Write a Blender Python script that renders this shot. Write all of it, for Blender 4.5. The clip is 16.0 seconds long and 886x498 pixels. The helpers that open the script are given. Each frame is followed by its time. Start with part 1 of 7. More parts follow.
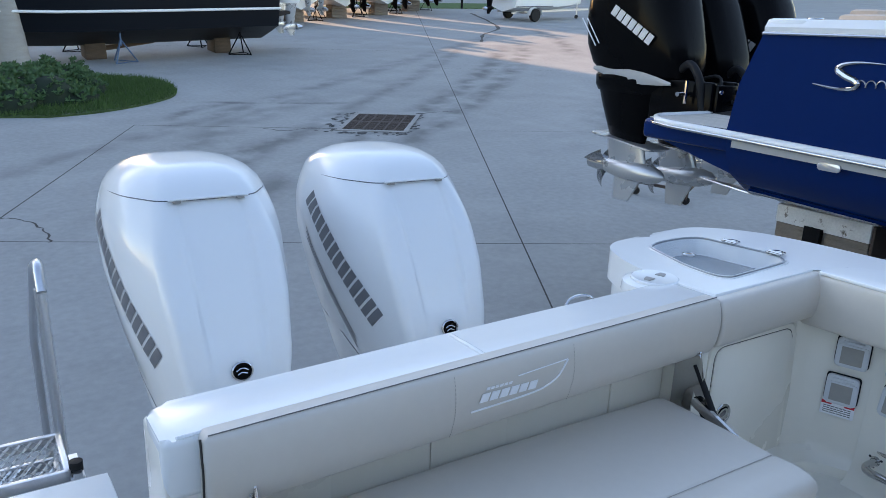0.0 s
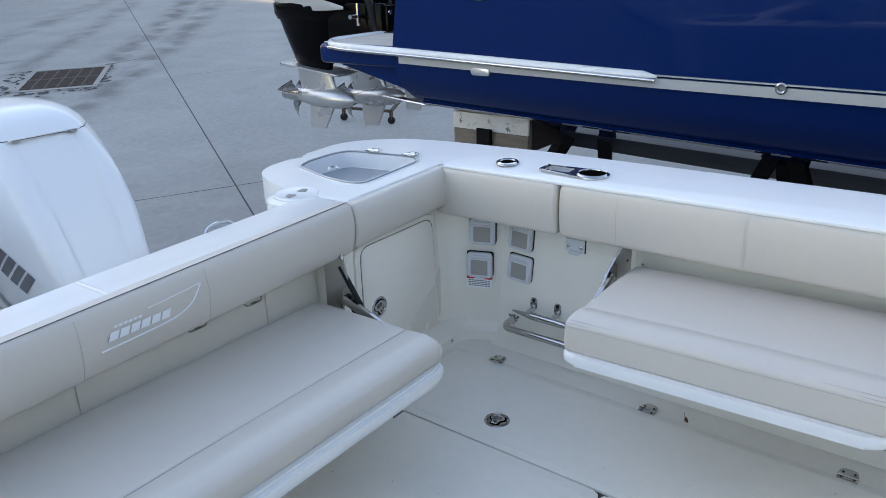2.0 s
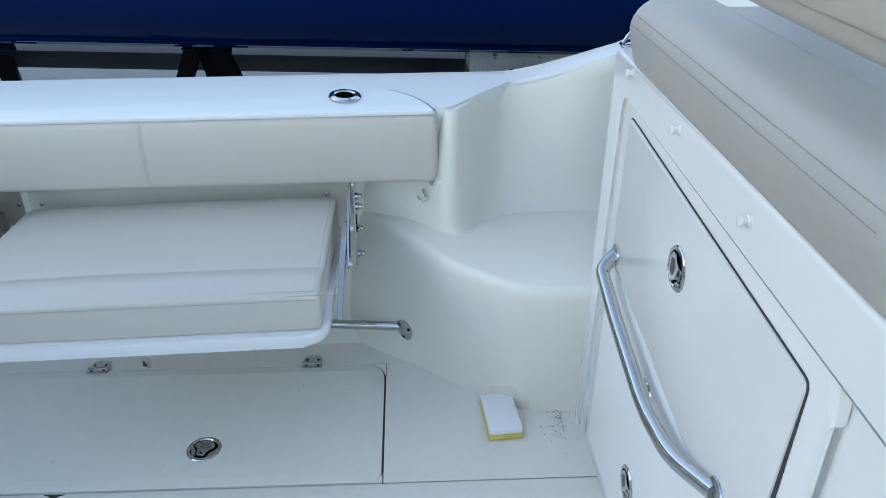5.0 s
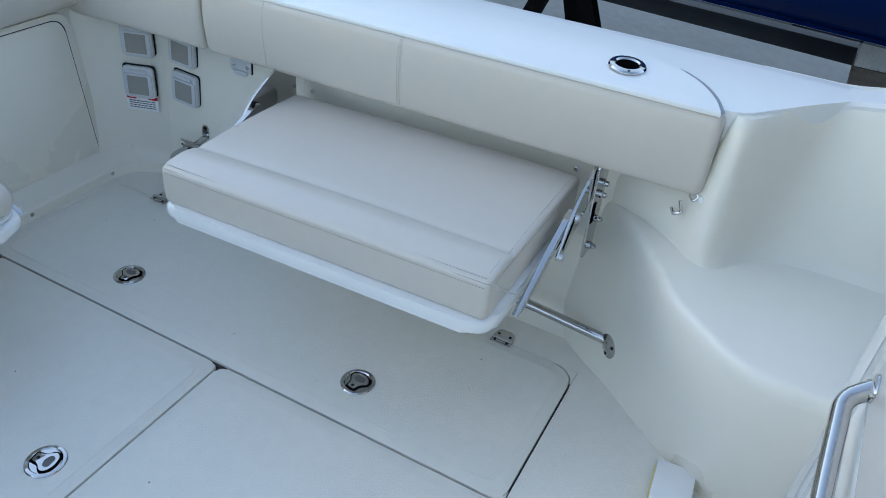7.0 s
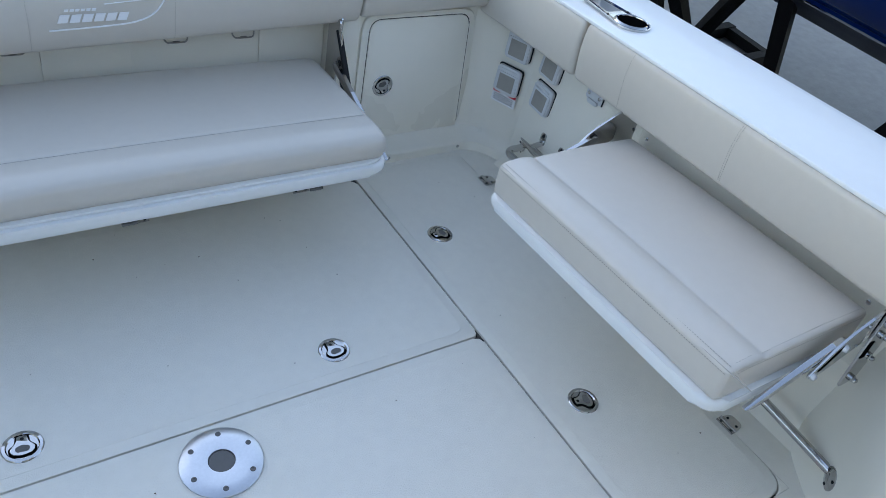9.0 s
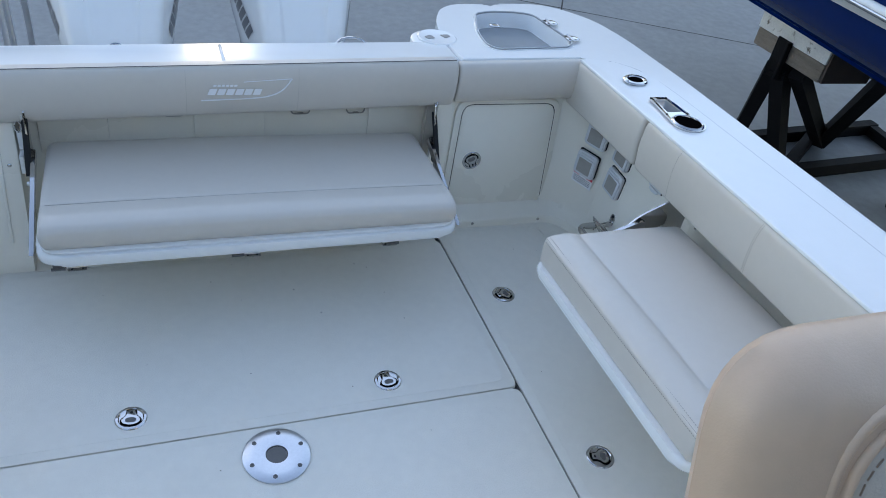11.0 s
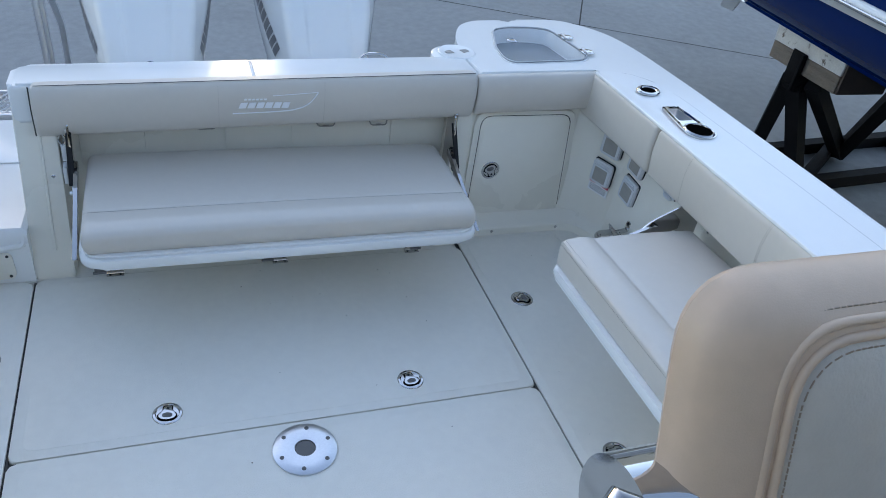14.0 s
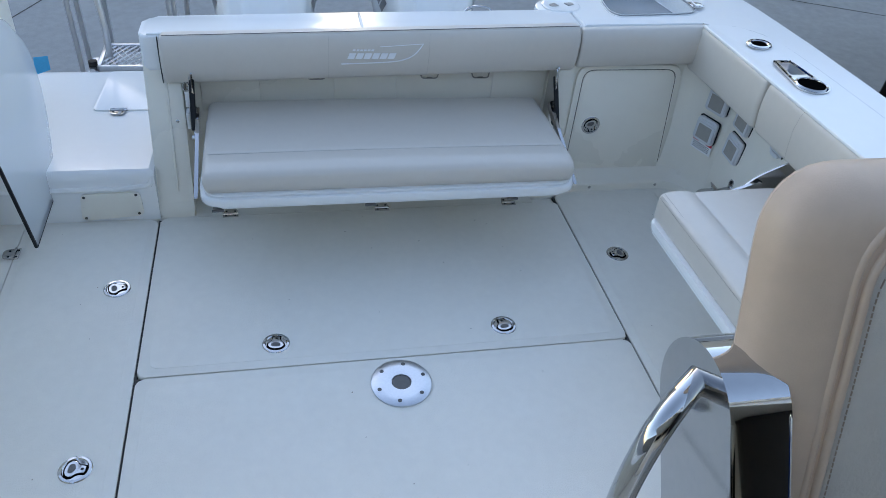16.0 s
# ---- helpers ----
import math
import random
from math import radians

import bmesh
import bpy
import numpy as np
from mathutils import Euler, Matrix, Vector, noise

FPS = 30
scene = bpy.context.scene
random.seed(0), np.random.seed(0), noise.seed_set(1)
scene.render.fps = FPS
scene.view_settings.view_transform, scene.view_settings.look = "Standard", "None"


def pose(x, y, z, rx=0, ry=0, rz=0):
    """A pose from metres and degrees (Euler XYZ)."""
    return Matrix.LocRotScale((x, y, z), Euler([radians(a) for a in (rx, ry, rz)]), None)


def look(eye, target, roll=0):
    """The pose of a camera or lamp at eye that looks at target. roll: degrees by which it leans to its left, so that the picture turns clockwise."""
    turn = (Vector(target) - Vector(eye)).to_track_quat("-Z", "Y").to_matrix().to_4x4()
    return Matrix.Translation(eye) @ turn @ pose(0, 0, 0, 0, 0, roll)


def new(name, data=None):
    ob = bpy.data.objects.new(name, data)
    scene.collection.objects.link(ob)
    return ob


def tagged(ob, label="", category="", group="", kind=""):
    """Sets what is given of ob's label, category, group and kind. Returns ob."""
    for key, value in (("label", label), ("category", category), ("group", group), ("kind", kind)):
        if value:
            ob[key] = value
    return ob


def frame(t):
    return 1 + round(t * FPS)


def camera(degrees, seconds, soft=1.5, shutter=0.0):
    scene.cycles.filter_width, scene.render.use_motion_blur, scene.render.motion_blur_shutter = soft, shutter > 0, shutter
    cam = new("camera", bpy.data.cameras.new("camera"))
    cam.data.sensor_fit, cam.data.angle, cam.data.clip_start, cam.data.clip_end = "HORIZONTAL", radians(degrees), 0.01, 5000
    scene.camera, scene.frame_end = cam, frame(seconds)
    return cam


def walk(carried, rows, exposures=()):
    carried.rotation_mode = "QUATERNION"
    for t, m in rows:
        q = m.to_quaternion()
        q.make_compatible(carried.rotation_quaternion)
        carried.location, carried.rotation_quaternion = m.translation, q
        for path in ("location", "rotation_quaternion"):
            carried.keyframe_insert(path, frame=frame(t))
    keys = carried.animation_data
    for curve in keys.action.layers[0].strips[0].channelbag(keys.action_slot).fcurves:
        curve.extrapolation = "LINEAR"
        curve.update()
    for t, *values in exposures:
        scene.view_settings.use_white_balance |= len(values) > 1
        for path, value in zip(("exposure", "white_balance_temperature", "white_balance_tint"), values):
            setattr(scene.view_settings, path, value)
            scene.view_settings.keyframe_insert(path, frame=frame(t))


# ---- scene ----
cam = camera(60.6, 16.0, soft=0.8)
PATH = [
    (0, (-1.741, -0.381, 1.376), (-0.698, 1.23, 0.813), 2.2),
    (0.5, (-1.667, -0.501, 1.386), (-0.446, 0.982, 0.831), 1.6),
    (1, (-1.629, -0.57, 1.387), (-0.273, 0.784, 0.818), 1.3),
    (1.5, (-1.615, -0.641, 1.376), (-0.2, 0.624, 0.747), -0.0),
    (2, (-1.586, -0.694, 1.369), (-0.105, 0.441, 0.65), -1.6),
    (2.5, (-1.551, -0.705, 1.365), (0.052, 0.194, 0.576), -1.5),
    (3, (-1.518, -0.722, 1.362), (0.197, -0.122, 0.527), -1.8),
    (3.5, (-1.483, -0.639, 1.359), (0.316, -0.41, 0.515), -1.5),
    (4, (-1.415, -0.609, 1.341), (0.382, -0.689, 0.467), -1.2),
    (4.2, (-1.402, -0.633, 1.329), (0.383, -0.777, 0.438), -0.8),
    (6.3, (-0.994, -0.972, 1.29), (0.657, -0.724, 0.189), 4.6),
    (6.5, (-0.991, -0.955, 1.294), (0.649, -0.624, 0.199), 5.5),
    (7, (-0.935, -0.979, 1.284), (0.543, -0.288, 0.128), 5.6),
    (7.5, (-0.931, -1.072, 1.403), (0.223, -0.076, 0.108), 5.1),
    (8, (-1.032, -1.047, 1.455), (0.004, 0.094, 0.181), 7.9),
    (8.5, (-1.119, -0.979, 1.422), (-0.067, 0.185, 0.182), 13.6),
    (9, (-1.078, -1.058, 1.449), (-0.075, 0.15, 0.21), 13.0),
    (9.5, (-0.993, -1.214, 1.523), (-0.174, 0.14, 0.299), 9.9),
    (10, (-0.996, -1.304, 1.574), (-0.293, 0.133, 0.375), 9.8),
    (10.2, (-0.999, -1.327, 1.599), (-0.289, 0.119, 0.414), 10.4),
    (12.3, (-0.994, -1.446, 1.682), (-0.346, 0.045, 0.517), 10.7),
    (12.5, (-1.001, -1.454, 1.68), (-0.38, 0.043, 0.507), 10.3),
    (13, (-1.032, -1.451, 1.681), (-0.457, 0.052, 0.494), 9.5),
    (13.5, (-1.044, -1.468, 1.678), (-0.41, 0.03, 0.514), 9.9),
    (14, (-1.034, -1.484, 1.686), (-0.385, 0.03, 0.55), 9.1),
    (14.5, (-1.027, -1.483, 1.68), (-0.447, 0.065, 0.555), 7.4),
    (15, (-1.031, -1.501, 1.674), (-0.51, 0.035, 0.504), 6.0),
    (15.5, (-1.035, -1.532, 1.676), (-0.527, -0.024, 0.464), 5.7),
    (16, (-1.06, -1.565, 1.675), (-0.658, -0.042, 0.443), 6.1),
]
BOAT_UP = Vector((-0.0523, -0.0722, 0.9960)).normalized()
LIFT = 1.414
BOAT = Matrix.Translation((0, 0, LIFT)) @ BOAT_UP.rotation_difference(Vector((0, 0, 1))).to_matrix().to_4x4()
walk(cam, [(t, BOAT @ look(eye, target, roll)) for t, eye, target, roll in PATH], [(0, 1.98, 7000, 20), (1.2, 2.03, 7250, 20), (2.0, 2.20, 7750, 22), (3.2, 2.30, 8100, 23), (4, 2.2, 7600, 19), (6.5, 2.02, 7000, 13), (7.5, 2.05, 7300, 18), (9, 2.08, 7300, 19), (10, 2.0, 7150, 19), (12.5, 1.97, 7100, 19), (16, 1.98, 7050, 19)])

# ---- light ----
SUN_TURN, SUN_UP = 348.0, 12.0
world = bpy.data.worlds.new("world")
scene.world = world
world.use_nodes = True
wn = world.node_tree.nodes
sky = wn.new("ShaderNodeTexSky")
sky.sky_type = "NISHITA"
sky.sun_disc = False
sky.sun_elevation, sky.sun_rotation = radians(SUN_UP), radians(SUN_TURN)
sky.air_density, sky.dust_density, sky.ozone_density = 1.0, 0.35, 1.3
wn["Background"].inputs["Strength"].default_value = 0.15
world.node_tree.links.new(sky.outputs[0], wn["Background"].inputs["Color"])
sun = new("sun", bpy.data.lights.new("sun", "SUN"))
sun.data.energy, sun.data.angle, sun.data.color = 3.0, radians(0.5), (1.0, 0.72, 0.48)
_a = radians(SUN_TURN)
sun_from = Vector((math.sin(_a), math.cos(_a), math.tan(radians(SUN_UP))))
sun.matrix_world = look(sun_from * 50, (0, 0, 0))

# ---- materials ----
def mat(name, base, rough=0.5, metal=0.0, spots=(), bump=0.0, bump_scale=200.0, coat=0.0, var=0.05, scale=3.0, alpha=1.0, transmission=0.0, tint=None, per_piece=0.0, spec=0.5, stretch=(1, 1, 1)):
    """A procedural surface: base colour with two scales of mottling, roughness variation and fine relief."""
    m = bpy.data.materials.new(name)
    m.use_nodes = True
    nt = m.node_tree
    N, L = nt.nodes, nt.links
    b = N["Principled BSDF"]
    b.inputs["Roughness"].default_value, b.inputs["Metallic"].default_value = rough, metal
    b.inputs["Coat Weight"].default_value, b.inputs["Coat Roughness"].default_value = coat, 0.06
    b.inputs["Transmission Weight"].default_value = transmission
    b.inputs["Specular IOR Level"].default_value = spec
    co = N.new("ShaderNodeTexCoord")
    mp = N.new("ShaderNodeMapping")
    mp.inputs["Scale"].default_value = stretch
    L.new(co.outputs["Object"], mp.inputs["Vector"])
    n1, n2 = N.new("ShaderNodeTexNoise"), N.new("ShaderNodeTexNoise")
    n1.inputs["Scale"].default_value, n1.inputs["Detail"].default_value = scale, 6
    n2.inputs["Scale"].default_value, n2.inputs["Detail"].default_value = scale * 14, 5
    for n in (n1, n2):
        L.new(mp.outputs[0], n.inputs["Vector"])
    mix = N.new("ShaderNodeMath")
    mix.operation = "ADD"
    L.new(n1.outputs["Fac"], mix.inputs[0]), L.new(n2.outputs["Fac"], mix.inputs[1])
    ramp = N.new("ShaderNodeMapRange")
    ramp.inputs["From Min"].default_value, ramp.inputs["From Max"].default_value = 0.65, 1.35
    ramp.inputs["To Min"].default_value, ramp.inputs["To Max"].default_value = 1 - var, 1 + var
    L.new(mix.outputs[0], ramp.inputs["Value"])
    out = ramp.outputs[0]
    if per_piece:
        oi = N.new("ShaderNodeObjectInfo")
        r2 = N.new("ShaderNodeMapRange")
        r2.inputs["To Min"].default_value, r2.inputs["To Max"].default_value = 1 - per_piece, 1 + per_piece
        mm = N.new("ShaderNodeMath")
        mm.operation = "MULTIPLY"
        L.new(oi.outputs["Random"], r2.inputs["Value"]), L.new(r2.outputs[0], mm.inputs[0]), L.new(out, mm.inputs[1])
        out = mm.outputs[0]
    col = N.new("ShaderNodeVectorMath")
    col.operation = "SCALE"
    col.inputs[0].default_value = base
    L.new(out, col.inputs["Scale"])
    colour = col.outputs[0]
    for c, sc, lo, hi, amount in spots:
        n3 = N.new("ShaderNodeTexNoise")
        n3.inputs["Scale"].default_value, n3.inputs["Detail"].default_value = sc, 8
        n3.inputs["Roughness"].default_value = 0.65
        L.new(mp.outputs[0], n3.inputs["Vector"])
        r3 = N.new("ShaderNodeMapRange")
        r3.inputs["From Min"].default_value, r3.inputs["From Max"].default_value, r3.inputs["To Max"].default_value = lo, hi, amount
        L.new(n3.outputs["Fac"], r3.inputs["Value"])
        mx = N.new("ShaderNodeMix")
        mx.data_type = "RGBA"
        L.new(r3.outputs[0], mx.inputs["Factor"]), L.new(colour, mx.inputs["A"])
        mx.inputs["B"].default_value = (*c, 1)
        colour = mx.outputs["Result"]
    L.new(colour, b.inputs["Base Color"])
    rr = N.new("ShaderNodeMapRange")
    rr.inputs["From Min"].default_value, rr.inputs["From Max"].default_value = 0.3, 0.7
    rr.inputs["To Min"].default_value, rr.inputs["To Max"].default_value = max(rough * 0.94, 0.0), min(rough * 1.06, 1)
    L.new(n1.outputs["Fac"], rr.inputs["Value"]), L.new(rr.outputs[0], b.inputs["Roughness"])
    if bump:
        n4 = N.new("ShaderNodeTexNoise")
        n4.inputs["Scale"].default_value, n4.inputs["Detail"].default_value = bump_scale, 3
        L.new(co.outputs["Object"], n4.inputs["Vector"])
        bp = N.new("ShaderNodeBump")
        bp.inputs["Strength"].default_value, bp.inputs["Distance"].default_value = bump, 0.01
        L.new(n4.outputs["Fac"], bp.inputs["Height"]), L.new(bp.outputs[0], b.inputs["Normal"])
    return m


GEL = mat("white_gelcoat", (0.82, 0.82, 0.80), 0.22, coat=0.2, var=0.012, scale=2)
CREAM = mat("cream_gelcoat", (0.82, 0.775, 0.675), 0.28, coat=0.15, var=0.015, scale=1.5)
SOLE = mat("nonskid_gelcoat", (0.81, 0.770, 0.685), 0.45, bump=0.25, bump_scale=420, var=0.03, scale=2.5, spots=[((0.66, 0.62, 0.54), 3, 0.45, 0.9, 0.3), ((0.45, 0.41, 0.34), 60, 0.70, 0.80, 0.3)])
VINYL = mat("off_white_vinyl", (0.60, 0.545, 0.475), 0.36, spec=0.8, bump=0.05, bump_scale=600, var=0.02, scale=3)
TAN = mat("tan_vinyl", (0.60, 0.435, 0.315), 0.40, bump=0.06, bump_scale=700, var=0.06, scale=4, spots=[((0.26, 0.19, 0.13), 14, 0.69, 0.78, 0.5), ((0.50, 0.33, 0.21), 3, 0.5, 0.8, 0.35)])
THREAD = mat("thread", (0.42, 0.385, 0.335), 0.8, var=0.1)
TANTHREAD = mat("tan_thread", (0.34, 0.26, 0.19), 0.8, var=0.1)
DARKSCREEN = mat("dark_side_screen", (0.022, 0.024, 0.03), 0.85, var=0.15, scale=20, bump=0.2, bump_scale=500)
STEEL = mat("polished_steel", (0.52, 0.515, 0.51), 0.06, 1.0, var=0.04, scale=8)
BRUSHED = mat("brushed_aluminium", (0.66, 0.67, 0.69), 0.3, 1.0, var=0.06, scale=10)
DARK = mat("black_rubber", (0.010, 0.010, 0.011), 0.6, spec=0.25, var=0.2, scale=12)
# black that stands in for the shade inside openings and slots
HOLESHADE = mat("painted_hole_shade", (0.003, 0.003, 0.003), 1.0, var=0.1, spec=0.0)
SEAM = mat("dark_seam", (0.05, 0.045, 0.04), 0.8, var=0.2, scale=12)
GREY = mat("grey_plastic", (0.33, 0.31, 0.28), 0.6, var=0.06, bump=0.2, bump_scale=500)
COWL = mat("white_cowl_paint", (0.80, 0.81, 0.81), 0.2, coat=0.25, var=0.008, scale=2)
GREYPRINT = mat("grey_print", (0.16, 0.16, 0.17), 0.35, var=0.08)
DECAL = mat("dark_grey_decal", (0.10, 0.10, 0.11), 0.35, var=0.08)
SILVER = mat("silver_decal", (0.72, 0.72, 0.73), 0.3, 0.4, var=0.04)
BLACK = mat("black_cowl_paint", (0.003, 0.003, 0.0035), 0.18, coat=0.0, spec=0.06, var=0.1, scale=2)
NAVY = mat("navy_hull_paint", (0.0004, 0.017, 0.098), 0.04, coat=0.0, spec=0.16, var=0.03, scale=1.2)
INK = mat("charcoal_hull_paint", (0.005, 0.007, 0.011), 0.38, spec=0.2, var=0.06, scale=1.2)
BOTTOM = mat("dark_bottom_paint", (0.004, 0.006, 0.018), 0.5, spec=0.12, var=0.2, scale=3)
STRIPE = mat("pale_hull_stripe", (0.44, 0.44, 0.43), 0.25, var=0.03)
CONCRETE = mat("concrete", (0.305, 0.305, 0.292), 0.82, bump=0.15, bump_scale=60, var=0.13, scale=0.9, spots=[((0.18, 0.176, 0.168), 0.22, 0.50, 0.72, 0.45), ((0.18, 0.175, 0.165), 1.1, 0.56, 0.74, 0.3), ((0.40, 0.39, 0.37), 0.45, 0.52, 0.75, 0.4), ((0.10, 0.10, 0.10), 2.2, 0.70, 0.80, 0.5)])
TIMBER = mat("weathered_timber", (0.20, 0.165, 0.13), 0.85, bump=0.5, bump_scale=60, var=0.25, scale=5, stretch=(1, 1, 6), spots=[((0.06, 0.05, 0.04), 8, 0.58, 0.72, 0.7)])
PAINTWOOD = mat("chipped_white_timber", (0.70, 0.69, 0.66), 0.8, bump=0.4, bump_scale=50, var=0.12, scale=5, spots=[((0.12, 0.09, 0.06), 12, 0.6, 0.66, 0.9)])
IRON = mat("black_painted_steel", (0.005, 0.005, 0.006), 0.7, spec=0.12, var=0.3, scale=9, bump=0.2, bump_scale=80, spots=[((0.06, 0.035, 0.025), 10, 0.68, 0.78, 0.3)])
GRASS = mat("grass", (0.055, 0.11, 0.025), 0.9, var=0.35, scale=6)
LEAF = mat("juniper_leaf", (0.045, 0.105, 0.032), 0.7, var=0.4, scale=9)
BARK = mat("palm_bark", (0.36, 0.34, 0.31), 0.9, bump=0.6, bump_scale=30, var=0.15, scale=3, stretch=(1, 1, 4))
STONEWALL = mat("rendered_wall", (0.42, 0.40, 0.37), 0.85, bump=0.2, bump_scale=40, var=0.08, scale=0.5)
# dark, so the added wall behind the boat bounces little light
DARKBLOCK = mat("dark_block_wall", (0.085, 0.095, 0.095), 0.7, var=0.12, scale=0.6)
VINYL_S = mat("seat_grey_vinyl", (0.45, 0.425, 0.395), 0.5, bump=0.08, bump_scale=500, var=0.03, scale=4)
VINYL_G = mat("grey_vinyl", (0.54, 0.49, 0.425), 0.5, bump=0.15, bump_scale=300, var=0.05, scale=4)
GREYLINE = mat("grey_line", (0.30, 0.31, 0.32), 0.5, var=0.1, scale=8)
BAITGREY = mat("bait_box_white", (0.76, 0.77, 0.77), 0.35, var=0.05, scale=6)
BAITFLOOR = mat("bait_box_floor", (0.27, 0.30, 0.32), 0.25, var=0.05, scale=6)
PALEGREY = mat("pale_grey_plastic", (0.62, 0.63, 0.64), 0.4, var=0.03, scale=6)
GREYDARK = mat("dark_grey_plastic", (0.12, 0.115, 0.11), 0.5, var=0.08, scale=6)
DECALW = mat("white_print", (0.84, 0.84, 0.84), 0.4, var=0.02)
RED = mat("red_print", (0.62, 0.02, 0.03), 0.5, var=0.05)
YELLOW = mat("yellow_foam", (0.72, 0.56, 0.14), 0.9, var=0.12, scale=30, bump=0.5, bump_scale=300)
LITTER = mat("dry_leaf", (0.10, 0.045, 0.02), 0.9, var=0.4, scale=60)
BLUETAPE = mat("blue_tape", (0.02, 0.33, 0.55), 0.6, var=0.08, scale=20)
def clear(name, tint, alpha):
    """A thin clear sheet: mostly see-through, with a glossy face."""
    m = mat(name, tint, 0.05, var=0.0)
    m.node_tree.nodes["Principled BSDF"].inputs["Alpha"].default_value = alpha
    return m
def sheet_glass(name):
    """A thin clear sheet: see-through, with a faint gloss."""
    m = bpy.data.materials.new(name)
    m.use_nodes = True
    N, L = m.node_tree.nodes, m.node_tree.links
    N.remove(N["Principled BSDF"])
    through_, gloss, mix = N.new("ShaderNodeBsdfTransparent"), N.new("ShaderNodeBsdfGlossy"), N.new("ShaderNodeMixShader")
    through_.inputs["Color"].default_value = (0.94, 0.95, 0.96, 1)
    gloss.inputs["Roughness"].default_value = 0.03
    mix.inputs[0].default_value = 0.07
    L.new(through_.outputs[0], mix.inputs[1]), L.new(gloss.outputs[0], mix.inputs[2])
    L.new(mix.outputs[0], N["Material Output"].inputs["Surface"])
    return m
ACRYLIC = sheet_glass("clear_acrylic")
MILKY = clear("milky_acrylic", (0.78, 0.83, 0.88), 0.38)
TEAK = mat("grey_teak_slat", (0.50, 0.47, 0.42), 0.6, var=0.08, scale=6, per_piece=0.06, stretch=(6, 1, 1))
GEARCASE = mat("silver_gearcase_paint", (0.50, 0.51, 0.52), 0.28, 0.6, var=0.05, scale=5)
RUST = mat("rusty_iron", (0.06, 0.042, 0.034), 0.8, var=0.3, scale=12, bump=0.3, bump_scale=120)
CONC2 = mat("old_concrete", (0.30, 0.29, 0.27), 0.85, var=0.2, scale=3, bump=0.3, bump_scale=80)
SILT = mat("dark_silt", (0.05, 0.05, 0.048), 0.9, var=0.4, scale=3)
SOIL = mat("grassy_soil", (0.05, 0.085, 0.025), 0.95, var=0.35, scale=5, bump=0.6, bump_scale=40)
GRASSFLAT = mat("far_lawn", (0.06, 0.12, 0.03), 0.95, var=0.3, scale=3, bump=0.6, bump_scale=30)
# leaf green darkened to the shade between the hedge's leaves
LEAFSHADE = mat("hedge_inner_shade", (0.015, 0.028, 0.014), 0.9, var=0.4, scale=9)
REDPAD = mat("red_pad", (0.35, 0.06, 0.03), 0.7, var=0.2, scale=9)
BLUESTEEL = mat("blue_painted_steel", (0.07, 0.13, 0.22), 0.55, var=0.15, scale=9)
DARKWOOD = mat("dark_timber", (0.11, 0.075, 0.05), 0.9, bump=0.5, bump_scale=60, var=0.3, scale=4, stretch=(1, 1, 5))
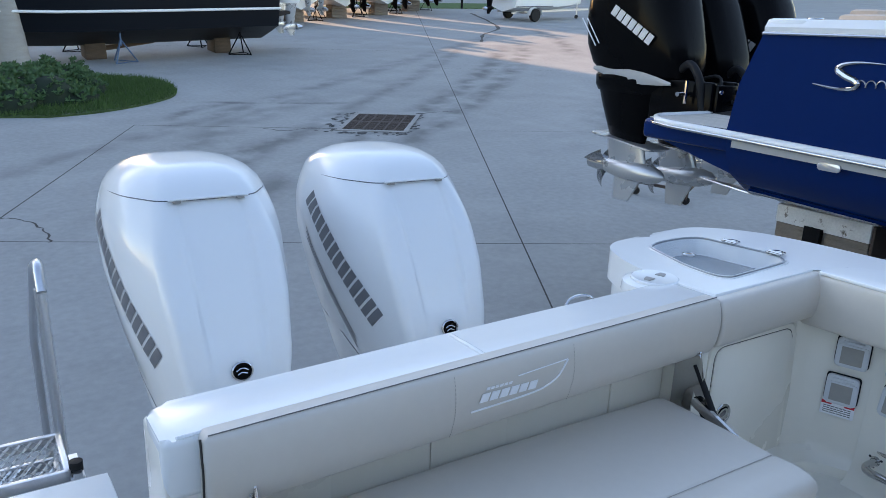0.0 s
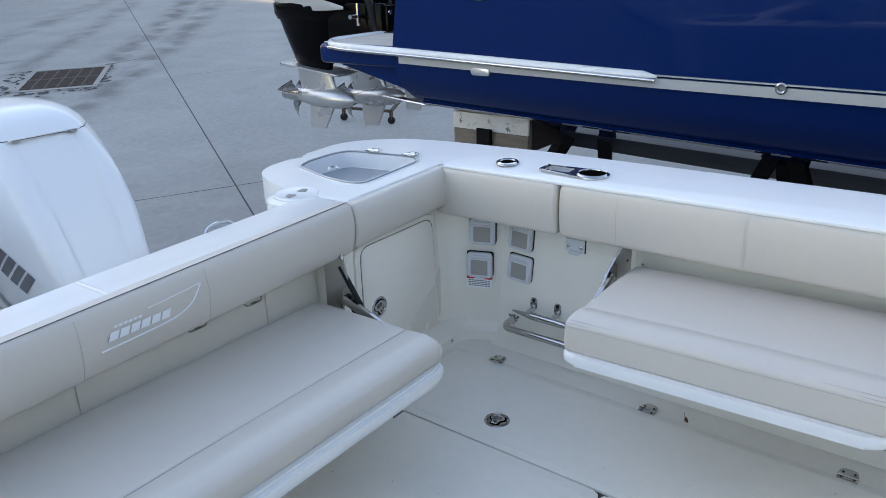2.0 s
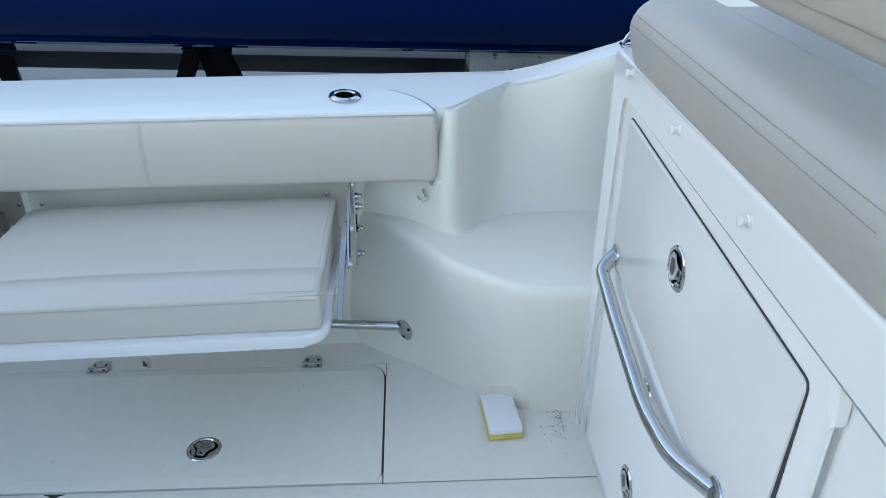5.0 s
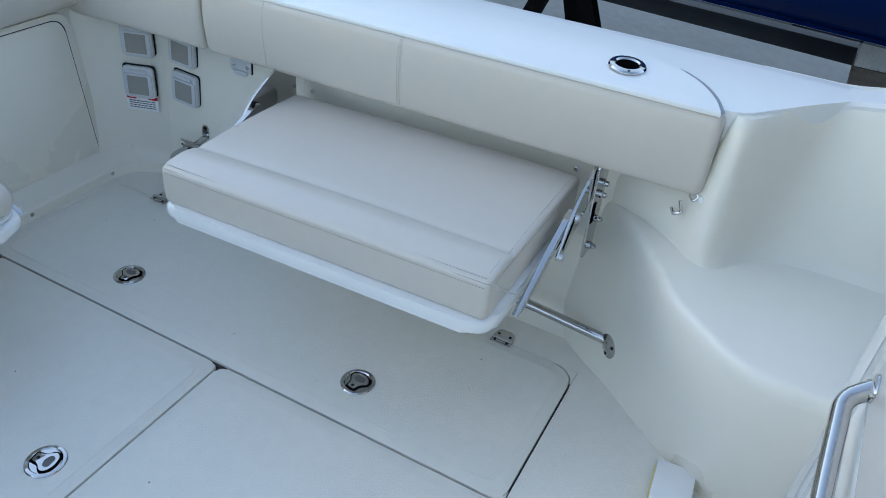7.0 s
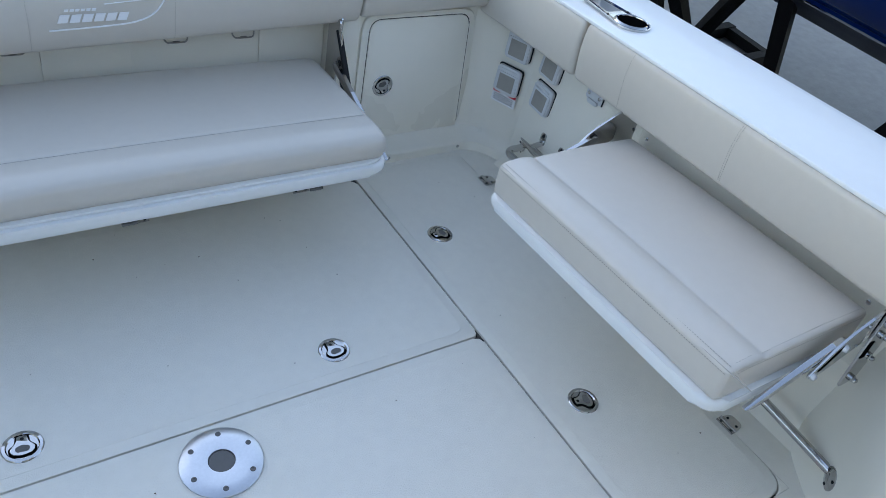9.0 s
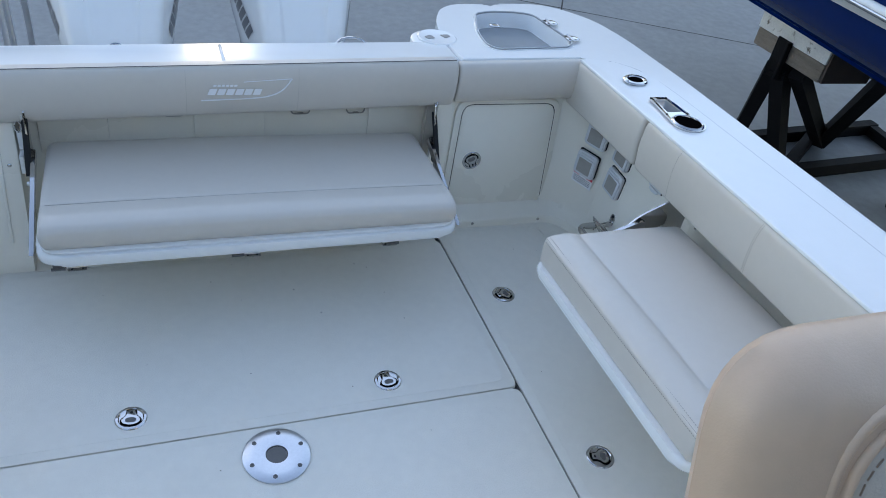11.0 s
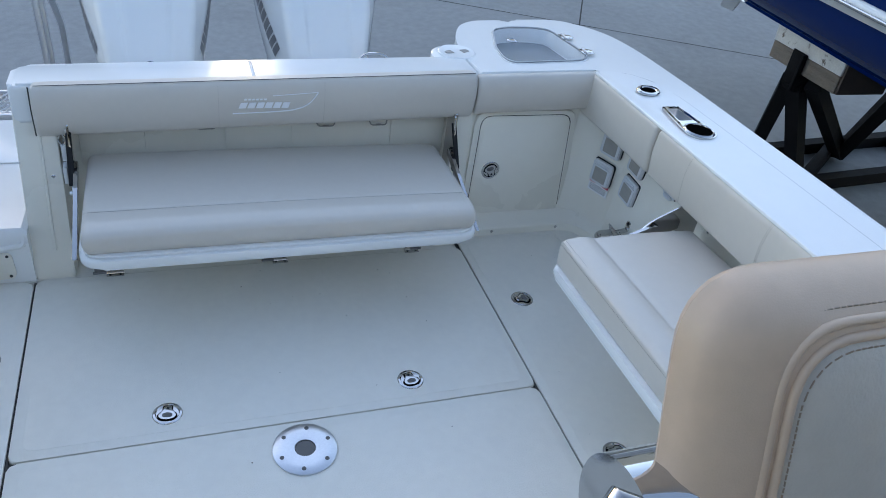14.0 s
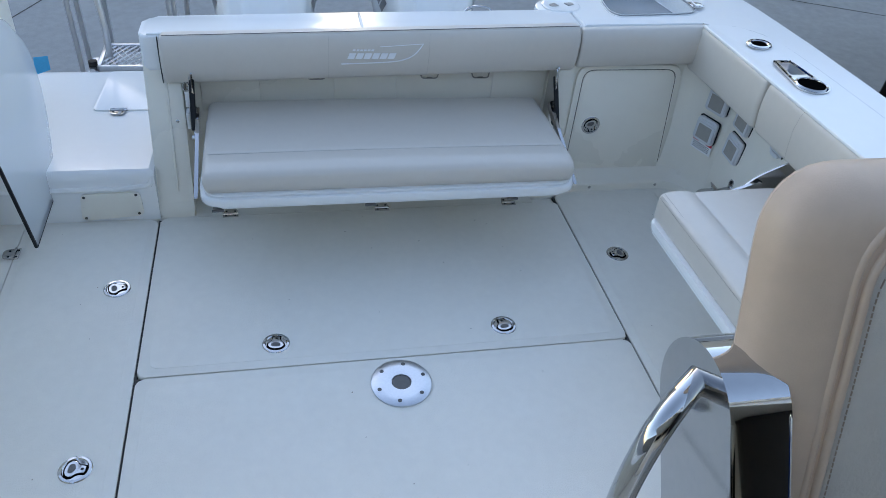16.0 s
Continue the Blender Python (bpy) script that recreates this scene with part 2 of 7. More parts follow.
def wear_tracks(m, arcs):
    """Soft dark tyre tracks in a surface: each arc goes through three points, with a width and a strength."""
    nt = m.node_tree
    N, L = nt.nodes, nt.links
    b = N["Principled BSDF"]
    colour = b.inputs["Base Color"].links[0].from_socket
    co = N.new("ShaderNodeTexCoord")
    def node(kind, op, *ins):
        n = N.new(kind)
        n.operation = op
        for i, v in enumerate(ins):
            if hasattr(v, "node"):
                L.new(v, n.inputs[i])
            else:
                n.inputs[i].default_value = v
        return n
    grit = N.new("ShaderNodeTexNoise")
    grit.inputs["Scale"].default_value, grit.inputs["Detail"].default_value = 1.6, 6
    L.new(co.outputs["Object"], grit.inputs["Vector"])
    patchy = N.new("ShaderNodeMapRange")
    patchy.inputs["From Min"].default_value, patchy.inputs["From Max"].default_value = 0.36, 0.60
    L.new(grit.outputs["Fac"], patchy.inputs["Value"])
    total = None
    for p, q, r, w, amount in arcs:
        (ax, ay), (bx, by), (cx, cy) = p, q, r
        d = 2 * (ax * (by - cy) + bx * (cy - ay) + cx * (ay - by))
        ux = ((ax * ax + ay * ay) * (by - cy) + (bx * bx + by * by) * (cy - ay) + (cx * cx + cy * cy) * (ay - by)) / d
        uy = ((ax * ax + ay * ay) * (cx - bx) + (bx * bx + by * by) * (ax - cx) + (cx * cx + cy * cy) * (bx - ax)) / d
        rad = math.hypot(ax - ux, ay - uy)
        far = node("ShaderNodeVectorMath", "DISTANCE", co.outputs["Object"], (ux, uy, 0)).outputs["Value"]
        off = node("ShaderNodeMath", "ABSOLUTE", node("ShaderNodeMath", "SUBTRACT", far, rad).outputs[0]).outputs[0]
        line = N.new("ShaderNodeMapRange")
        line.interpolation_type = "SMOOTHSTEP"
        line.inputs["From Min"].default_value, line.inputs["From Max"].default_value = w, 0.0
        L.new(off, line.inputs["Value"])
        reach = max(math.hypot(ax - bx, ay - by), math.hypot(cx - bx, cy - by))
        near = N.new("ShaderNodeMapRange")
        near.interpolation_type = "SMOOTHSTEP"
        near.inputs["From Min"].default_value, near.inputs["From Max"].default_value, near.inputs["To Max"].default_value = reach * 1.15, reach * 0.6, amount
        L.new(node("ShaderNodeVectorMath", "DISTANCE", co.outputs["Object"], (bx, by, 0)).outputs["Value"], near.inputs["Value"])
        one = node("ShaderNodeMath", "MULTIPLY", line.outputs[0], near.outputs[0]).outputs[0]
        total = one if total is None else node("ShaderNodeMath", "MAXIMUM", total, one).outputs[0]
    fac = node("ShaderNodeMath", "MULTIPLY", total, patchy.outputs[0]).outputs[0]
    mx = N.new("ShaderNodeMix")
    mx.data_type = "RGBA"
    L.new(fac, mx.inputs["Factor"]), L.new(colour, mx.inputs["A"])
    mx.inputs["B"].default_value = (0.095, 0.094, 0.090, 1)
    L.new(mx.outputs["Result"], b.inputs["Base Color"])


wear_tracks(CONCRETE, [
    ((1.4, 13.2), (1.9, 14.1), (2.8, 14.45), 0.30, 0.75), ((2.8, 14.5), (3.6, 14.1), (5.0, 13.6), 0.22, 0.9), ((-0.2, 8.6), (1.4, 10.35), (3.5, 11.7), 0.55, 0.75),
    ((0.6, 7.9), (2.2, 9.35), (4.2, 10.6), 0.5, 0.65), ((4.2, 11.0), (8.2, 14.4), (14.4, 21.2), 0.5, 0.75), ((5.6, 11.2), (9.5, 14.7), (16.4, 22.8), 0.5, 0.7),
    ((3.0, 11.6), (7.0, 15.2), (13.0, 21.5), 0.4, 0.55), ((3.5, 14.4), (7.9, 17.7), (19.2, 26.4), 0.45, 0.55), ((19.2, 26.4), (17.3, 21.9), (14.4, 17.6), 0.5, 0.65),
    ((1.0, 11.0), (2.5, 12.9), (5.0, 14.6), 0.7, 0.5), ((8.0, 9.5), (12.0, 13.2), (16.0, 18.0), 0.7, 0.4), ((1.3, 9.6), (2.3, 10.9), (3.9, 12.2), 0.35, 0.6)])

# ---- builders ----
FRAME = BOAT
BASE = {}


def link_mesh(name, bm, material, smooth=True):
    bmesh.ops.recalc_face_normals(bm, faces=bm.faces)
    me = bpy.data.meshes.new(name)
    bm.to_mesh(me)
    bm.free()
    for m in material if isinstance(material, (list, tuple)) else (material,):
        me.materials.append(m)
    if smooth:
        me.shade_smooth()
        me.set_sharp_from_angle(angle=radians(38))
    return me


def thing(name, label, category, base=(0, 0, 0), group="", kind=""):
    """An Empty at the base of a thing; its parts are given in the coordinates of FRAME."""
    ob = new(name)
    ob.empty_display_size = 0.05
    ob.matrix_basis = FRAME @ Matrix.Translation(base)
    BASE[ob] = Vector(base)
    return tagged(ob, label, category, group, kind)


def part(name, bm, material, parent, label="", smooth=True):
    """Links a bmesh as one mesh under a thing or under a part."""
    bmesh.ops.translate(bm, verts=bm.verts, vec=-BASE[parent])
    ob = new(name, link_mesh(name, bm, material, smooth))
    ob.parent = parent
    BASE[ob] = BASE[parent]
    return tagged(ob, label, kind="stuff" if name in ("stitching", "grating", "print_line", "lettering") else "")


def single(name, bm, material, label, category="", kind="", group="", smooth=True, base=(0, 0, 0)):
    """A thing or a piece of the setting that is one mesh."""
    bmesh.ops.translate(bm, verts=bm.verts, vec=-Vector(base))
    ob = new(name, link_mesh(name, bm, material, smooth))
    ob.matrix_basis = FRAME @ Matrix.Translation(base)
    BASE[ob] = Vector(base)
    return tagged(ob, label, category, group, kind)


def box(x0, x1, y0, y1, z0, z1, r=0.0, seg=2):
    bm = bmesh.new()
    bmesh.ops.create_cube(bm, size=1.0)
    for v in bm.verts:
        v.co = Vector(((x0 + x1) / 2 + v.co.x * (x1 - x0), (y0 + y1) / 2 + v.co.y * (y1 - y0), (z0 + z1) / 2 + v.co.z * (z1 - z0)))
    if r:
        bmesh.ops.bevel(bm, geom=bm.edges[:], offset=r, segments=seg, profile=0.5, affect="EDGES")
    return bm


def join(*bms):
    out = bms[0]
    for b in bms[1:]:
        me = bpy.data.meshes.new("tmp")
        b.to_mesh(me)
        b.free()
        out.from_mesh(me)
        bpy.data.meshes.remove(me)
    return out


def moved(bm, m):
    bmesh.ops.transform(bm, matrix=m, verts=bm.verts)
    return bm


def round_poly(pts, r, seg=4):
    """A polygon with its corners rounded; r may be one radius or one for each corner."""
    out, n = [], len(pts)
    for i in range(n):
        p, a, b = Vector(pts[i]), Vector(pts[i - 1]), Vector(pts[(i + 1) % n])
        q = r[i] if isinstance(r, (list, tuple)) else r
        if q <= 0:
            out.append(tuple(p))
            continue
        da, db = (a - p), (b - p)
        q = min(q, da.length * 0.49, db.length * 0.49)
        s, e = p + da.normalized() * q, p + db.normalized() * q
        for k in range(seg + 1):
            u = k / seg
            out.append(tuple((1 - u) ** 2 * s + 2 * u * (1 - u) * p + u * u * e))
    return out


def prism(poly, a, b, axis="z", r=0.0, seg=2):
    """A polygon pushed out along an axis from a to b, its rims rounded by r. For axis z the polygon is in x, y; for x in y, z; for y in x, z."""
    def at(p, h):
        return {"z": (p[0], p[1], h), "x": (h, p[0], p[1]), "y": (p[0], h, p[1])}[axis]
    bm = bmesh.new()
    lo = [bm.verts.new(at(p, a)) for p in poly]
    hi = [bm.verts.new(at(p, b)) for p in poly]
    n = len(poly)
    f0, f1 = bm.faces.new(lo[::-1]), bm.faces.new(hi)
    for i in range(n):
        bm.faces.new((lo[i], lo[(i + 1) % n], hi[(i + 1) % n], hi[i]))
    if r:
        rims = list({e for f in (f0, f1) for e in f.edges})
        bmesh.ops.bevel(bm, geom=rims, offset=r, segments=seg, profile=0.5, affect="EDGES")
    return bm


def rings(sections, caps=True, closed=True):
    """A skin over rings of points, all of the same count."""
    bm = bmesh.new()
    vs = [[bm.verts.new(p) for p in s] for s in sections]
    n = len(vs[0])
    for i in range(len(vs) - 1):
        for j in range(n if closed else n - 1):
            k = (j + 1) % n
            bm.faces.new((vs[i][j], vs[i][k], vs[i + 1][k], vs[i + 1][j]))
    if caps:
        bm.faces.new(vs[0][::-1])
        bm.faces.new(vs[-1])
    return bm


def tube(points, r, seg=10, caps=True):
    """A round bar along points."""
    pts = [Vector(p) for p in points]
    out = []
    side = None
    for i, p in enumerate(pts):
        d = (pts[min(i + 1, len(pts) - 1)] - pts[max(i - 1, 0)]).normalized()
        if side is None:
            side = d.orthogonal().normalized()
        side = (side - d * side.dot(d)).normalized()
        up = d.cross(side)
        q = r[i] if isinstance(r, (list, tuple)) else r
        out.append([p + (side * math.cos(2 * math.pi * k / seg) + up * math.sin(2 * math.pi * k / seg)) * q for k in range(seg)])
    return rings(out, caps)


def bend(points, r, seg=5):
    """Points of a line with rounded corners, in space."""
    pts = [Vector(p) for p in points]
    out = [pts[0]]
    for i in range(1, len(pts) - 1):
        p, da, db = pts[i], pts[i - 1] - pts[i], pts[i + 1] - pts[i]
        q = min(r, da.length * 0.49, db.length * 0.49)
        s, e = p + da.normalized() * q, p + db.normalized() * q
        out += [(1 - k / seg) ** 2 * s + 2 * (k / seg) * (1 - k / seg) * p + (k / seg) ** 2 * e for k in range(seg + 1)]
    return out + [pts[-1]]


def lathe(profile, centre=(0, 0, 0), seg=20, m=None):
    """A profile of (radius, height) turned round the z axis, then placed by m or at centre."""
    secs = [[(r * math.cos(2 * math.pi * k / seg), r * math.sin(2 * math.pi * k / seg), h) for k in range(seg)] for r, h in profile]
    bm = rings(secs)
    return moved(bm, m if m else Matrix.Translation(centre))


def pad(profile, c0, c1, axis="x", end=0.03, steps=4, sag=0.0):
    """A cushion: a profile pushed along an axis, its two ends rounded. Profile in (y, z) for axis x, in (x, z) for axis y."""
    cx = sum(p[0] for p in profile) / len(profile)
    cz = sum(p[1] for p in profile) / len(profile)
    wx = max(p[0] for p in profile) - min(p[0] for p in profile)
    wz = max(p[1] for p in profile) - min(p[1] for p in profile)
    stations = []
    for k in range(steps + 1):
        u = math.pi / 2 * k / steps
        stations.append((c0 + end * (1 - math.sin(u)), end * (1 - math.cos(math.pi / 2 - u))))
    stations = [(c0 + end * (1 - math.cos(math.pi / 2 * k / steps)), end * (1 - math.sin(math.pi / 2 * k / steps))) for k in range(steps + 1)]
    mid = [(c0 + end + (c1 - c0 - 2 * end) * k / 8, 0.0) for k in range(1, 8)]
    stations = stations + mid + [(c0 + c1 - c, i) for c, i in stations[::-1]]
    secs = []
    for c, inset in stations:
        fx, fz = (wx - 2 * inset) / wx, (wz - 2 * inset) / wz
        s = sag * math.sin(math.pi * (c - c0) / (c1 - c0))
        ring = []
        for p in profile:
            a, z = cx + (p[0] - cx) * fx, cz + (p[1] - cz) * fz
            z += s * (1 if z > cz else 0)
            ring.append((c, a, z) if axis == "x" else (a, c, z))
        secs.append(ring)
    return rings(secs)


def plane_at(place, normal, spin=0.0):
    """A pose whose z axis is the normal."""
    return Matrix.Translation(place) @ Vector(normal).to_track_quat("Z", "Y").to_matrix().to_4x4() @ pose(0, 0, 0, 0, 0, spin)


def parts(name, bms, material, parent, label=""):
    """Each bmesh as a part of its own."""
    return [part(name, b, material, parent, label) for b in bms]

# ---- small builders ----
def outboard(bm, d):
    """Moves a piece of the cockpit side outward."""
    for v in bm.verts:
        v.co.x += d
    return bm


def rim_z(x, y):
    """The height of the gunwale, which falls gently to the stern and to the boarding side."""
    return 0.69 + 0.028 * (x - 0.59) - (0.032 if y > 0.68 else 0.013) * (y - 0.68)


def on_rim(bm, base=0.69):
    """Lays a piece drawn at an even height along the gunwale."""
    for v in bm.verts:
        v.co.z += rim_z(v.co.x, v.co.y) - base
    return bm


def carve(ob, cutter):
    """Cuts the shape of a bmesh out of an object's mesh."""
    me = bpy.data.meshes.new("cutter")
    bmesh.ops.recalc_face_normals(cutter, faces=cutter.faces)
    cutter.to_mesh(me)
    cutter.free()
    tool = new("cutter", me)
    bpy.context.view_layer.update()
    tool.matrix_basis = ob.matrix_world @ Matrix.Translation(-BASE[ob])
    md = ob.modifiers.new("cut", "BOOLEAN")
    md.operation, md.object, md.solver = "DIFFERENCE", tool, "EXACT"
    bpy.context.view_layer.update()
    done = bpy.data.meshes.new_from_object(ob.evaluated_get(bpy.context.evaluated_depsgraph_get()))
    ob.modifiers.clear()
    ob.data = done
    bpy.data.objects.remove(tool)
    bpy.data.meshes.remove(me)
    return ob


def smooth_path(pts, n=6):
    """Points on a soft line through the given ones."""
    p = [Vector(a) for a in pts]
    out = []
    for i in range(len(p) - 1):
        a, b, c, d = p[max(i - 1, 0)], p[i], p[i + 1], p[min(i + 2, len(p) - 1)]
        for k in range(n):
            t = k / n
            out.append(0.5 * ((2 * b) + (c - a) * t + (2 * a - 5 * b + 4 * c - d) * t * t + (3 * b - a - 3 * c + d) * t ** 3))
    return out + [p[-1]]


def stitches(paths, r=0.0014, dash=0.007, gap=0.004):
    """Lines of sewing thread along paths."""
    bm = bmesh.new()
    for pts in paths:
        p = [Vector(a) for a in pts]
        for a, b in zip(p, p[1:]):
            d = b - a
            n = max(1, int(d.length / (dash + gap)))
            u = d.normalized()
            s = u.orthogonal().normalized() * r
            w = u.cross(s)
            for k in range(n):
                q0 = a + d * (k / n)
                q1 = q0 + d * (dash / (dash + gap) / n)
                lo = [bm.verts.new(q0 + e) for e in (s, w, -s, -w)]
                hi = [bm.verts.new(q1 + e) for e in (s, w, -s, -w)]
                for j in range(4):
                    bm.faces.new((lo[j], lo[(j + 1) % 4], hi[(j + 1) % 4], hi[j]))
    return bm


def bars(m, count, w, h, slant=0.0, gap=0.25, depth=0.002, widths=None):
    """Plain slanted bars in a row, in the x, y plane of m, standing in for lettering."""
    out = None
    step = w / count
    for k in range(count):
        x0, x1 = k * step, k * step + step * (1 - gap)
        b = prism([(x0, 0), (x1, 0), (x1 + slant, h), (x0 + slant, h)], 0, depth)
        out = b if out is None else join(out, b)
    return moved(out, m)


def pull_latch(parent, place, normal=(0, 0, 1), spin=0.0, r=0.041):
    """A round flush pull latch with a recessed finger pull."""
    m = plane_at(place, normal, spin)
    base = part("latch", lathe([(r, -0.004), (r, 0.001), (r * 0.95, 0.0030), (r * 0.80, 0.0036), (r * 0.74, 0.0010), (0.001, 0.0008)], seg=28, m=m), STEEL, parent, "round polished steel pull latch")
    def key(g):
        return round_poly([(-0.025 - g, 0.004), (-0.021 - g, 0.018 + g), (0.0, 0.0255 + g), (0.021 + g, 0.018 + g), (0.025 + g, 0.004), (0.0115 + g, -0.008), (0.0095 + g, -0.0255 - g), (-0.0095 - g, -0.0255 - g), (-0.0115 - g, -0.008)], [0.008, 0.008, 0.016, 0.008, 0.008, 0.006, 0.003, 0.003, 0.006], 4)
    # flat dark inlays stand in for the shaded groove and recess
    part("latch_recess", moved(prism(key(0.0035), 0.0010, 0.0030), m), HOLESHADE, base, "black inlay drawn as the groove's shade, round the finger pull")
    part("latch_pull", moved(prism(key(0.0), 0.002, 0.0044, r=0.0008), m), STEEL, base)
    part("latch_opening", moved(prism(round_poly([(-0.015, 0.004), (0.0, -0.003), (0.015, 0.004), (0.012, 0.016), (-0.012, 0.016)], 0.007, 4), 0.0040, 0.0048), m), GREYDARK, base, "dark inlay drawn as the finger recess's shade")
    part("latch_lock", lathe([(0.0042, 0), (0.0038, 0.0008), (0.001, 0.0008)], seg=10, m=m @ Matrix.Translation((0, -0.0175, 0.0042))), DARK, base)
    return base


def butt_hinge(parent, place, spin=0.0, normal=(0, 0, 1), size=0.05, name="hinge"):
    m = plane_at(place, normal, spin)
    w, d = size * 0.55, size * 0.72
    h = part(name, moved(join(
        prism(round_poly([(-w, 0.0), (w, 0.0), (w * 0.78, d), (-w * 0.78, d)], [0.001, 0.001, 0.012, 0.012]), 0, 0.0035, r=0.001),
        prism([(-w, -d * 0.45), (w, -d * 0.45), (w, 0), (-w, 0)], 0, 0.0035, r=0.001),
        tube([(-w, 0, 0.004), (w, 0, 0.004)], 0.0045, 8)), m), STEEL, parent, "polished steel hinge")
    parts("screw", [bm_ for bm_ in [lathe([(0.0042, 0), (0.0038, 0.0012), (0.001, 0.0012)], seg=8, m=m @ Matrix.Translation((sx, sy, 0.0034))) for sx, sy in ((-w * 0.55, d * 0.45), (w * 0.55, d * 0.45), (-w * 0.6, -d * 0.25), (w * 0.6, -d * 0.25))]], DARK, h)
    return h


def screw_cap(place, normal, r=0.006):
    return lathe([(r, 0), (r, r * 0.35), (r * 0.6, r * 0.6), (0.0005, r * 0.65)], seg=10, m=plane_at(place, normal))


# ---- the boat's cockpit ----
MID = -0.74                         # the boat's middle line
def corner_fill(x, y, sx, sy, r, g=0.006):
    """Floor filling the rounded corner of a hatch; the corner points to (sx, sy)."""
    arc = [(x - sx * r + sx * (r + g) * math.sin(a), y - sy * r + sy * (r + g) * math.cos(a)) for a in [math.pi / 2 * k / 6 for k in range(7)]]
    return prism([(x + sx * g, y + sy * g)] + (arc if sx * sy < 0 else arc[::-1]), -0.03, -0.0032)


floor_bm = join(
    box(-2.2, 0.75, -3.2, 1.06, -0.09, -0.022),
    box(0.443, 0.70, -0.729, 0.94, -0.03, -0.003), box(0.003, 0.80, -1.34, -0.729, -0.03, -0.003),
    box(-0.1, 0.443, 0.816, 0.94, -0.03, -0.003), box(-1.50, -0.1, 0.773, 1.0, -0.03, -0.003),
    box(-2.2, -1.943, -3.2, 0.90, -0.03, -0.003), box(-1.943, -1.50, 0.768, 0.90, -0.03, -0.003), box(-0.70, 0.0, -3.2, -1.25, -0.03, -0.003),
    corner_fill(0.438, -0.724, 1, -1, 0.055, 0.004), corner_fill(0.006, -0.724, -1, -1, 0.03, 0.002), corner_fill(0.438, 0.812, 1, 1, 0.05, 0.004))
floor_ob = single("floor", floor_bm, SOLE, "off-white moulded nonskid cockpit floor of a motorboat", kind="structure")
# dark strips lying in the hatch gaps
single("gasket", join(box(-1.497, -0.003, -0.004, 0.004, -0.02, -0.009), box(-0.004, 0.004, -3.0, 0.812, -0.02, -0.0085), box(-1.504, -1.496, -3.0, 0.765, -0.02, -0.0085), box(0.439, 0.4425, -0.7, 0.80, -0.02, -0.008), box(0.005, 0.40, -0.7290, -0.7225, -0.02, -0.009)), SEAM, "dark strips in the gaps round the floor hatches", kind="structure")


def hatch_board(poly, r, label, inset=0.03):
    h = thing("floor_hatch", label, "deck hatch", (sum(p[0] for p in poly) / len(poly), sum(p[1] for p in poly) / len(poly), -0.02), "flush floor hatches")
    part("panel", prism(round_poly(poly, r, 6), -0.021, -0.0008, "z", 0.006, 4), SOLE, h, "smooth off-white rim of the hatch")
    cx, cy = sum(p[0] for p in poly) / len(poly), sum(p[1] for p in poly) / len(poly)
    inner = [(x - math.copysign(inset, x - cx), y - math.copysign(inset, y - cy)) for x, y in poly]
    part("nonskid_pad", prism(round_poly(inner, 0.03), -0.004, 0.0, "z", 0.0006, 1), SOLE, h, "fine nonskid pad")
    return h


hatch_aft = hatch_board([(-1.4965, 0.0028), (-0.0032, 0.0028), (-0.0032, 0.768), (-1.4965, 0.768)], 0.022, "off-white nonskid floor hatch with two steel pull latches")
pull_latch(hatch_aft, (-0.394, 0.100, 0.0), spin=8), pull_latch(hatch_aft, (-1.108, 0.097, 0.0), spin=-6)
for hx in (-1.255, -0.70, -0.20):
    butt_hinge(hatch_aft, (hx, 0.772, 0.0), 180)
hatch_side = hatch_board([(0.0032, -0.7235), (0.4395, -0.7235), (0.4395, 0.812), (0.0032, 0.812)], [0.03, 0.06, 0.05, 0.02], "long off-white nonskid floor hatch beside the side seat")
pull_latch(hatch_side, (0.125, 0.422, 0.0), spin=100), pull_latch(hatch_side, (0.124, -0.300, 0.0), spin=80)
for hy in (0.628, 0.056, -0.524):
    butt_hinge(hatch_side, (0.442, hy, 0.0), 90)
hatch_fore = hatch_board([(-1.4965, -3.0), (-0.0032, -3.0), (-0.0032, -0.0028), (-1.4965, -0.0028)], 0.022, "wide off-white floor panel holding a round table base")
hatch_left = hatch_board([(-1.9395, -0.95), (-1.5035, -0.95), (-1.5035, 0.764), (-1.9395, 0.764)], 0.03, "narrow off-white floor hatch along the boarding side")
pull_latch(hatch_left, (-1.597, 0.394, 0.0), spin=-80), pull_latch(hatch_left, (-1.607, -0.29, 0.0), spin=-100)
for hy in (0.60, -0.45):
    butt_hinge(hatch_left, (-1.941, hy, 0.0), -90)

table_base = thing("table_base", "round brushed aluminium table base screwed to the floor", "table base", (-0.756, -0.105, 0.0))
part("plate", lathe([(0.089, 0), (0.089, 0.005), (0.086, 0.0072), (0.060, 0.0078), (0.033, 0.0082), (0.029, 0.0078), (0.0285, 0.002), (0.001, 0.002)], (-0.756, -0.105, 0.0), 40), BRUSHED, table_base)
part("socket", lathe([(0.0285, 0.0021), (0.027, 0.0055), (0.001, 0.0055)], (-0.756, -0.105, 0.0), 24), GREYDARK, table_base, "dark grey socket")
for k in range(6):
    a = 2 * math.pi * (k + 0.3) / 6
    part("screw", lathe([(0.0065, 0), (0.006, 0.0015), (0.003, 0.0015), (0.0026, 0.0005), (0.0005, 0.0005)], (-0.756 + 0.070 * math.cos(a), -0.105 + 0.070 * math.sin(a), 0.0073), 12), GREYDARK, table_base)

# side wall, its recess and the deck over it
WALL_OUT = 0.085
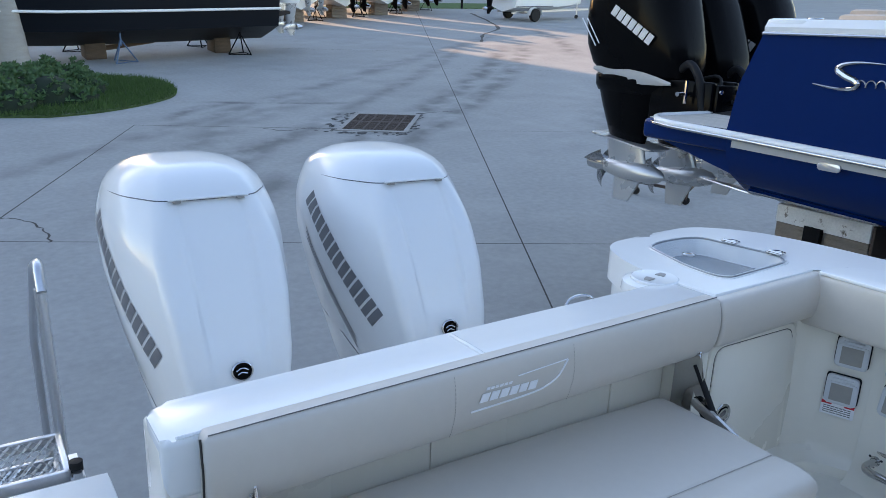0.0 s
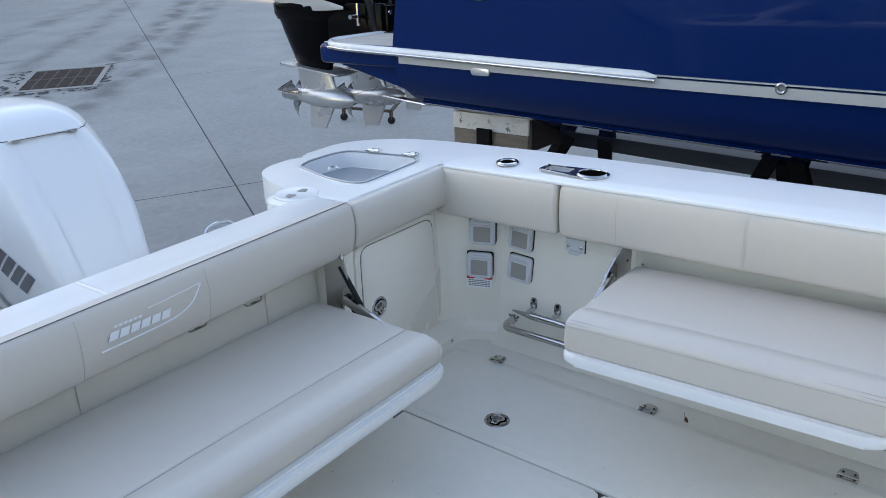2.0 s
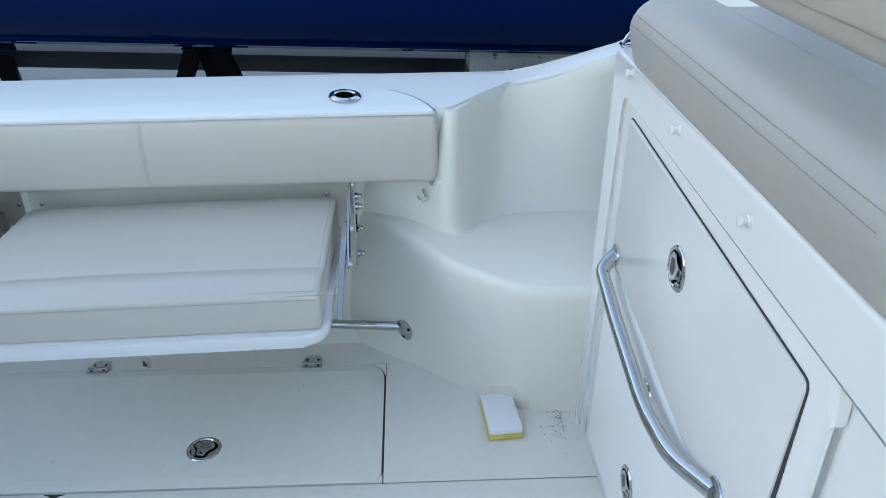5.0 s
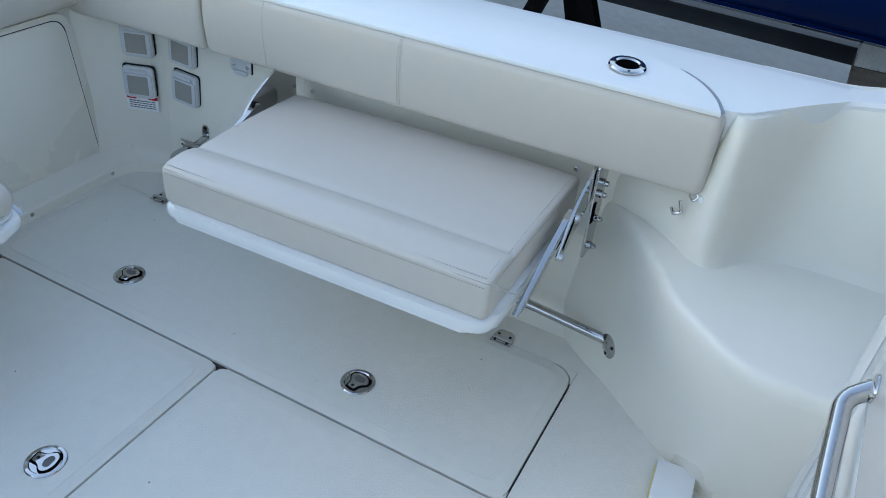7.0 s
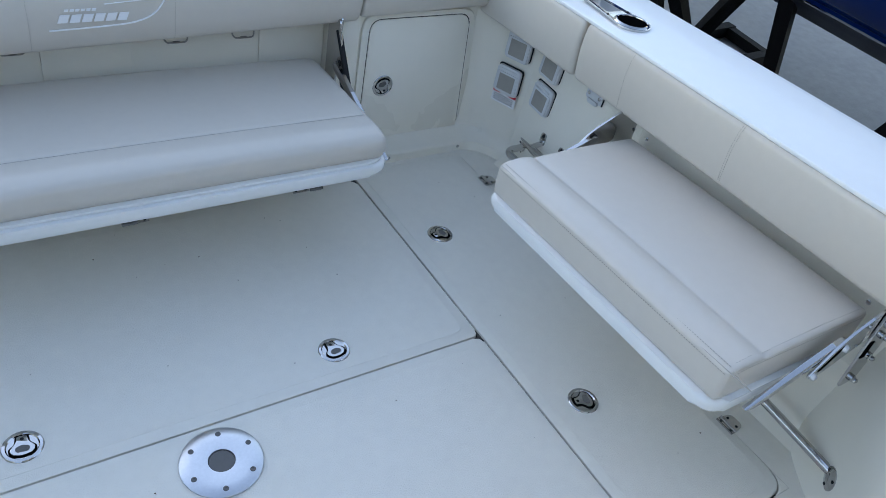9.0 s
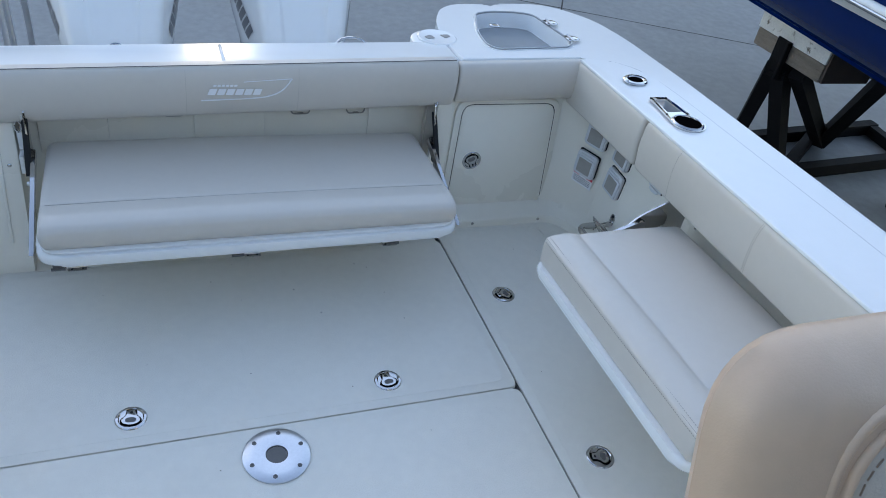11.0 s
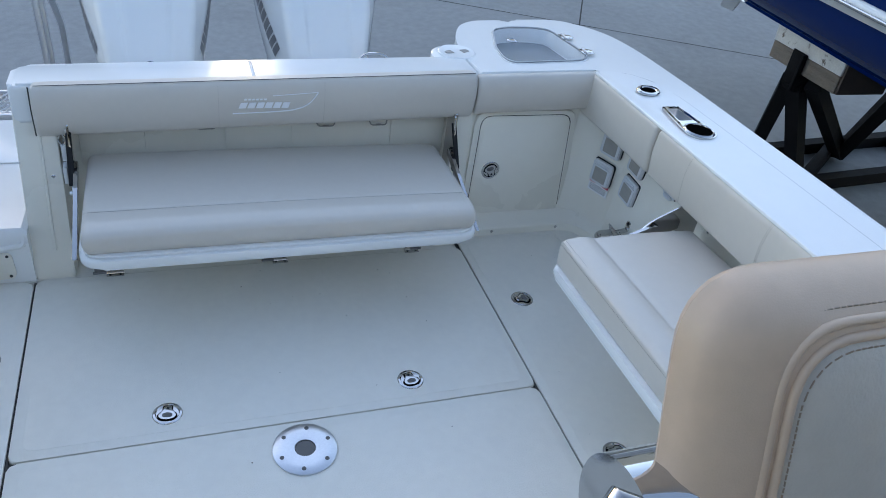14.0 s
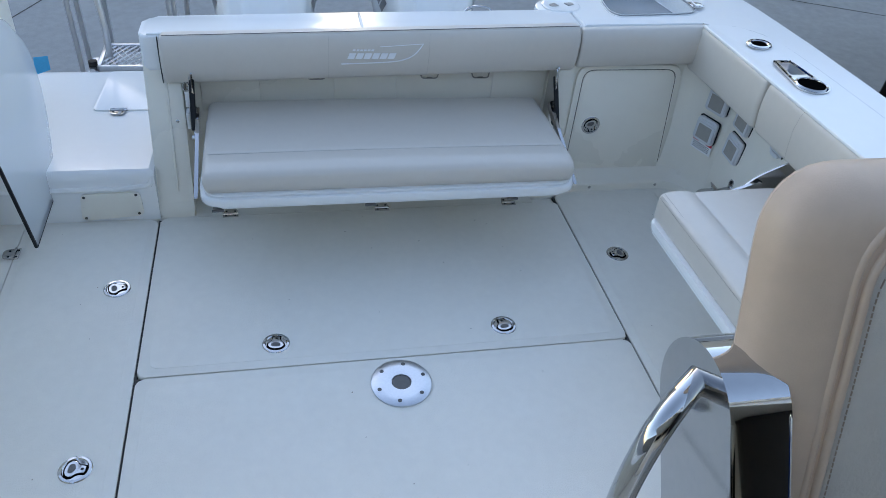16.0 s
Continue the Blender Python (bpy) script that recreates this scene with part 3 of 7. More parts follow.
single("wall_side", outboard(join(
    prism(round_poly([(0.43, -0.02), (0.468, 0.004), (0.51, 0.05), (0.541, 0.64), (0.68, 0.64), (0.68, -0.02)], [0, 0.03, 0.06, 0, 0, 0], 6), -0.95, 0.72, "y"),
    box(0.520, 0.55, -0.69, 0.20, 0.27, 0.55, 0.004)), WALL_OUT), CREAM, "cream moulded cockpit side wall", kind="structure")
# the wall turns in toward the stern and rounds into the transom
turn = [tuple(p)[:2] for p in smooth_path([(0.626, 0.66, 0), (0.615, 0.71, 0), (0.588, 0.79, 0), (0.562, 0.85, 0), (0.528, 0.895, 0), (0.478, 0.922, 0)], 5)]
single("cove", rings([[(x - k * 0.35, y - k * i / (len(turn) - 1), z) for i, (x, y) in enumerate(turn)] + [(0.70, 0.97, z), (0.70, 0.66, z)] for z, k in ((-0.02, 0.088), (0.020, 0.086), (0.032, 0.080), (0.044, 0.045), (0.066, 0.012), (0.10, 0.006), (0.60, 0.0), (0.64, 0.0))]), CREAM, "cream rounded inside corner of the cockpit", kind="structure")
deck_poly = round_poly([(0.510, -0.868), (0.510, 0.912), (0.030, 0.912), (0.030, 1.09), (0.045, 1.22), (0.075, 1.33), (0.135, 1.45), (0.210, 1.503), (0.355, 1.507), (0.362, 1.450), (0.405, 1.513), (0.615, 1.508), (0.712, 1.405), (0.770, 1.285), (0.795, 1.09), (0.795, 0.0), (0.785, -1.12), (0.740, -1.11), (0.700, -1.072), (0.640, -1.010), (0.580, -0.958), (0.520, -0.905)], [0.015, 0.015, 0, 0, 0.05, 0.1, 0.07, 0.05, 0.016, 0, 0.016, 0.08, 0.1, 0.12, 0.15, 0, 0.015, 0.02, 0.06, 0.06, 0.06, 0.03], 5)
deck_bm = prism(deck_poly, 0.585, 0.690, "z", 0.010, 3)
bmesh.ops.remove_doubles(deck_bm, verts=deck_bm.verts, dist=0.0002)
side_deck = single("side_deck", deck_bm, GEL, "glossy white side deck round the boat's stern corner", kind="structure")
pad_poly = [tuple(p)[:2] for p in smooth_path([(0.480, 0.882, 0), (0.540, 0.874, 0), (0.600, 0.848, 0), (0.655, 0.768, 0), (0.680, 0.65, 0), (0.688, 0.45, 0), (0.690, 0.0, 0), (0.688, -0.45, 0), (0.678, -0.62, 0), (0.655, -0.72, 0), (0.605, -0.79, 0), (0.545, -0.835, 0), (0.480, -0.862, 0)], 5)]
deck_pad = single("deck_pad", on_rim(prism(pad_poly, 0.684, 0.6955, "z", 0.004, 3)), GEL, "raised white pad along the side deck", kind="structure")
# the shade along the pad's white edge is put in as a grey ribbon
single("deck_groove", on_rim(rings([[(x + 0.001, y, 0.6912), (x + 0.009 + (0.004 if abs(y) > 0.75 else 0), y + (0.006 if y > 0.75 else -0.006 if y < -0.75 else 0), 0.6912), (x + 0.006, y, 0.688)] for x, y in pad_poly])), GREYLINE, "grey ribbon drawn as the shade along the edge of the deck pad", kind="structure")
single("hull_side", rings([[(0.775, 0.95, 0.62), (0.775, -3.4, 0.66), (0.70, -3.4, 0.66), (0.70, 0.95, 0.62)], [(0.73, 1.0, 0.1), (0.75, -3.4, 0.2), (0.70, -3.4, 0.2), (0.68, 0.9, 0.1)], [(0.5, 1.1, -0.45), (0.55, -3.4, -0.45), (0.3, -3.4, -0.45), (0.3, 1.0, -0.45)]]), GEL, "white outer hull side", kind="structure")
stern_box = single("stern_box", prism(round_poly([(0.045, 0.93), (0.088, 1.32), (0.148, 1.435), (0.216, 1.487), (0.36, 1.492), (0.605, 1.490), (0.695, 1.39), (0.752, 1.28), (0.776, 1.09), (0.776, 0.96)], [0, 0.08, 0.07, 0.05, 0, 0.08, 0.1, 0.12, 0.15, 0]), -0.3, 0.615), GEL, "white moulded stern quarter under the side deck", kind="structure")
# the boat's bottom, out of sight below
single("hull_bottom", rings([[(0.55, 1.05, -0.30), (0.62, -3.4, -0.25), (-2.12, -3.4, -0.25), (-2.05, 1.05, -0.30)], [(MID + 0.08, 1.0, -0.75), (MID + 0.08, -3.4, -0.80), (MID - 0.08, -3.4, -0.80), (MID - 0.08, 1.0, -0.75)]]), GEL, "white boat bottom above its blocks", kind="structure")

# transom
single("trim_bead", on_rim(tube([(-0.7665, 0.922, 0.684), (-0.7665, 0.932, 0.690), (-0.766, 1.00, 0.6905), (-0.7655, 1.072, 0.690), (-0.7655, 1.082, 0.684)], 0.0055, 10)), GEL, "moulded white bead across the transom top", kind="structure")
single("transom_top", on_rim(prism(round_poly([(-1.497, 0.915), (0.029, 0.912), (0.029, 1.092), (-0.75, 1.090), (-1.497, 1.090)], [0.02, 0, 0, 0, 0.05]), 0.565, 0.690, "z", 0.014, 4)), GEL, "glossy white transom top behind the bolster", kind="structure")
single("trim", on_rim(tube(smooth_path([(-1.47, 0.921, 0.6915), (-0.75, 0.919, 0.6925), (0.0, 0.918, 0.6925)]), 0.0045, 6)), GEL, "white moulding line along the transom top", kind="structure")
post_side = [(0.775, -0.02), (0.778, 0.03), (0.800, 0.09), (0.942, 0.600), (1.085, 0.600), (1.085, -0.02)]
single("wall_aft", join(
    box(-1.49, 0.06, 1.005, 1.08, -0.30, 0.58),
    prism(round_poly(post_side, [0, 0.03, 0.08, 0, 0, 0], 4), -1.498, -1.378, "x", 0.010, 3),
    prism([(0.793, 0.098), (0.800, 0.094), (0.938, 0.565), (0.930, 0.568)], -1.432, -1.424, "x", 0.002, 1),
    prism(round_poly([(0.820, -0.02), (0.823, 0.02), (0.870, 0.06), (0.905, 0.12), (0.905, 0.60), (1.05, 0.60), (1.05, -0.02)], [0, 0.02, 0.05, 0.05, 0, 0, 0], 4), -0.045, 0.030, "x", 0.008, 2),
    prism(round_poly([(0.834, -0.02), (0.836, 0.030), (0.880, 0.044), (0.922, 0.066), (0.922, 0.62), (1.0, 0.62), (1.0, -0.02)], [0, 0.008, 0.02, 0.02, 0, 0, 0], 5), 0.028, 0.62, "x"),
    box(-1.38, -0.03, 0.94, 1.03, -0.02, 0.02, 0.01)), CREAM, "cream moulded transom wall with a recess behind the bench", kind="structure")
single("backing_panel", join(box(-1.33, -1.125, 0.998, 1.006, 0.30, 0.50, 0.003), box(-0.86, -0.63, 0.998, 1.006, 0.30, 0.50, 0.003), box(-0.26, -0.05, 0.998, 1.006, 0.30, 0.50, 0.003)), CREAM, "pale panels on the wall behind the bench", kind="structure")
for cx in (-1.113, -0.924, -0.507, -0.310):
    c = thing("clip", "small grey clip on the wall behind the bench", "clip", (cx, 1.0, 0.41), "clips behind the bench")
    part("bracket", tube(bend([(cx - 0.035, 1.004, 0.448), (cx - 0.030, 0.992, 0.428), (cx + 0.030, 0.992, 0.428), (cx + 0.035, 1.004, 0.448)], 0.012), 0.0024, 6), GREY, c)
    part("tab", box(cx - 0.010, cx + 0.010, 0.986, 0.999, 0.430, 0.430, 0.003), GREY, c)
single("wall_screw", screw_cap((-1.405, 0.870, 0.335), (0, -1, 0.28), 0.006), STEEL, "steel screw head in the transom post", "screw", group="backing screws")

for sx_ in (0.16, 0.45):
    single("drain_screw", screw_cap((sx_, 0.8355, 0.016), (0, -1, 0), 0.006), STEEL, "small steel screw in the foot of the transom wall", "screw", group="backing screws")

# locker door in the transom
door_ob = thing("locker_door", "closed cream locker door with a round latch, in the transom wall", "locker door", (0.25, 0.88, 0.04))
DOOR = Matrix.Translation((0.020, 0.036, -0.012))
door_poly = [(0.045, 0.036), (0.462, 0.036), (0.425, 0.508), (0.045, 0.508)]
part("frame", moved(prism(round_poly([(0.022, 0.020), (0.490, 0.020), (0.447, 0.524), (0.022, 0.524)], 0.05, 6), 0.876, 0.892, "y", 0.008, 3), DOOR), CREAM, door_ob)
part("gasket", moved(prism(round_poly(door_poly, 0.045, 6), 0.8752, 0.880, "y"), DOOR), SEAM, door_ob, "thin dark seal round the door")
part("panel", moved(prism(round_poly([(0.0472, 0.0382), (0.4580, 0.0382), (0.4210, 0.5058), (0.0472, 0.5058)], 0.043, 6), 0.8725, 0.878, "y", 0.003, 2), DOOR), CREAM, door_ob)
pull_latch(door_ob, (0.139, 0.9085, 0.261), (0, -1, 0), 20, 0.038)

# forward module with its door, grab rail and seat
single("wall_forward", join(
    prism([(-0.80, -1.2315), (0.205, -1.2165), (0.21, -1.31), (-0.80, -1.33)], -0.02, 0.93, "z", 0.008, 2),
    prism([(0.18, -1.203), (0.60, -1.300), (0.60, -1.38), (0.18, -1.32)], -0.02, 0.32, "z", 0.004, 1), prism([(0.58, -1.296), (0.90, -1.375), (0.90, -1.45), (0.58, -1.38)], -0.02, 0.32, "z", 0.004, 1),
    box(-0.80, -0.70, -2.3, -1.25, -0.02, 0.93, 0.008)), GEL, "white moulded aft face of the helm seat module", kind="structure")
hatch_up = thing("locker_door", "large white module door with flush latches and a seam", "locker door", (-0.33, -1.20, 0.1))
part("raised_frame", join(
    prism(round_poly([(-0.722, 0.07), (0.087, 0.05), (0.087, 0.908), (-0.718, 0.866)], [0.07, 0.07, 0.03, 0.07], 6), -1.216, -1.196, "y", 0.016, 4)), GEL, hatch_up)
part("gasket", prism(round_poly([(-0.6625, 0.0975), (0.0375, 0.0875), (0.0275, 0.8515), (-0.6725, 0.8125)], 0.014), -1.1958, -1.1945, "y"), SEAM, hatch_up, "dark seam round the upper door")
part("panel", prism(round_poly([(-0.657, 0.490), (0.030, 0.562), (0.025, 0.849), (-0.670, 0.810)], [0.003, 0.003, 0.012, 0.012]), -1.1955, -1.1915, "y", 0.002, 2), GEL, hatch_up)
part("lower_panel", prism(round_poly([(-0.660, 0.10), (0.035, 0.09), (0.030, 0.559), (-0.657, 0.487)], [0.012, 0.012, 0.003, 0.003]), -1.1955, -1.1915, "y", 0.002, 2), GEL, hatch_up)
pull_latch(hatch_up, (-0.300, -1.1915, 0.727), (0, 1, 0), 90, 0.036), pull_latch(hatch_up, (-0.265, -1.1915, 0.447), (0, 1, 0), 90, 0.036), pull_latch(hatch_up, (-0.246, -1.1915, 0.228), (0, 1, 0), 90, 0.036)
rail_f = thing("grab_rail", "bent polished steel grab rail on the module door", "grab rail", (-0.3, -1.19, 0.55))
part("bar", tube(bend([(0.000, -1.191, 0.582), (-0.018, -1.160, 0.562), (-0.15, -1.160, 0.530), (-0.35, -1.160, 0.498), (-0.465, -1.162, 0.512), (-0.555, -1.191, 0.535)], 0.04, 7), 0.0135, 14), STEEL, rail_f)
for gx, gz in ((0.000, 0.582), (-0.555, 0.535)):
    part("flange", lathe([(0.022, 0), (0.021, 0.003), (0.014, 0.005)], seg=18, m=plane_at((gx, -1.191, gz), (0, 1, 0))), STEEL, rail_f)
# the module's face stands proud round the sunk door
single("wall_module_rim", prism([(-0.79, 0.928), (0.198, 0.928), (0.198, 0.02), (0.122, 0.02)] + [(0.122 - 0.035 + 0.035 * math.cos(a_), 0.838 + 0.035 * math.sin(a_)) for a_ in (0, 0.4, 0.8, 1.2, 1.57)] + [(-0.79, 0.829)], -1.218, -1.204, "y", 0.009, 3), GEL, "white moulded rim round the module door", kind="structure")
for bx, bz in ((0.070, 0.917), (-0.194, 0.906), (-0.462, 0.890)):
    single("snap_button", lathe([(0.0085, 0), (0.0085, 0.003), (0.005, 0.004), (0.005, 0.009), (0.0075, 0.0105), (0.0075, 0.0135), (0.005, 0.015), (0.001, 0.015)], seg=14, m=plane_at((bx * 0.998 - 0.0028, -1.2045, bz * 0.998 + 0.0027), (0, 1, 0))), GEL, "white plastic snap button on the module edge", "button", group="snap buttons")

# the door's fittings lie on the module's aft face
FACE = Matrix.Translation((-1.415, -0.609, 1.341)) @ Matrix.Scale(1.0274, 4) @ Matrix.Translation((1.415, 0.609, -1.341))
for top in (hatch_up, rail_f):
    for ob in top.children_recursive:
        b_ = Matrix.Translation(BASE[ob])
        ob.data.transform(b_.inverted() @ FACE @ b_)

# seat over the module and its swung backrest
aft_seat = thing("helm_seat", "grey-white stitched vinyl seat cushion on the helm module", "seat", (-0.3, -1.5, 0.93))
seat_prof = round_poly([(-1.205, 0.925), (-1.185, 1.005), (-1.215, 1.046), (-1.32, 1.050), (-1.34, 1.030), (-1.75, 1.03), (-1.75, 0.925)], [0.015, 0.03, 0.035, 0.02, 0.02, 0.02, 0.01], 4)
part("cushion", pad(seat_prof, -0.765, 0.115, "x", 0.05, 5), VINYL_S, aft_seat)
part("stitching", stitches([[(-0.71, -1.1875, 1.004), (0.06, -1.1875, 1.004)], [(-0.71, -1.1935, 1.020), (0.06, -1.1935, 1.020)]], 0.0007, 0.005, 0.0035), THREAD, aft_seat)
backrest = thing("swing_backrest", "tan vinyl swing backrest with double piping, on a chrome arm", "backrest", (-0.33, -1.28, 1.07))

# ---- unseen helm top over its legs, and cabin added to block forward light ----
single("canvas_top", prism(round_poly([(-2.0, -2.05), (0.60, -2.05), (0.66, -4.6), (-2.08, -4.6)], [0.25, 0.25, 0.1, 0.1], 6), 2.06, 2.14, "z", 0.03, 3), CREAM, "cream top over the helm", kind="structure")
single("wall_cabin", join(box(-2.1, 0.66, -3.95, -3.85, -0.02, 1.30, 0.02), box(-2.1, 0.66, -3.95, -3.85, 1.90, 2.07), box(-2.1, -1.9, -3.95, -3.85, 1.29, 1.91), box(0.46, 0.66, -3.95, -3.85, 1.29, 1.91), box(-0.78, -0.70, -3.95, -3.85, 1.29, 1.91)), CREAM, "unseen cream cabin front, added to block light from forward", kind="structure")
single("helm_console", join(box(-1.75, -0.05, -3.9, -3.2, -0.02, 0.95, 0.05), prism(round_poly([(-3.9, 0.93), (-3.2, 0.93), (-3.3, 1.12), (-3.9, 1.34)], 0.03), -1.70, -0.10, "x", 0.02, 2)), CREAM, "unseen cream console, added ahead of the helm seat", kind="structure")
# dark side screen, out of view, added to hold off side light
single("enclosure_side", join(box(0.60, 0.68, -3.9, -2.3, 0.60, 2.07, 0.01)), DARKSCREEN, "unseen dark screen, added beside the helm to block light", kind="structure")
# opaque black fill, added to block light and darken reflections in the chrome
single("windscreen", join(box(-1.91, -0.77, -3.92, -3.88, 1.28, 1.92), box(-0.71, 0.47, -3.92, -3.88, 1.28, 1.92)), BLACK, "unseen opaque black panels, added to fill the cabin front's openings", kind="structure")
# backrest: a thick rounded pad facing forward, with a boxed edge
PAD_R = -0.15
br_prof = round_poly([(-0.712, 1.095), (PAD_R, 1.095), (PAD_R, 1.418), (-0.712, 1.418)], [0.06, 0.06, 0.055, 0.055], 8)
def inset_poly(poly, d, e):
    cx, cz = sum(p[0] for p in poly) / len(poly), sum(p[1] for p in poly) / len(poly)
    wx, wz = max(p[0] for p in poly) - min(p[0] for p in poly), max(p[1] for p in poly) - min(p[1] for p in poly)
    return [(cx + (p[0] - cx) * (wx - 2 * d) / wx, cz + (p[1] - cz) * (wz - 2 * e) / wz) for p in poly]


def back_ring(y, d, e=None):
    return [(x, y + 0.30 * (z - 1.42), z) for x, z in inset_poly(br_prof, d, d if e is None else e)]


AFT, FRONT = -1.150, -1.218
soft = [(math.sin(math.pi / 2 * k / 9), 1 - math.cos(math.pi / 2 * k / 9)) for k in range(10)]
part("pad", rings([back_ring(AFT - 0.003, 0.014, 0.030), back_ring(AFT - 0.006, 0.001, 0.018), back_ring(AFT - 0.010, -0.009, 0.009), back_ring(AFT - 0.015, -0.016, 0.003), back_ring(AFT - 0.022, -0.020, 0.0)] + [back_ring(FRONT + 0.036 - 0.036 * a, -0.017 + 0.062 * b, 0.025 * b) for a, b in soft]), TAN, backrest, "tan vinyl boxed edge")
LOW = [k for k, p in enumerate(br_prof) if p[1] < 1.152]
part("under_flap", rings([[back_ring(AFT + o, d - 0.0012, e - 0.0012)[k] for k in LOW] for o, d, e in ((0.0003, 0.020, 0.0352), (-0.003, 0.014, 0.030), (-0.006, 0.001, 0.018), (-0.010, -0.009, 0.009), (-0.015, -0.016, 0.003), (-0.022, -0.020, 0.0), (-0.030, -0.016, 0.001))], False, False), VINYL, backrest, "off-white vinyl under the rear edge")
part("face_panel", rings([back_ring(FRONT + 0.006, 0.044, 0.024), back_ring(FRONT - 0.002, 0.050, 0.030), back_ring(FRONT - 0.006, 0.060, 0.040), back_ring(FRONT - 0.012, 0.11, 0.10)]), VINYL_G, backrest, "greyish vinyl centre panel")
part("aft_panel", rings([back_ring(AFT - 0.005, 0.012, 0.028), back_ring(AFT - 0.001, 0.019, 0.034), back_ring(AFT + 0.002, 0.05, 0.06), back_ring(AFT + 0.005, 0.12)]), VINYL, backrest, "off-white vinyl back panel")
for d in (0.0345, 0.0435):
    ring = back_ring(FRONT - 0.0005 + (0.003 if d < 0.04 else 0), d, d - 0.020)
    part("piping", tube(ring + ring[:1], 0.0036, 10, False), TAN, backrest, "raised tan piping")
part("stitching", stitches([(lambda r_: r_ + r_[:1])(back_ring(FRONT + 0.0085, 0.0275, 0.0085)), (lambda r_: r_ + r_[:1])(back_ring(FRONT - 0.0028, 0.051, 0.031))], 0.0006, 0.0038, 0.0014), TANTHREAD, backrest)


def swing_arm(x):
    """A wide polished arm plate with a rounded head, and the bent bar that carries it."""
    y0, z0, r = -1.226, 1.232, 0.052
    out = [(y0 + r * math.cos(math.pi * k / 28), z0 + r * math.sin(math.pi * k / 28)) for k in range(29)]
    out += [(y0 - r, z0 - 0.36), (y0 + r, z0 - 0.36)]
    return moved(prism(out, x - 0.025, x + 0.025, "x", 0.004, 3), Matrix.Translation((0, y0, z0)) @ pose(0, 0, 0, -32.7, 0, 0) @ Matrix.Translation((0, -y0, -z0)))


arm = part("arm", swing_arm(-0.732), STEEL, backrest, "polished chrome swing arm")
part("grab_bar", tube(bend([(-0.750, -1.215, 1.252), (-0.797, -1.250, 1.250), (-0.813, -1.258, 1.19), (-0.815, -1.260, 1.10), (-0.78, -1.300, 1.00)], 0.05, 8), 0.0105, 18), STEEL, arm, "bent chrome bar")

# hardtop legs behind the seat
leg = thing("top_leg", "white coated tube leg of the helm top", "support leg", (0.665, -1.45, 0.80))
part("post", tube(smooth_path([(0.700, -1.45, 0.78), (0.660, -1.45, 0.93), (0.590, -1.45, 1.03), (0.52, -1.47, 1.15), (0.46, -1.60, 1.55), (0.40, -2.16, 2.08)]), 0.029, 16), GEL, leg)
part("brace", tube(smooth_path([(0.668, -1.45, 0.91), (0.72, -1.45, 0.955), (0.82, -1.45, 1.01), (0.90, -1.46, 1.10), (0.90, -1.60, 1.40), (0.56, -2.16, 2.08)]), 0.027, 16), GEL, leg)
curtain = thing("canvas_curtain", "clear-edged white canvas curtain with a black zip", "curtain", (0.55, -1.57, 0.93))
part("canvas", moved(prism([(0.10, 0.93), (0.545, 0.93), (0.30, 1.45), (0.18, 2.25), (-0.2, 2.25)], -1.470, -1.463, "y"), Matrix.Translation((0, -1.466, 0.93)) @ pose(0, 0, 0, 29, 0, 0) @ Matrix.Translation((0, 1.466, -0.93))), GEL, curtain)
part("zip", moved(tube([(0.528, -1.460, 0.935), (0.285, -1.460, 1.45), (0.165, -1.460, 2.24)], 0.009, 6), Matrix.Translation((0, -1.466, 0.93)) @ pose(0, 0, 0, 29, 0, 0) @ Matrix.Translation((0, 1.466, -0.93))), DARK, curtain)

# corner boarding step and the raised side beside it
STEP_Z = 0.392
step_poly = [tuple(p)[:2] for p in smooth_path([(0.640, -0.60, 0), (0.600, -0.67, 0), (0.530, -0.742, 0), (0.412, -0.830, 0), (0.322, -0.887, 0), (0.255, -0.960, 0), (0.205, -1.030, 0), (0.180, -1.105, 0), (0.180, -1.225, 0)], 5)] + [(0.180, -1.40), (0.86, -1.55), (0.86, -0.60)]
base_poly = [tuple(p)[:2] for p in smooth_path([(0.620, -0.60, 0), (0.545, -0.655, 0), (0.488, -0.725, 0), (0.440, -0.795, 0), (0.372, -0.880, 0), (0.308, -0.965, 0), (0.258, -1.035, 0), (0.232, -1.11, 0), (0.224, -1.225, 0)], 5)] + [(0.215, -1.40), (0.86, -1.55), (0.86, -0.60)]
single("corner_step", rings([[(x, y, -0.02) for x, y in base_poly], [(x, y, 0.004) for x, y in base_poly], *[[(a[0] + (b[0] - a[0]) * k, a[1] + (b[1] - a[1]) * k, z) for a, b in zip(base_poly, step_poly)] for z, k in ((0.03, 0.08), (0.10, 0.28), (0.20, 0.58), (0.30, 0.90))], *[[(x + (0.74 - x) * k, y + (-1.12 - y) * k, STEP_Z - h) for x, y in step_poly] for h, k in ((0.034, 0.0), (0.022, 0.003), (0.012, 0.009), (0.005, 0.019), (0.0015, 0.030), (0.0, 0.044))]]), CREAM, "cream moulded corner boarding step", kind="structure")
rise = [(-0.86, 0.7085), (-1.05, 0.7110), (-1.09, 0.7150), (-1.16, 0.728), (-1.25, 0.752), (-1.38, 0.790), (-1.50, 0.845), (-1.70, 0.90)]
def rise_at(y):
    """The height of the side deck as it climbs toward the cabin."""
    for (a, za), (b, zb) in zip(rise, rise[1:]):
        if b <= y <= a:
            return za + (zb - za) * (a - y) / (a - b)
    return rise[0][1] if y > -0.9 else rise[-1][1]


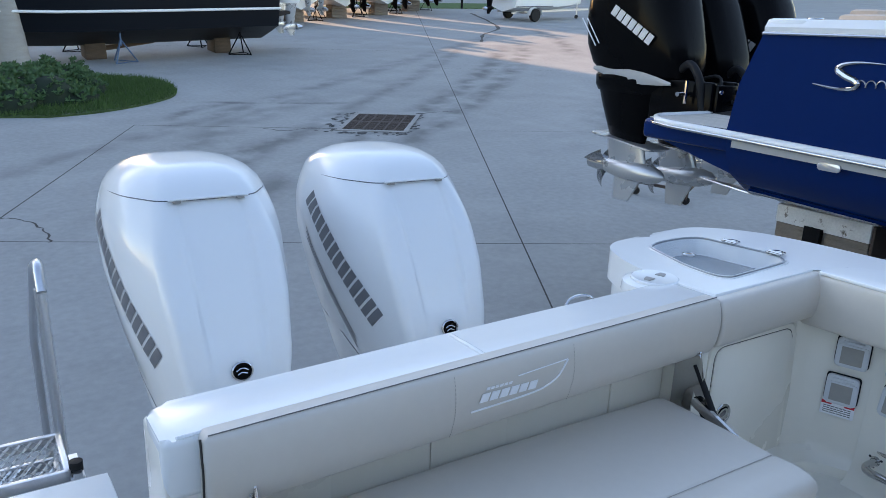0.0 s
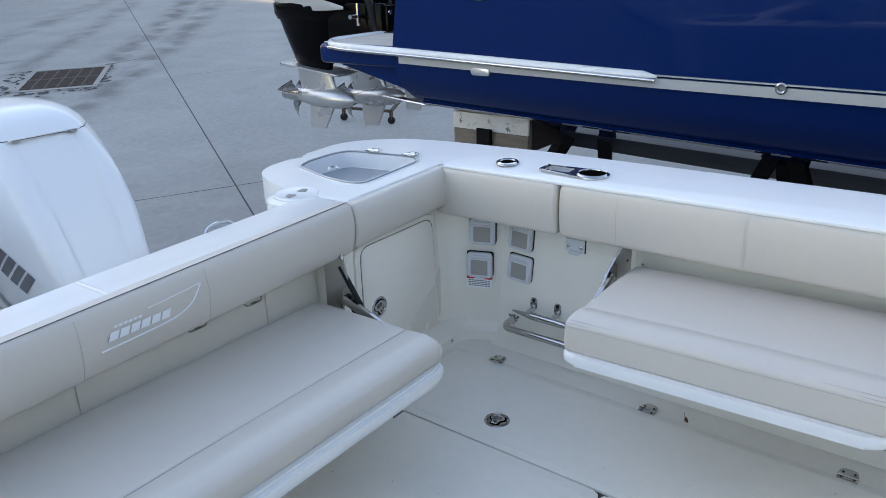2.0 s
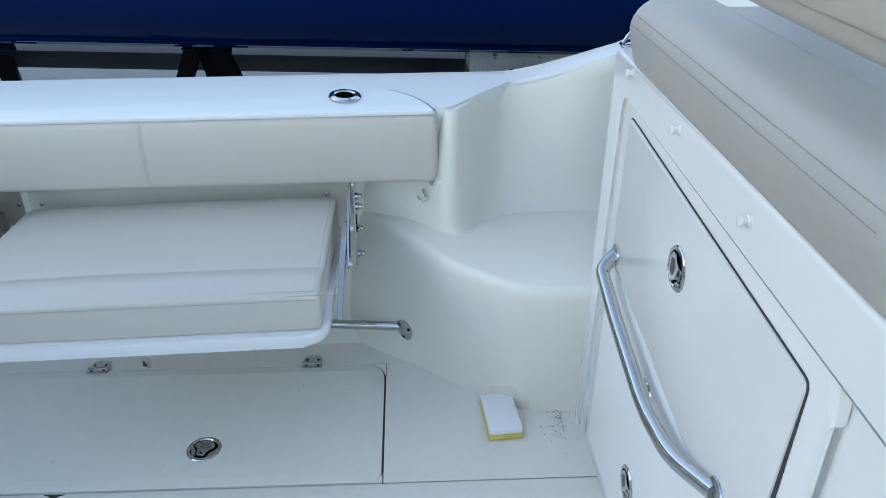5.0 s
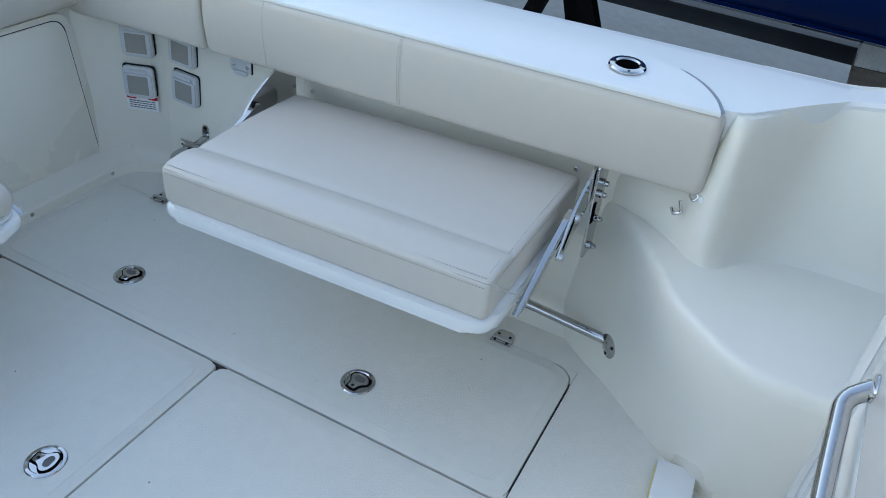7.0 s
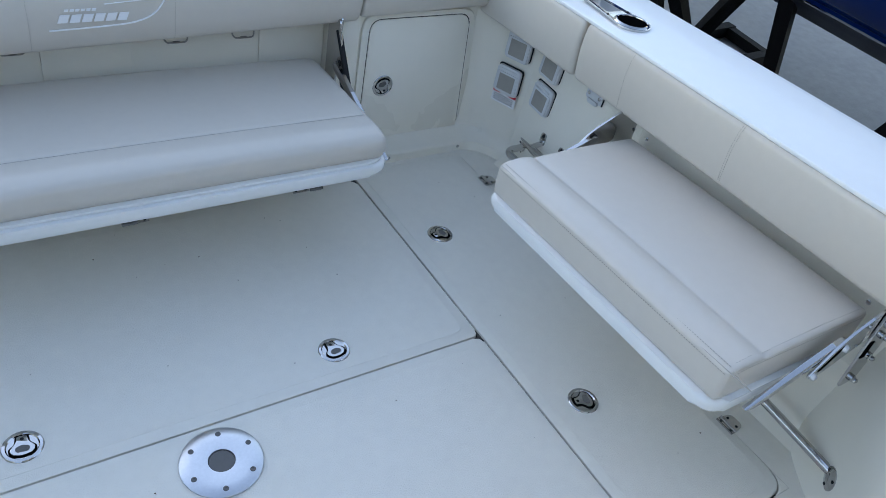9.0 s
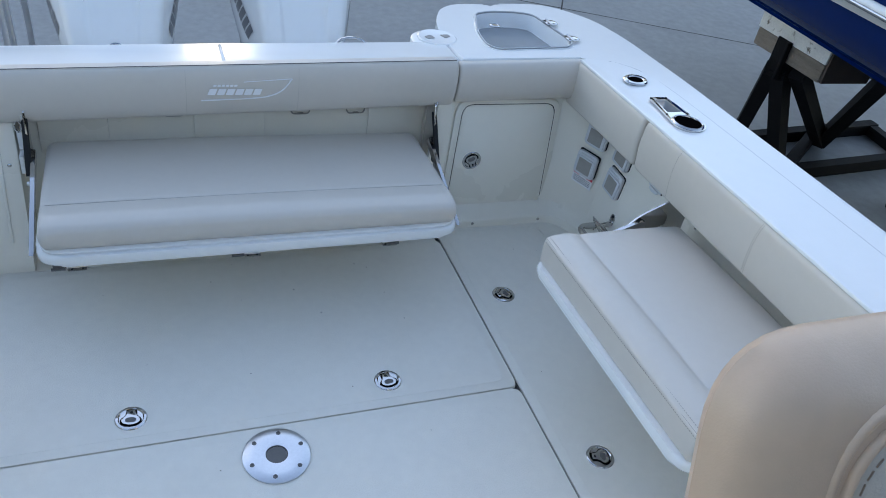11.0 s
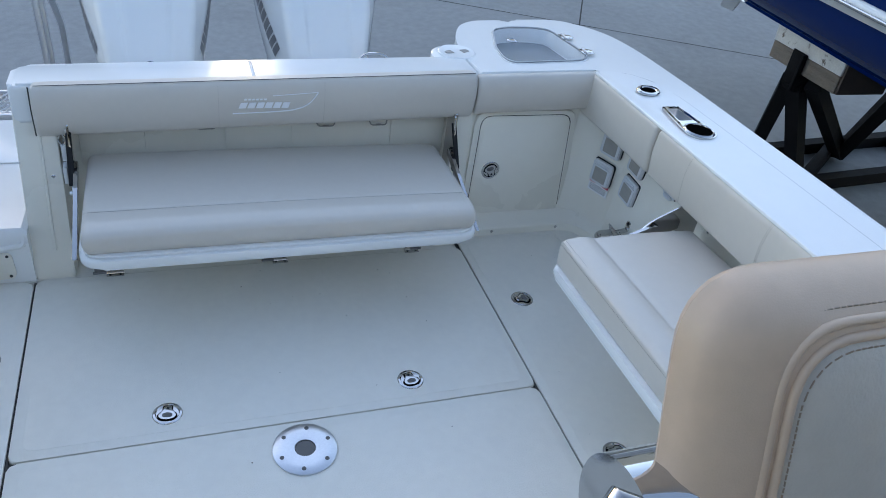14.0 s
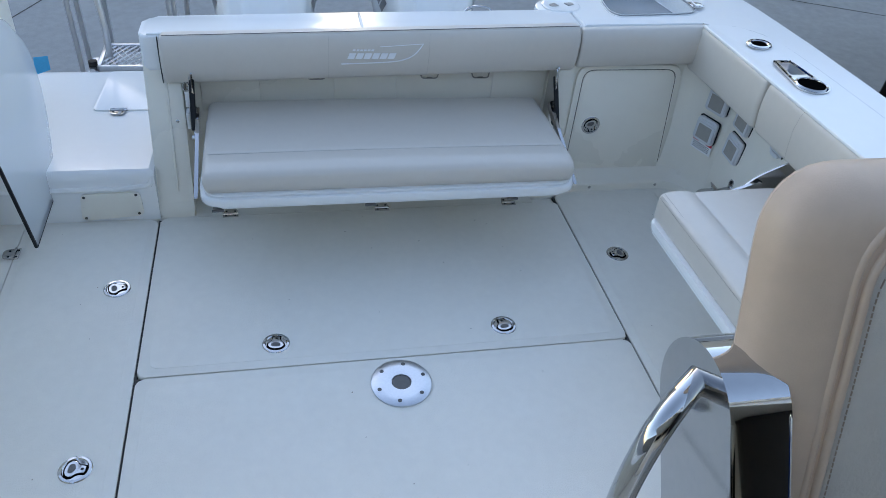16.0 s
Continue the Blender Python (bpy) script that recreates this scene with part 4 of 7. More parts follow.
plan_c = smooth_path([(0.640, -0.62, 0), (0.592, -0.70, 0), (0.560, -0.77, 0), (0.515, -0.835, 0), (0.470, -0.882, 0), (0.464, -0.915, 0), (0.500, -0.950, 0), (0.555, -0.995, 0), (0.598, -1.06, 0), (0.612, -1.16, 0), (0.612, -1.30, 0), (0.62, -1.46, 0)], 9)
def ease(v):
    v = max(0.0, min(1.0, v))
    return v * v * (3 - 2 * v)


def corner_ring(p):
    top = 0.60 + (rise_at(p.y) - 0.606) * ease((-0.860 - p.y) / 0.03)
    q = max(0.0, min(1.0, (-0.90 - p.y) / 0.05))
    w = 0.028 + 0.055 * ease((-0.90 - p.y) / 0.16) - 0.02 * ease((-1.06 - p.y) / 0.26)
    rows = [(0.0, -0.02)] if q == 0 else [(-0.042 * q, 0.385)]
    rows += [(-0.042 * q, 0.386), (-0.024 * q, 0.398), (-0.008 * q, 0.416), (0.0, 0.44), (0.3 * w, 0.50), (0.65 * w, 0.50 + (top - 0.50) * 0.5), (w, top - 0.028), (w + 0.007, top - 0.010), (w + 0.018, top)]
    return [(p.x + d, p.y, z) for d, z in rows] + [(0.83, p.y, top), (0.83, p.y, 0.30)]


single("wall_corner", rings([corner_ring(p) for p in plan_c]), CREAM, "cream moulded wall curving round the boarding step", kind="structure")
def deck_in(y):
    """The inner edge of the side deck, following the moulded wall below it."""
    return 0.487 + 0.213 * ease((-0.87 - y) / 0.22)


single("side_deck_rise", rings([[(x, y, z + dz_ + 0.028 * (x - 0.59)) for x, dz_ in ((deck_in(y), -0.05), (deck_in(y), -0.008), (deck_in(y) + 0.007, 0.0), (0.775, 0.0), (0.795, -0.02), (0.80, -0.14))] for y, z in [(-1.04 - 0.0225 * k, rise_at(-1.04 - 0.0225 * k)) for k in range(30)]]), GEL, "white side deck rising toward the cabin", kind="structure")
eye_c = thing("folding_cleat", "low steel cleat on the side deck", "cleat", (0.74, -1.43, 0.80))
part("base", moved(box(-0.03, 0.03, -0.075, 0.075, 0, 0.012, 0.005), pose(0.735, -1.44, 0.812, -18, 0, 0)), STEEL, eye_c)
part("loop", tube(smooth_path([(0.735, -1.37, 0.805), (0.735, -1.40, 0.845), (0.735, -1.46, 0.872), (0.735, -1.50, 0.865)]), 0.005, 8), STEEL, eye_c)

# walkthrough at the transom
step_s = [[(-2.10, y, -0.3), (-2.10, y, z), (-2.02, y, z), (-1.512, y, z), (-1.497, y, z - 0.012), (-1.497, y, -0.3)] for y, z in ((0.772, 0.165), (0.775, 0.188), (0.787, 0.200), (0.81, 0.1985), (1.05, 0.1805), (1.65, 0.1355), (1.68, 0.1325), (1.705, 0.124), (1.722, 0.106), (1.728, -0.3))]
single("walkthrough_step", rings(step_s), GEL, "white moulded walkthrough step at the transom", kind="structure")
single("step_lip", tube(bend([(-2.05, 0.775, 0.128), (-1.60, 0.775, 0.130), (-1.512, 0.775, 0.140), (-1.508, 0.785, 0.175)], 0.03), 0.012, 8), GEL, "rounded white lip under the walkthrough step", kind="structure")
plate_w = thing("access_plate", "cream access plate with four dark screws", "access plate", (-1.65, 0.768, 0.0))
part("plate", prism(round_poly([(-1.758, 0.006), (-1.548, 0.020), (-1.552, 0.118), (-1.745, 0.114)], 0.02), 0.764, 0.774, "y", 0.002), CREAM, plate_w)
parts("screw", [screw_cap((x, 0.7638, z), (0, -1, 0), 0.005) for x, z in ((-1.735, 0.104), (-1.565, 0.108), (-1.742, 0.018), (-1.565, 0.03))], SEAM, plate_w, "dark screw")
step_hatch = thing("step_hatch", "white lid in the walkthrough step on a steel hinge", "deck hatch", (-1.6, 1.40, 0.165))
lid = prism(round_poly([(-1.772, 1.19), (-1.502, 1.19), (-1.502, 1.60), (-1.765, 1.60)], [0.03, 0, 0, 0.02]), -0.003, 0.004, r=0.002)
part("lid", moved(lid, Matrix.Translation((0, 0, 0.0)) @ Matrix.Translation((0, 1.27, 0.1655)) @ pose(0, 0, 0, -4.29, 0, 0) @ Matrix.Translation((0, -1.19, 0))), GEL, step_hatch)
butt_hinge(step_hatch, (-1.675, 1.265, 0.1695), 0, (0, 0.075, 1), 0.055)
single("wall_left", join(box(-2.16, -2.04, -3.2, 1.5, -0.02, 0.62), box(-2.33, -2.0, -3.2, 1.5, 0.6, 0.69, 0.02), box(-2.33, -2.2, -3.2, 1.4, -0.45, 0.62)), CREAM, "cream cockpit wall on the boarding side", kind="structure")
gdoor = thing("glass_door", "clear acrylic transom door swung open, with black edging", "door", (-1.841, 0.7, 0.08))
gp = [(0.526, 0.084), (0.853, 0.092), (0.885, 0.18), (0.950, 0.33), (0.962, 0.45), (0.93, 0.58), (0.78, 0.74), (0.30, 0.80), (0.44, 0.43)]
part("pane", prism(round_poly(gp, [0.005, 0.01, 0.05, 0.05, 0.05, 0.05, 0.05, 0.02, 0]), -1.846, -1.836, "x", 0.001, 1), MILKY, gdoor)
part("edging", join(tube([(-1.841, 0.30, 0.80), (-1.841, 0.44, 0.43), (-1.841, 0.526, 0.084)], 0.006, 8), tube([(-1.841, 0.526, 0.084), (-1.841, 0.853, 0.092)], 0.006, 8)), DARK, gdoor, "black rubber edging")
single("tape", moved(prism([(0, 0), (0.05, 0.005), (0.055, 0.05), (0.01, 0.055)], 0, 0.001), plane_at((-1.842, 0.955, 0.47), (0.5, -0.8, 0.3))), BLUETAPE, "scrap of blue masking tape on the clear door", "tape")

# ---- seats ----
def folding_seat(label, axis, c0, c1, prof, board, board_z, fix=None, end=0.022):
    s = thing("bench_seat", label, "bench seat", ((c0 + c1) / 2 if axis == "x" else 0.34, 0.62 if axis == "x" else (c0 + c1) / 2, board_z), "folding cockpit seats")
    fix = fix or (lambda b: b)
    part("cushion", fix(pad(prof, c0, c1, axis, end, 6, 0.005)), VINYL, s, "off-white stitched vinyl cushion")
    part("seat_board", fix(prism(board, board_z, board_z + 0.032, "z", 0.012, 4)), GEL, s, "white moulded board")
    return s


bench_prof = round_poly([(0.466, 0.300), (0.450, 0.322), (0.449, 0.350), (0.464, 0.373), (0.505, 0.383), (0.574, 0.3765), (0.580, 0.371), (0.587, 0.3755), (0.75, 0.374), (0.955, 0.368), (0.960, 0.302)], [0.008, 0.012, 0.015, 0.022, 0.03, 0.004, 0.001, 0.004, 0.05, 0.02, 0.01], 5)
bench = folding_seat("off-white vinyl transom bench folded down on steel arms", "x", -1.304, -0.098, bench_prof, round_poly([(-1.318, 0.436), (-0.083, 0.436), (-0.083, 0.95), (-1.318, 0.95)], [0.07, 0.07, 0.01, 0.01], 6), 0.264, None, 0.024)
for fx in (-1.266, -0.785, -0.302):
    part("catch", join(box(fx - 0.014, fx + 0.014, 0.456, 0.482, 0.240, 0.271, 0.004, 2), tube([(fx - 0.018, 0.456, 0.243), (fx + 0.018, 0.456, 0.243)], 0.0045, 8)), GREYDARK, bench, "small dark catch under the board")
part("welt", tube(smooth_path([(-1.289 + 1.176 * k / 8, 0.5800, 0.3732 + 0.004 * math.sin(math.pi * (k + 0.1) / 8.2)) for k in range(9)], 3), 0.0012, 6), THREAD, bench, "seam across the cushion")
part("rim", prism(round_poly([(-1.306, 0.447), (-0.095, 0.447), (-0.095, 0.95), (-1.306, 0.95)], [0.06, 0.06, 0.01, 0.01], 6), 0.298, 0.306, "z", 0.003, 2), GEL, bench, "stepped white rim")


def seat_tilt(bm):
    """The side seat rises a little going forward."""
    for v in bm.verts:
        v.co.z -= 0.030 * (v.co.y + 0.23)
    return bm


side_prof = round_poly([(0.066, 0.370), (0.051, 0.378), (0.0475, 0.420), (0.050, 0.459), (0.068, 0.469), (0.115, 0.474), (0.148, 0.468), (0.160, 0.462), (0.180, 0.465), (0.34, 0.470), (0.515, 0.464), (0.530, 0.452), (0.530, 0.370)], [0.006, 0.01, 0.02, 0.008, 0.012, 0.03, 0.014, 0.006, 0.02, 0.08, 0.012, 0.012, 0.01], 4)
side_seat = folding_seat("off-white vinyl side seat folded down on steel arms", "y", -0.616, 0.160, side_prof, round_poly([(0.039, -0.626), (0.53, -0.626), (0.53, 0.170), (0.039, 0.170)], [0.05, 0.02, 0.02, 0.05], 6), 0.342, seat_tilt, 0.013)
part("stitching", seat_tilt(stitches([[(0.0605, -0.604, 0.4668), (0.0605, 0.150, 0.4668)], [(0.0488, -0.606, 0.4520), (0.0488, 0.150, 0.4520)], [(0.075, -0.6030, 0.4700), (0.115, -0.6030, 0.4735), (0.158, -0.6030, 0.4630), (0.18, -0.6030, 0.4650), (0.34, -0.6030, 0.4698), (0.50, -0.6030, 0.4650)], [(0.062, -0.6155, 0.450), (0.115, -0.6160, 0.456), (0.34, -0.6162, 0.452), (0.51, -0.6160, 0.447)]], 0.0009, 0.004, 0.003)), THREAD, side_seat)
part("welt", seat_tilt(tube(smooth_path([(0.058, -0.6095, 0.380), (0.0555, -0.6095, 0.42), (0.0575, -0.6095, 0.458)]), 0.0012, 6)), THREAD, side_seat, "upright seam at the cushion's corner")
part("edge_seam", seat_tilt(tube(smooth_path([(0.0535, 0.148, 0.4600), (0.0535, -0.604, 0.4600), (0.062, -0.6125, 0.4610), (0.115, -0.6130, 0.465), (0.160, -0.6128, 0.457), (0.34, -0.6132, 0.461), (0.515, -0.6125, 0.456)], 3), 0.0011, 6)), THREAD, side_seat, "seam along the top edge")
part("support_block", seat_tilt(box(0.24, 0.28, 0.06, 0.09, 0.310, 0.340, 0.004)), GEL, side_seat)


def seat_arms(seat, ends, axis, fix):
    """Folding steel arms: a slotted side plate, a ratchet bar and a wall bracket, at each end of a seat."""
    for c, s in ends:
        def P(a, z, o=0.0):
            return (c + s * o, a, z) if axis == "x" else (a, c + s * o, z)
        a0, a1, lo = (0.50, 0.935, 0.262) if axis == "x" else (0.140, 0.552, 0.352)
        n = (s, 0, 0) if axis == "x" else (0, s, 0)
        # lower arm from the board up to the pivot, upper arm from the pivot to the wall plate
        pv = (a1 - 0.085, 0.380) if axis == "x" else (0.395, 0.445)
        arm_ = part("arm", fix(prism(round_poly([(a0 - 0.012, lo + 0.006), (a0 + 0.020, lo), (pv[0] + 0.022, pv[1] - 0.008), (pv[0] + 0.006, pv[1] + 0.020), (pv[0] - 0.016, pv[1] + 0.012)], [0.010, 0.010, 0.012, 0.012, 0.012]), c + s * 0.004, c + s * 0.016, axis, 0.002, 2)), STEEL, seat, "polished steel folding arm")
        part("upper_arm", fix(prism(round_poly([(pv[0] - 0.085, pv[1] - 0.062), (pv[0] - 0.055, pv[1] - 0.074), (a1 - 0.030, 0.450), (a1 - 0.030, 0.522), (a1 - 0.068, 0.522), (pv[0] - 0.016, pv[1] + 0.024)], [0.01, 0.01, 0.03, 0.004, 0.012, 0.04]), c + s * 0.0165, c + s * 0.0225, axis, 0.0012, 1)), STEEL, arm_)
        part("spacer", fix(prism(round_poly([(pv[0] - 0.060, pv[1] - 0.052), (pv[0] - 0.030, pv[1] - 0.060), (pv[0] + 0.020, pv[1] + 0.010), (pv[0] - 0.006, pv[1] + 0.026)], 0.006), c + s * 0.0158, c + s * 0.0170, axis)), DARK, arm_, "black plastic spacer")
        # no slot is cut: a black inlay carries its shade
        part("slot", fix(prism(round_poly([(pv[0] - 0.060, pv[1] - 0.050), (pv[0] - 0.050, pv[1] - 0.054), (pv[0] + 0.004, pv[1] + 0.004), (pv[0] - 0.008, pv[1] + 0.010)], 0.005), c + s * 0.0222, c + s * 0.0232, axis)), HOLESHADE, arm_, "black inlay drawn as the shaded slot in the arm")
        for q, w_ in ((pv, 0.010), ((pv[0] - 0.070, pv[1] - 0.058), 0.008)):
            part("pivot", fix(lathe([(w_, -0.004), (w_, 0.006), (w_ * 0.7, 0.010), (0.001, 0.010)], seg=14, m=plane_at(P(q[0], q[1], 0.022), n))), BRUSHED, arm_, "steel pivot bolt")
        if axis == "x":
            part("gas_strut", fix(tube([P(a1 - 0.15, 0.345, 0.022), P(a1 - 0.055, 0.485, 0.022)], 0.009, 10)), DARK, seat, "black gas strut")
        brk = part("wall_bracket", fix(prism(round_poly([(a1 - 0.048, 0.275), (a1 + 0.02, 0.275), (a1 + 0.02, 0.530), (a1 - 0.066, 0.530)], [0.01, 0, 0, 0.02], 5), c + s * 0.024, c + s * 0.030, axis, 0.001, 1)), STEEL, seat, "polished steel wall bracket")
        # the bracket's slot is only its shade, laid on as black
        part("bracket_slot", fix(prism(round_poly([(a1 - 0.054, 0.375), (a1 - 0.030, 0.370), (a1 - 0.032, 0.425), (a1 - 0.056, 0.430)], 0.006), c + s * 0.0295, c + s * 0.031, axis)), HOLESHADE, brk, "black inlay drawn as the shaded slot in the bracket")
        parts("bolt", [fix(bm_) for bm_ in [lathe([(0.0095, 0), (0.0095, 0.006), (0.0065, 0.009), (0.0065, 0.015), (0.002, 0.018)], seg=10, m=plane_at(P(a1 - 0.012 - 0.010 * (z > 0.42), z, 0.030), n)) for z in (0.295, 0.371, 0.440, 0.469)]], STEEL, brk)


seat_arms(bench, ((-1.322, -1), (-0.079, 1)), "x", lambda b: b)
seat_arms(side_seat, ((0.174, 1), (-0.632, -1)), "y", lambda b: b)
cord = thing("safety_cord", "white webbing strap hanging from a shackle under the bolster", "strap", (-1.372, 0.90, 0.44))
part("shackle", tube(bend([(-1.365, 0.885, 0.480), (-1.378, 0.885, 0.455), (-1.365, 0.885, 0.435), (-1.353, 0.885, 0.455), (-1.363, 0.885, 0.480)], 0.008), 0.003, 6), STEEL, cord)
part("strap", join(box(-1.372, -1.358, 0.883, 0.887, 0.38, 0.438, 0.001), box(-1.371, -1.359, 0.84, 0.881, 0.32, 0.38, 0.002)), GEL, cord)

# ---- bolsters ----
def bolster(label, bm, seams=(), name="padded_bolster"):
    b = thing(name, label, "bolster", (0, 0, 0.5), "coaming bolsters")
    part("cover", bm, VINYL, b)
    if seams:
        part("stitching", stitches(seams, 0.0007, 0.004, 0.003), THREAD, b)
    return b


def tb(x, y, z):
    """A point of the transom bolster, whose top follows the gunwale."""
    return Vector((x, y + 0.883, z + rim_z(x, 0.87) - 0.667))


tr_prof = round_poly([(0.002, 0.506), (0.045, 0.500), (0.045, 0.674), (-0.002, 0.675), (-0.018, 0.640), (-0.023, 0.600), (-0.016, 0.545)], [0.015, 0.01, 0.004, 0.012, 0.03, 0.03, 0.03], 4)
def face_y(v):
    """How far the bolster's face stands forward at a height."""
    return -0.0225 + 2.6 * (v - 0.60) ** 2


tr = bolster("off-white vinyl transom bolster with a printed emblem", on_rim(moved(pad(tr_prof, -1.432, 0.010, "x", 0.016, 5), Matrix.Translation((0, 0.883, 0))), 0.6670), [[tb(x, face_y(v) - 0.001, v) for v in (0.665, 0.64, 0.62, 0.60, 0.57, 0.53, 0.51)] for x in (-0.888, -0.543)])
part("piping", tube([tb(-1.42, 0.004, 0.6755), tb(0.0, 0.004, 0.6752)], 0.0013, 6), GREYDARK, tr, "thin dark seam along the top edge")
# a dark cord stands in for the shaded gap beside the bolster
part("end_gap", tube([tb(-1.4345, 0.004, 0.51), tb(-1.4345, -0.004, 0.60), tb(-1.4345, 0.004, 0.672)], 0.0022, 6), SEAM, tr, "dark cord drawn as the shade in the gap at the bolster's end")
# printed emblem: bars in place of lettering, with an open swoosh
def on_bolster(u, v):
    return Matrix.Translation(tb(u, face_y(v) - 0.0025, v)) @ pose(0, 0, 0, 90, 0, 0)
emb = part("emblem", join(bars(on_bolster(-0.826, 0.590), 6, 0.165, 0.020, 0.008, 0.18, 0.0015), bars(on_bolster(-0.808, 0.617), 6, 0.075, 0.006, 0.002, 0.25, 0.001),
     tube([tb(-0.715, face_y(0.628) - 0.001, 0.628), tb(-0.565, face_y(0.634) - 0.001, 0.634)], 0.0014, 6),
     tube(smooth_path([tb(u, face_y(v) - 0.0012, v) for u, v in ((-0.845, 0.570), (-0.69, 0.572), (-0.63, 0.580), (-0.592, 0.600), (-0.565, 0.634))]), 0.0022, 6)), DECALW, tr, "white printed emblem of bars and a curved line")
cor_prof = round_poly([(0.858, 0.530), (0.895, 0.528), (0.895, 0.675), (0.862, 0.677), (0.846, 0.645), (0.840, 0.605), (0.846, 0.560)], [0.015, 0.01, 0.004, 0.012, 0.03, 0.03, 0.02], 4)
side_b = round_poly([(0.482, 0.507), (0.572, 0.506), (0.572, 0.684), (0.478, 0.687), (0.469, 0.610)], [0.02, 0.01, 0.01, 0.02, 0.05], 5)
cb = bolster("off-white vinyl bolster wrapping the cockpit's corner", on_rim(moved(pad(cor_prof, 0.014, 0.54, "x", 0.012, 5), Matrix.Translation((0, 0.020, 0))), 0.680))
part("side_cover", on_rim(pad(side_b, 0.424, 0.925, "y", 0.016, 5)), VINYL, cb)
sb = bolster("long off-white vinyl side bolster with stitched seams", on_rim(pad(side_b, -0.872, 0.418, "y", 0.020, 6)), [[(x, y, z + rim_z(x, y) - 0.69) for x, z in ((0.482, 0.685), (0.4720, 0.665), (0.4670, 0.62), (0.4712, 0.570), (0.4780, 0.520))] for y in (0.215, -0.165, -0.171)] + [[(0.512, -0.8725, z + 0.018) for z in (0.53, 0.67)]])

# ---- fittings on the side wall ----
def wall_at(y, z):
    """A point on the cockpit wall, which turns in toward the stern."""
    return Vector((0.6015 + (z - 0.05) * 0.0382 - 0.37 * max(0.0, y - 0.70), y, z))


WN = Vector((-1, 0.0, 0.038)).normalized()


def wall_pose(y, z, spin=0.0):
    """x runs forward along the wall, y up, z out of it."""
    n = Vector((-1, -0.37 if y > 0.72 else 0.0, 0.038)).normalized()
    up = (Vector((0, 0, 1)) - n * n.z).normalized()
    x = up.cross(n)
    m = Matrix((x, up, n)).transposed().to_4x4()
    m.translation = wall_at(y, z)
    return m @ pose(0, 0, 0, 0, 0, spin)


for vy, vz, sp in ((0.782, 0.427, 0), (0.632, 0.426, -3), (0.790, 0.297, 0), (0.632, 0.306, -3)):
    v = thing("outlet_cover", "grey-white hinged outlet cover with a dark gasket, on the cockpit wall", "outlet cover", wall_at(vy, vz), "outlet covers on the wall")
    m = wall_pose(vy, vz, sp)
    part("gasket", moved(prism(round_poly([(-0.051, -0.047), (0.051, -0.047), (0.051, 0.051), (-0.051, 0.051)], 0.012), 0, 0.004), m), DARK, v, "dark gasket")
    part("body", moved(prism(round_poly([(-0.048, -0.050), (0.048, -0.050), (0.047, 0.047), (-0.047, 0.047)], 0.012), 0.002, 0.017, r=0.005, seg=3), m), PALEGREY, v)
    part("lid", moved(prism(round_poly([(-0.044, -0.046), (0.044, -0.046), (0.044, 0.026), (-0.044, 0.026)], 0.006), 0.015, 0.021, r=0.003), m), PALEGREY, v)
    part("insert", moved(prism(round_poly([(-0.032, -0.038), (0.032, -0.038), (0.032, 0.020), (-0.032, 0.020)], 0.003), 0.0195, 0.0215), m), GREY, v, "taupe square insert")
    part("hinge_pin", moved(tube([(-0.030, 0.034, 0.017), (0.030, 0.034, 0.017)], 0.005, 8), m), PALEGREY, v)
st = thing("warning_sticker", "white warning sticker with a red band under an outlet cover", "sticker", wall_at(0.79, 0.225))
m = wall_pose(0.792, 0.222)
part("sheet", moved(prism([(-0.050, -0.022), (0.050, -0.022), (0.050, 0.026), (-0.050, 0.026)], 0.0, 0.0012), m), DECALW, st)
part("band", moved(join(prism([(-0.049, 0.014), (-0.02, 0.014), (-0.014, 0.025), (-0.049, 0.025)], 0.001, 0.0018), prism([(0.02, 0.014), (0.049, 0.014), (0.049, 0.025), (0.014, 0.025)], 0.001, 0.0018), prism([(-0.02, 0.019), (0.02, 0.019), (0.014, 0.025), (-0.014, 0.025)], 0.001, 0.0018)), m), RED, st, "red band")
for k in range(4):
    part("print_line", moved(bars(Matrix.Translation((-0.042, 0.006 - k * 0.007, 0.001)), 7 + k % 2, 0.084, 0.003, 0, 0.2, 0.0006), m), DECAL, st)
cl = thing("rod_clip", "small pale plastic clip plate with two screws", "clip", wall_at(0.42, 0.432))
m = wall_pose(0.420, 0.434)
part("plate", moved(join(prism(round_poly([(-0.037, -0.022), (0.037, -0.022), (0.037, 0.022), (-0.037, 0.022)], 0.004), 0, 0.006, r=0.002), prism(round_poly([(-0.02, -0.032), (0.02, -0.032), (0.026, -0.018), (-0.026, -0.018)], 0.006), 0.0, 0.012, r=0.003)), m), PALEGREY, cl)
part("edge_gasket", moved(box(0.0365, 0.040, -0.022, 0.03, 0, 0.005), m), DARK, cl)
parts("screw", [moved(screw_cap((q, -0.004, 0.006), (0, 0, 1)), m) for q in (-0.024, 0.024)], STEEL, cl)
cleat = thing("cleat", "polished steel horn cleat on the cockpit wall", "cleat", wall_at(0.50, 0.17))
cb0 = [wall_at(y, 0.152) + WN * 0.052 for y in (0.640, 0.575, 0.54, 0.46, 0.40, 0.31)]
cb0[0] += Vector((0.012, 0, -0.004)); cb0[-1] += Vector((0.012, 0, -0.004))
part("horn", tube(smooth_path(cb0, 4), [0.003 + 0.011 * min(1, 3.2 * min(k, 20 - k) / 20) for k in range(21)], 12), STEEL, cleat)
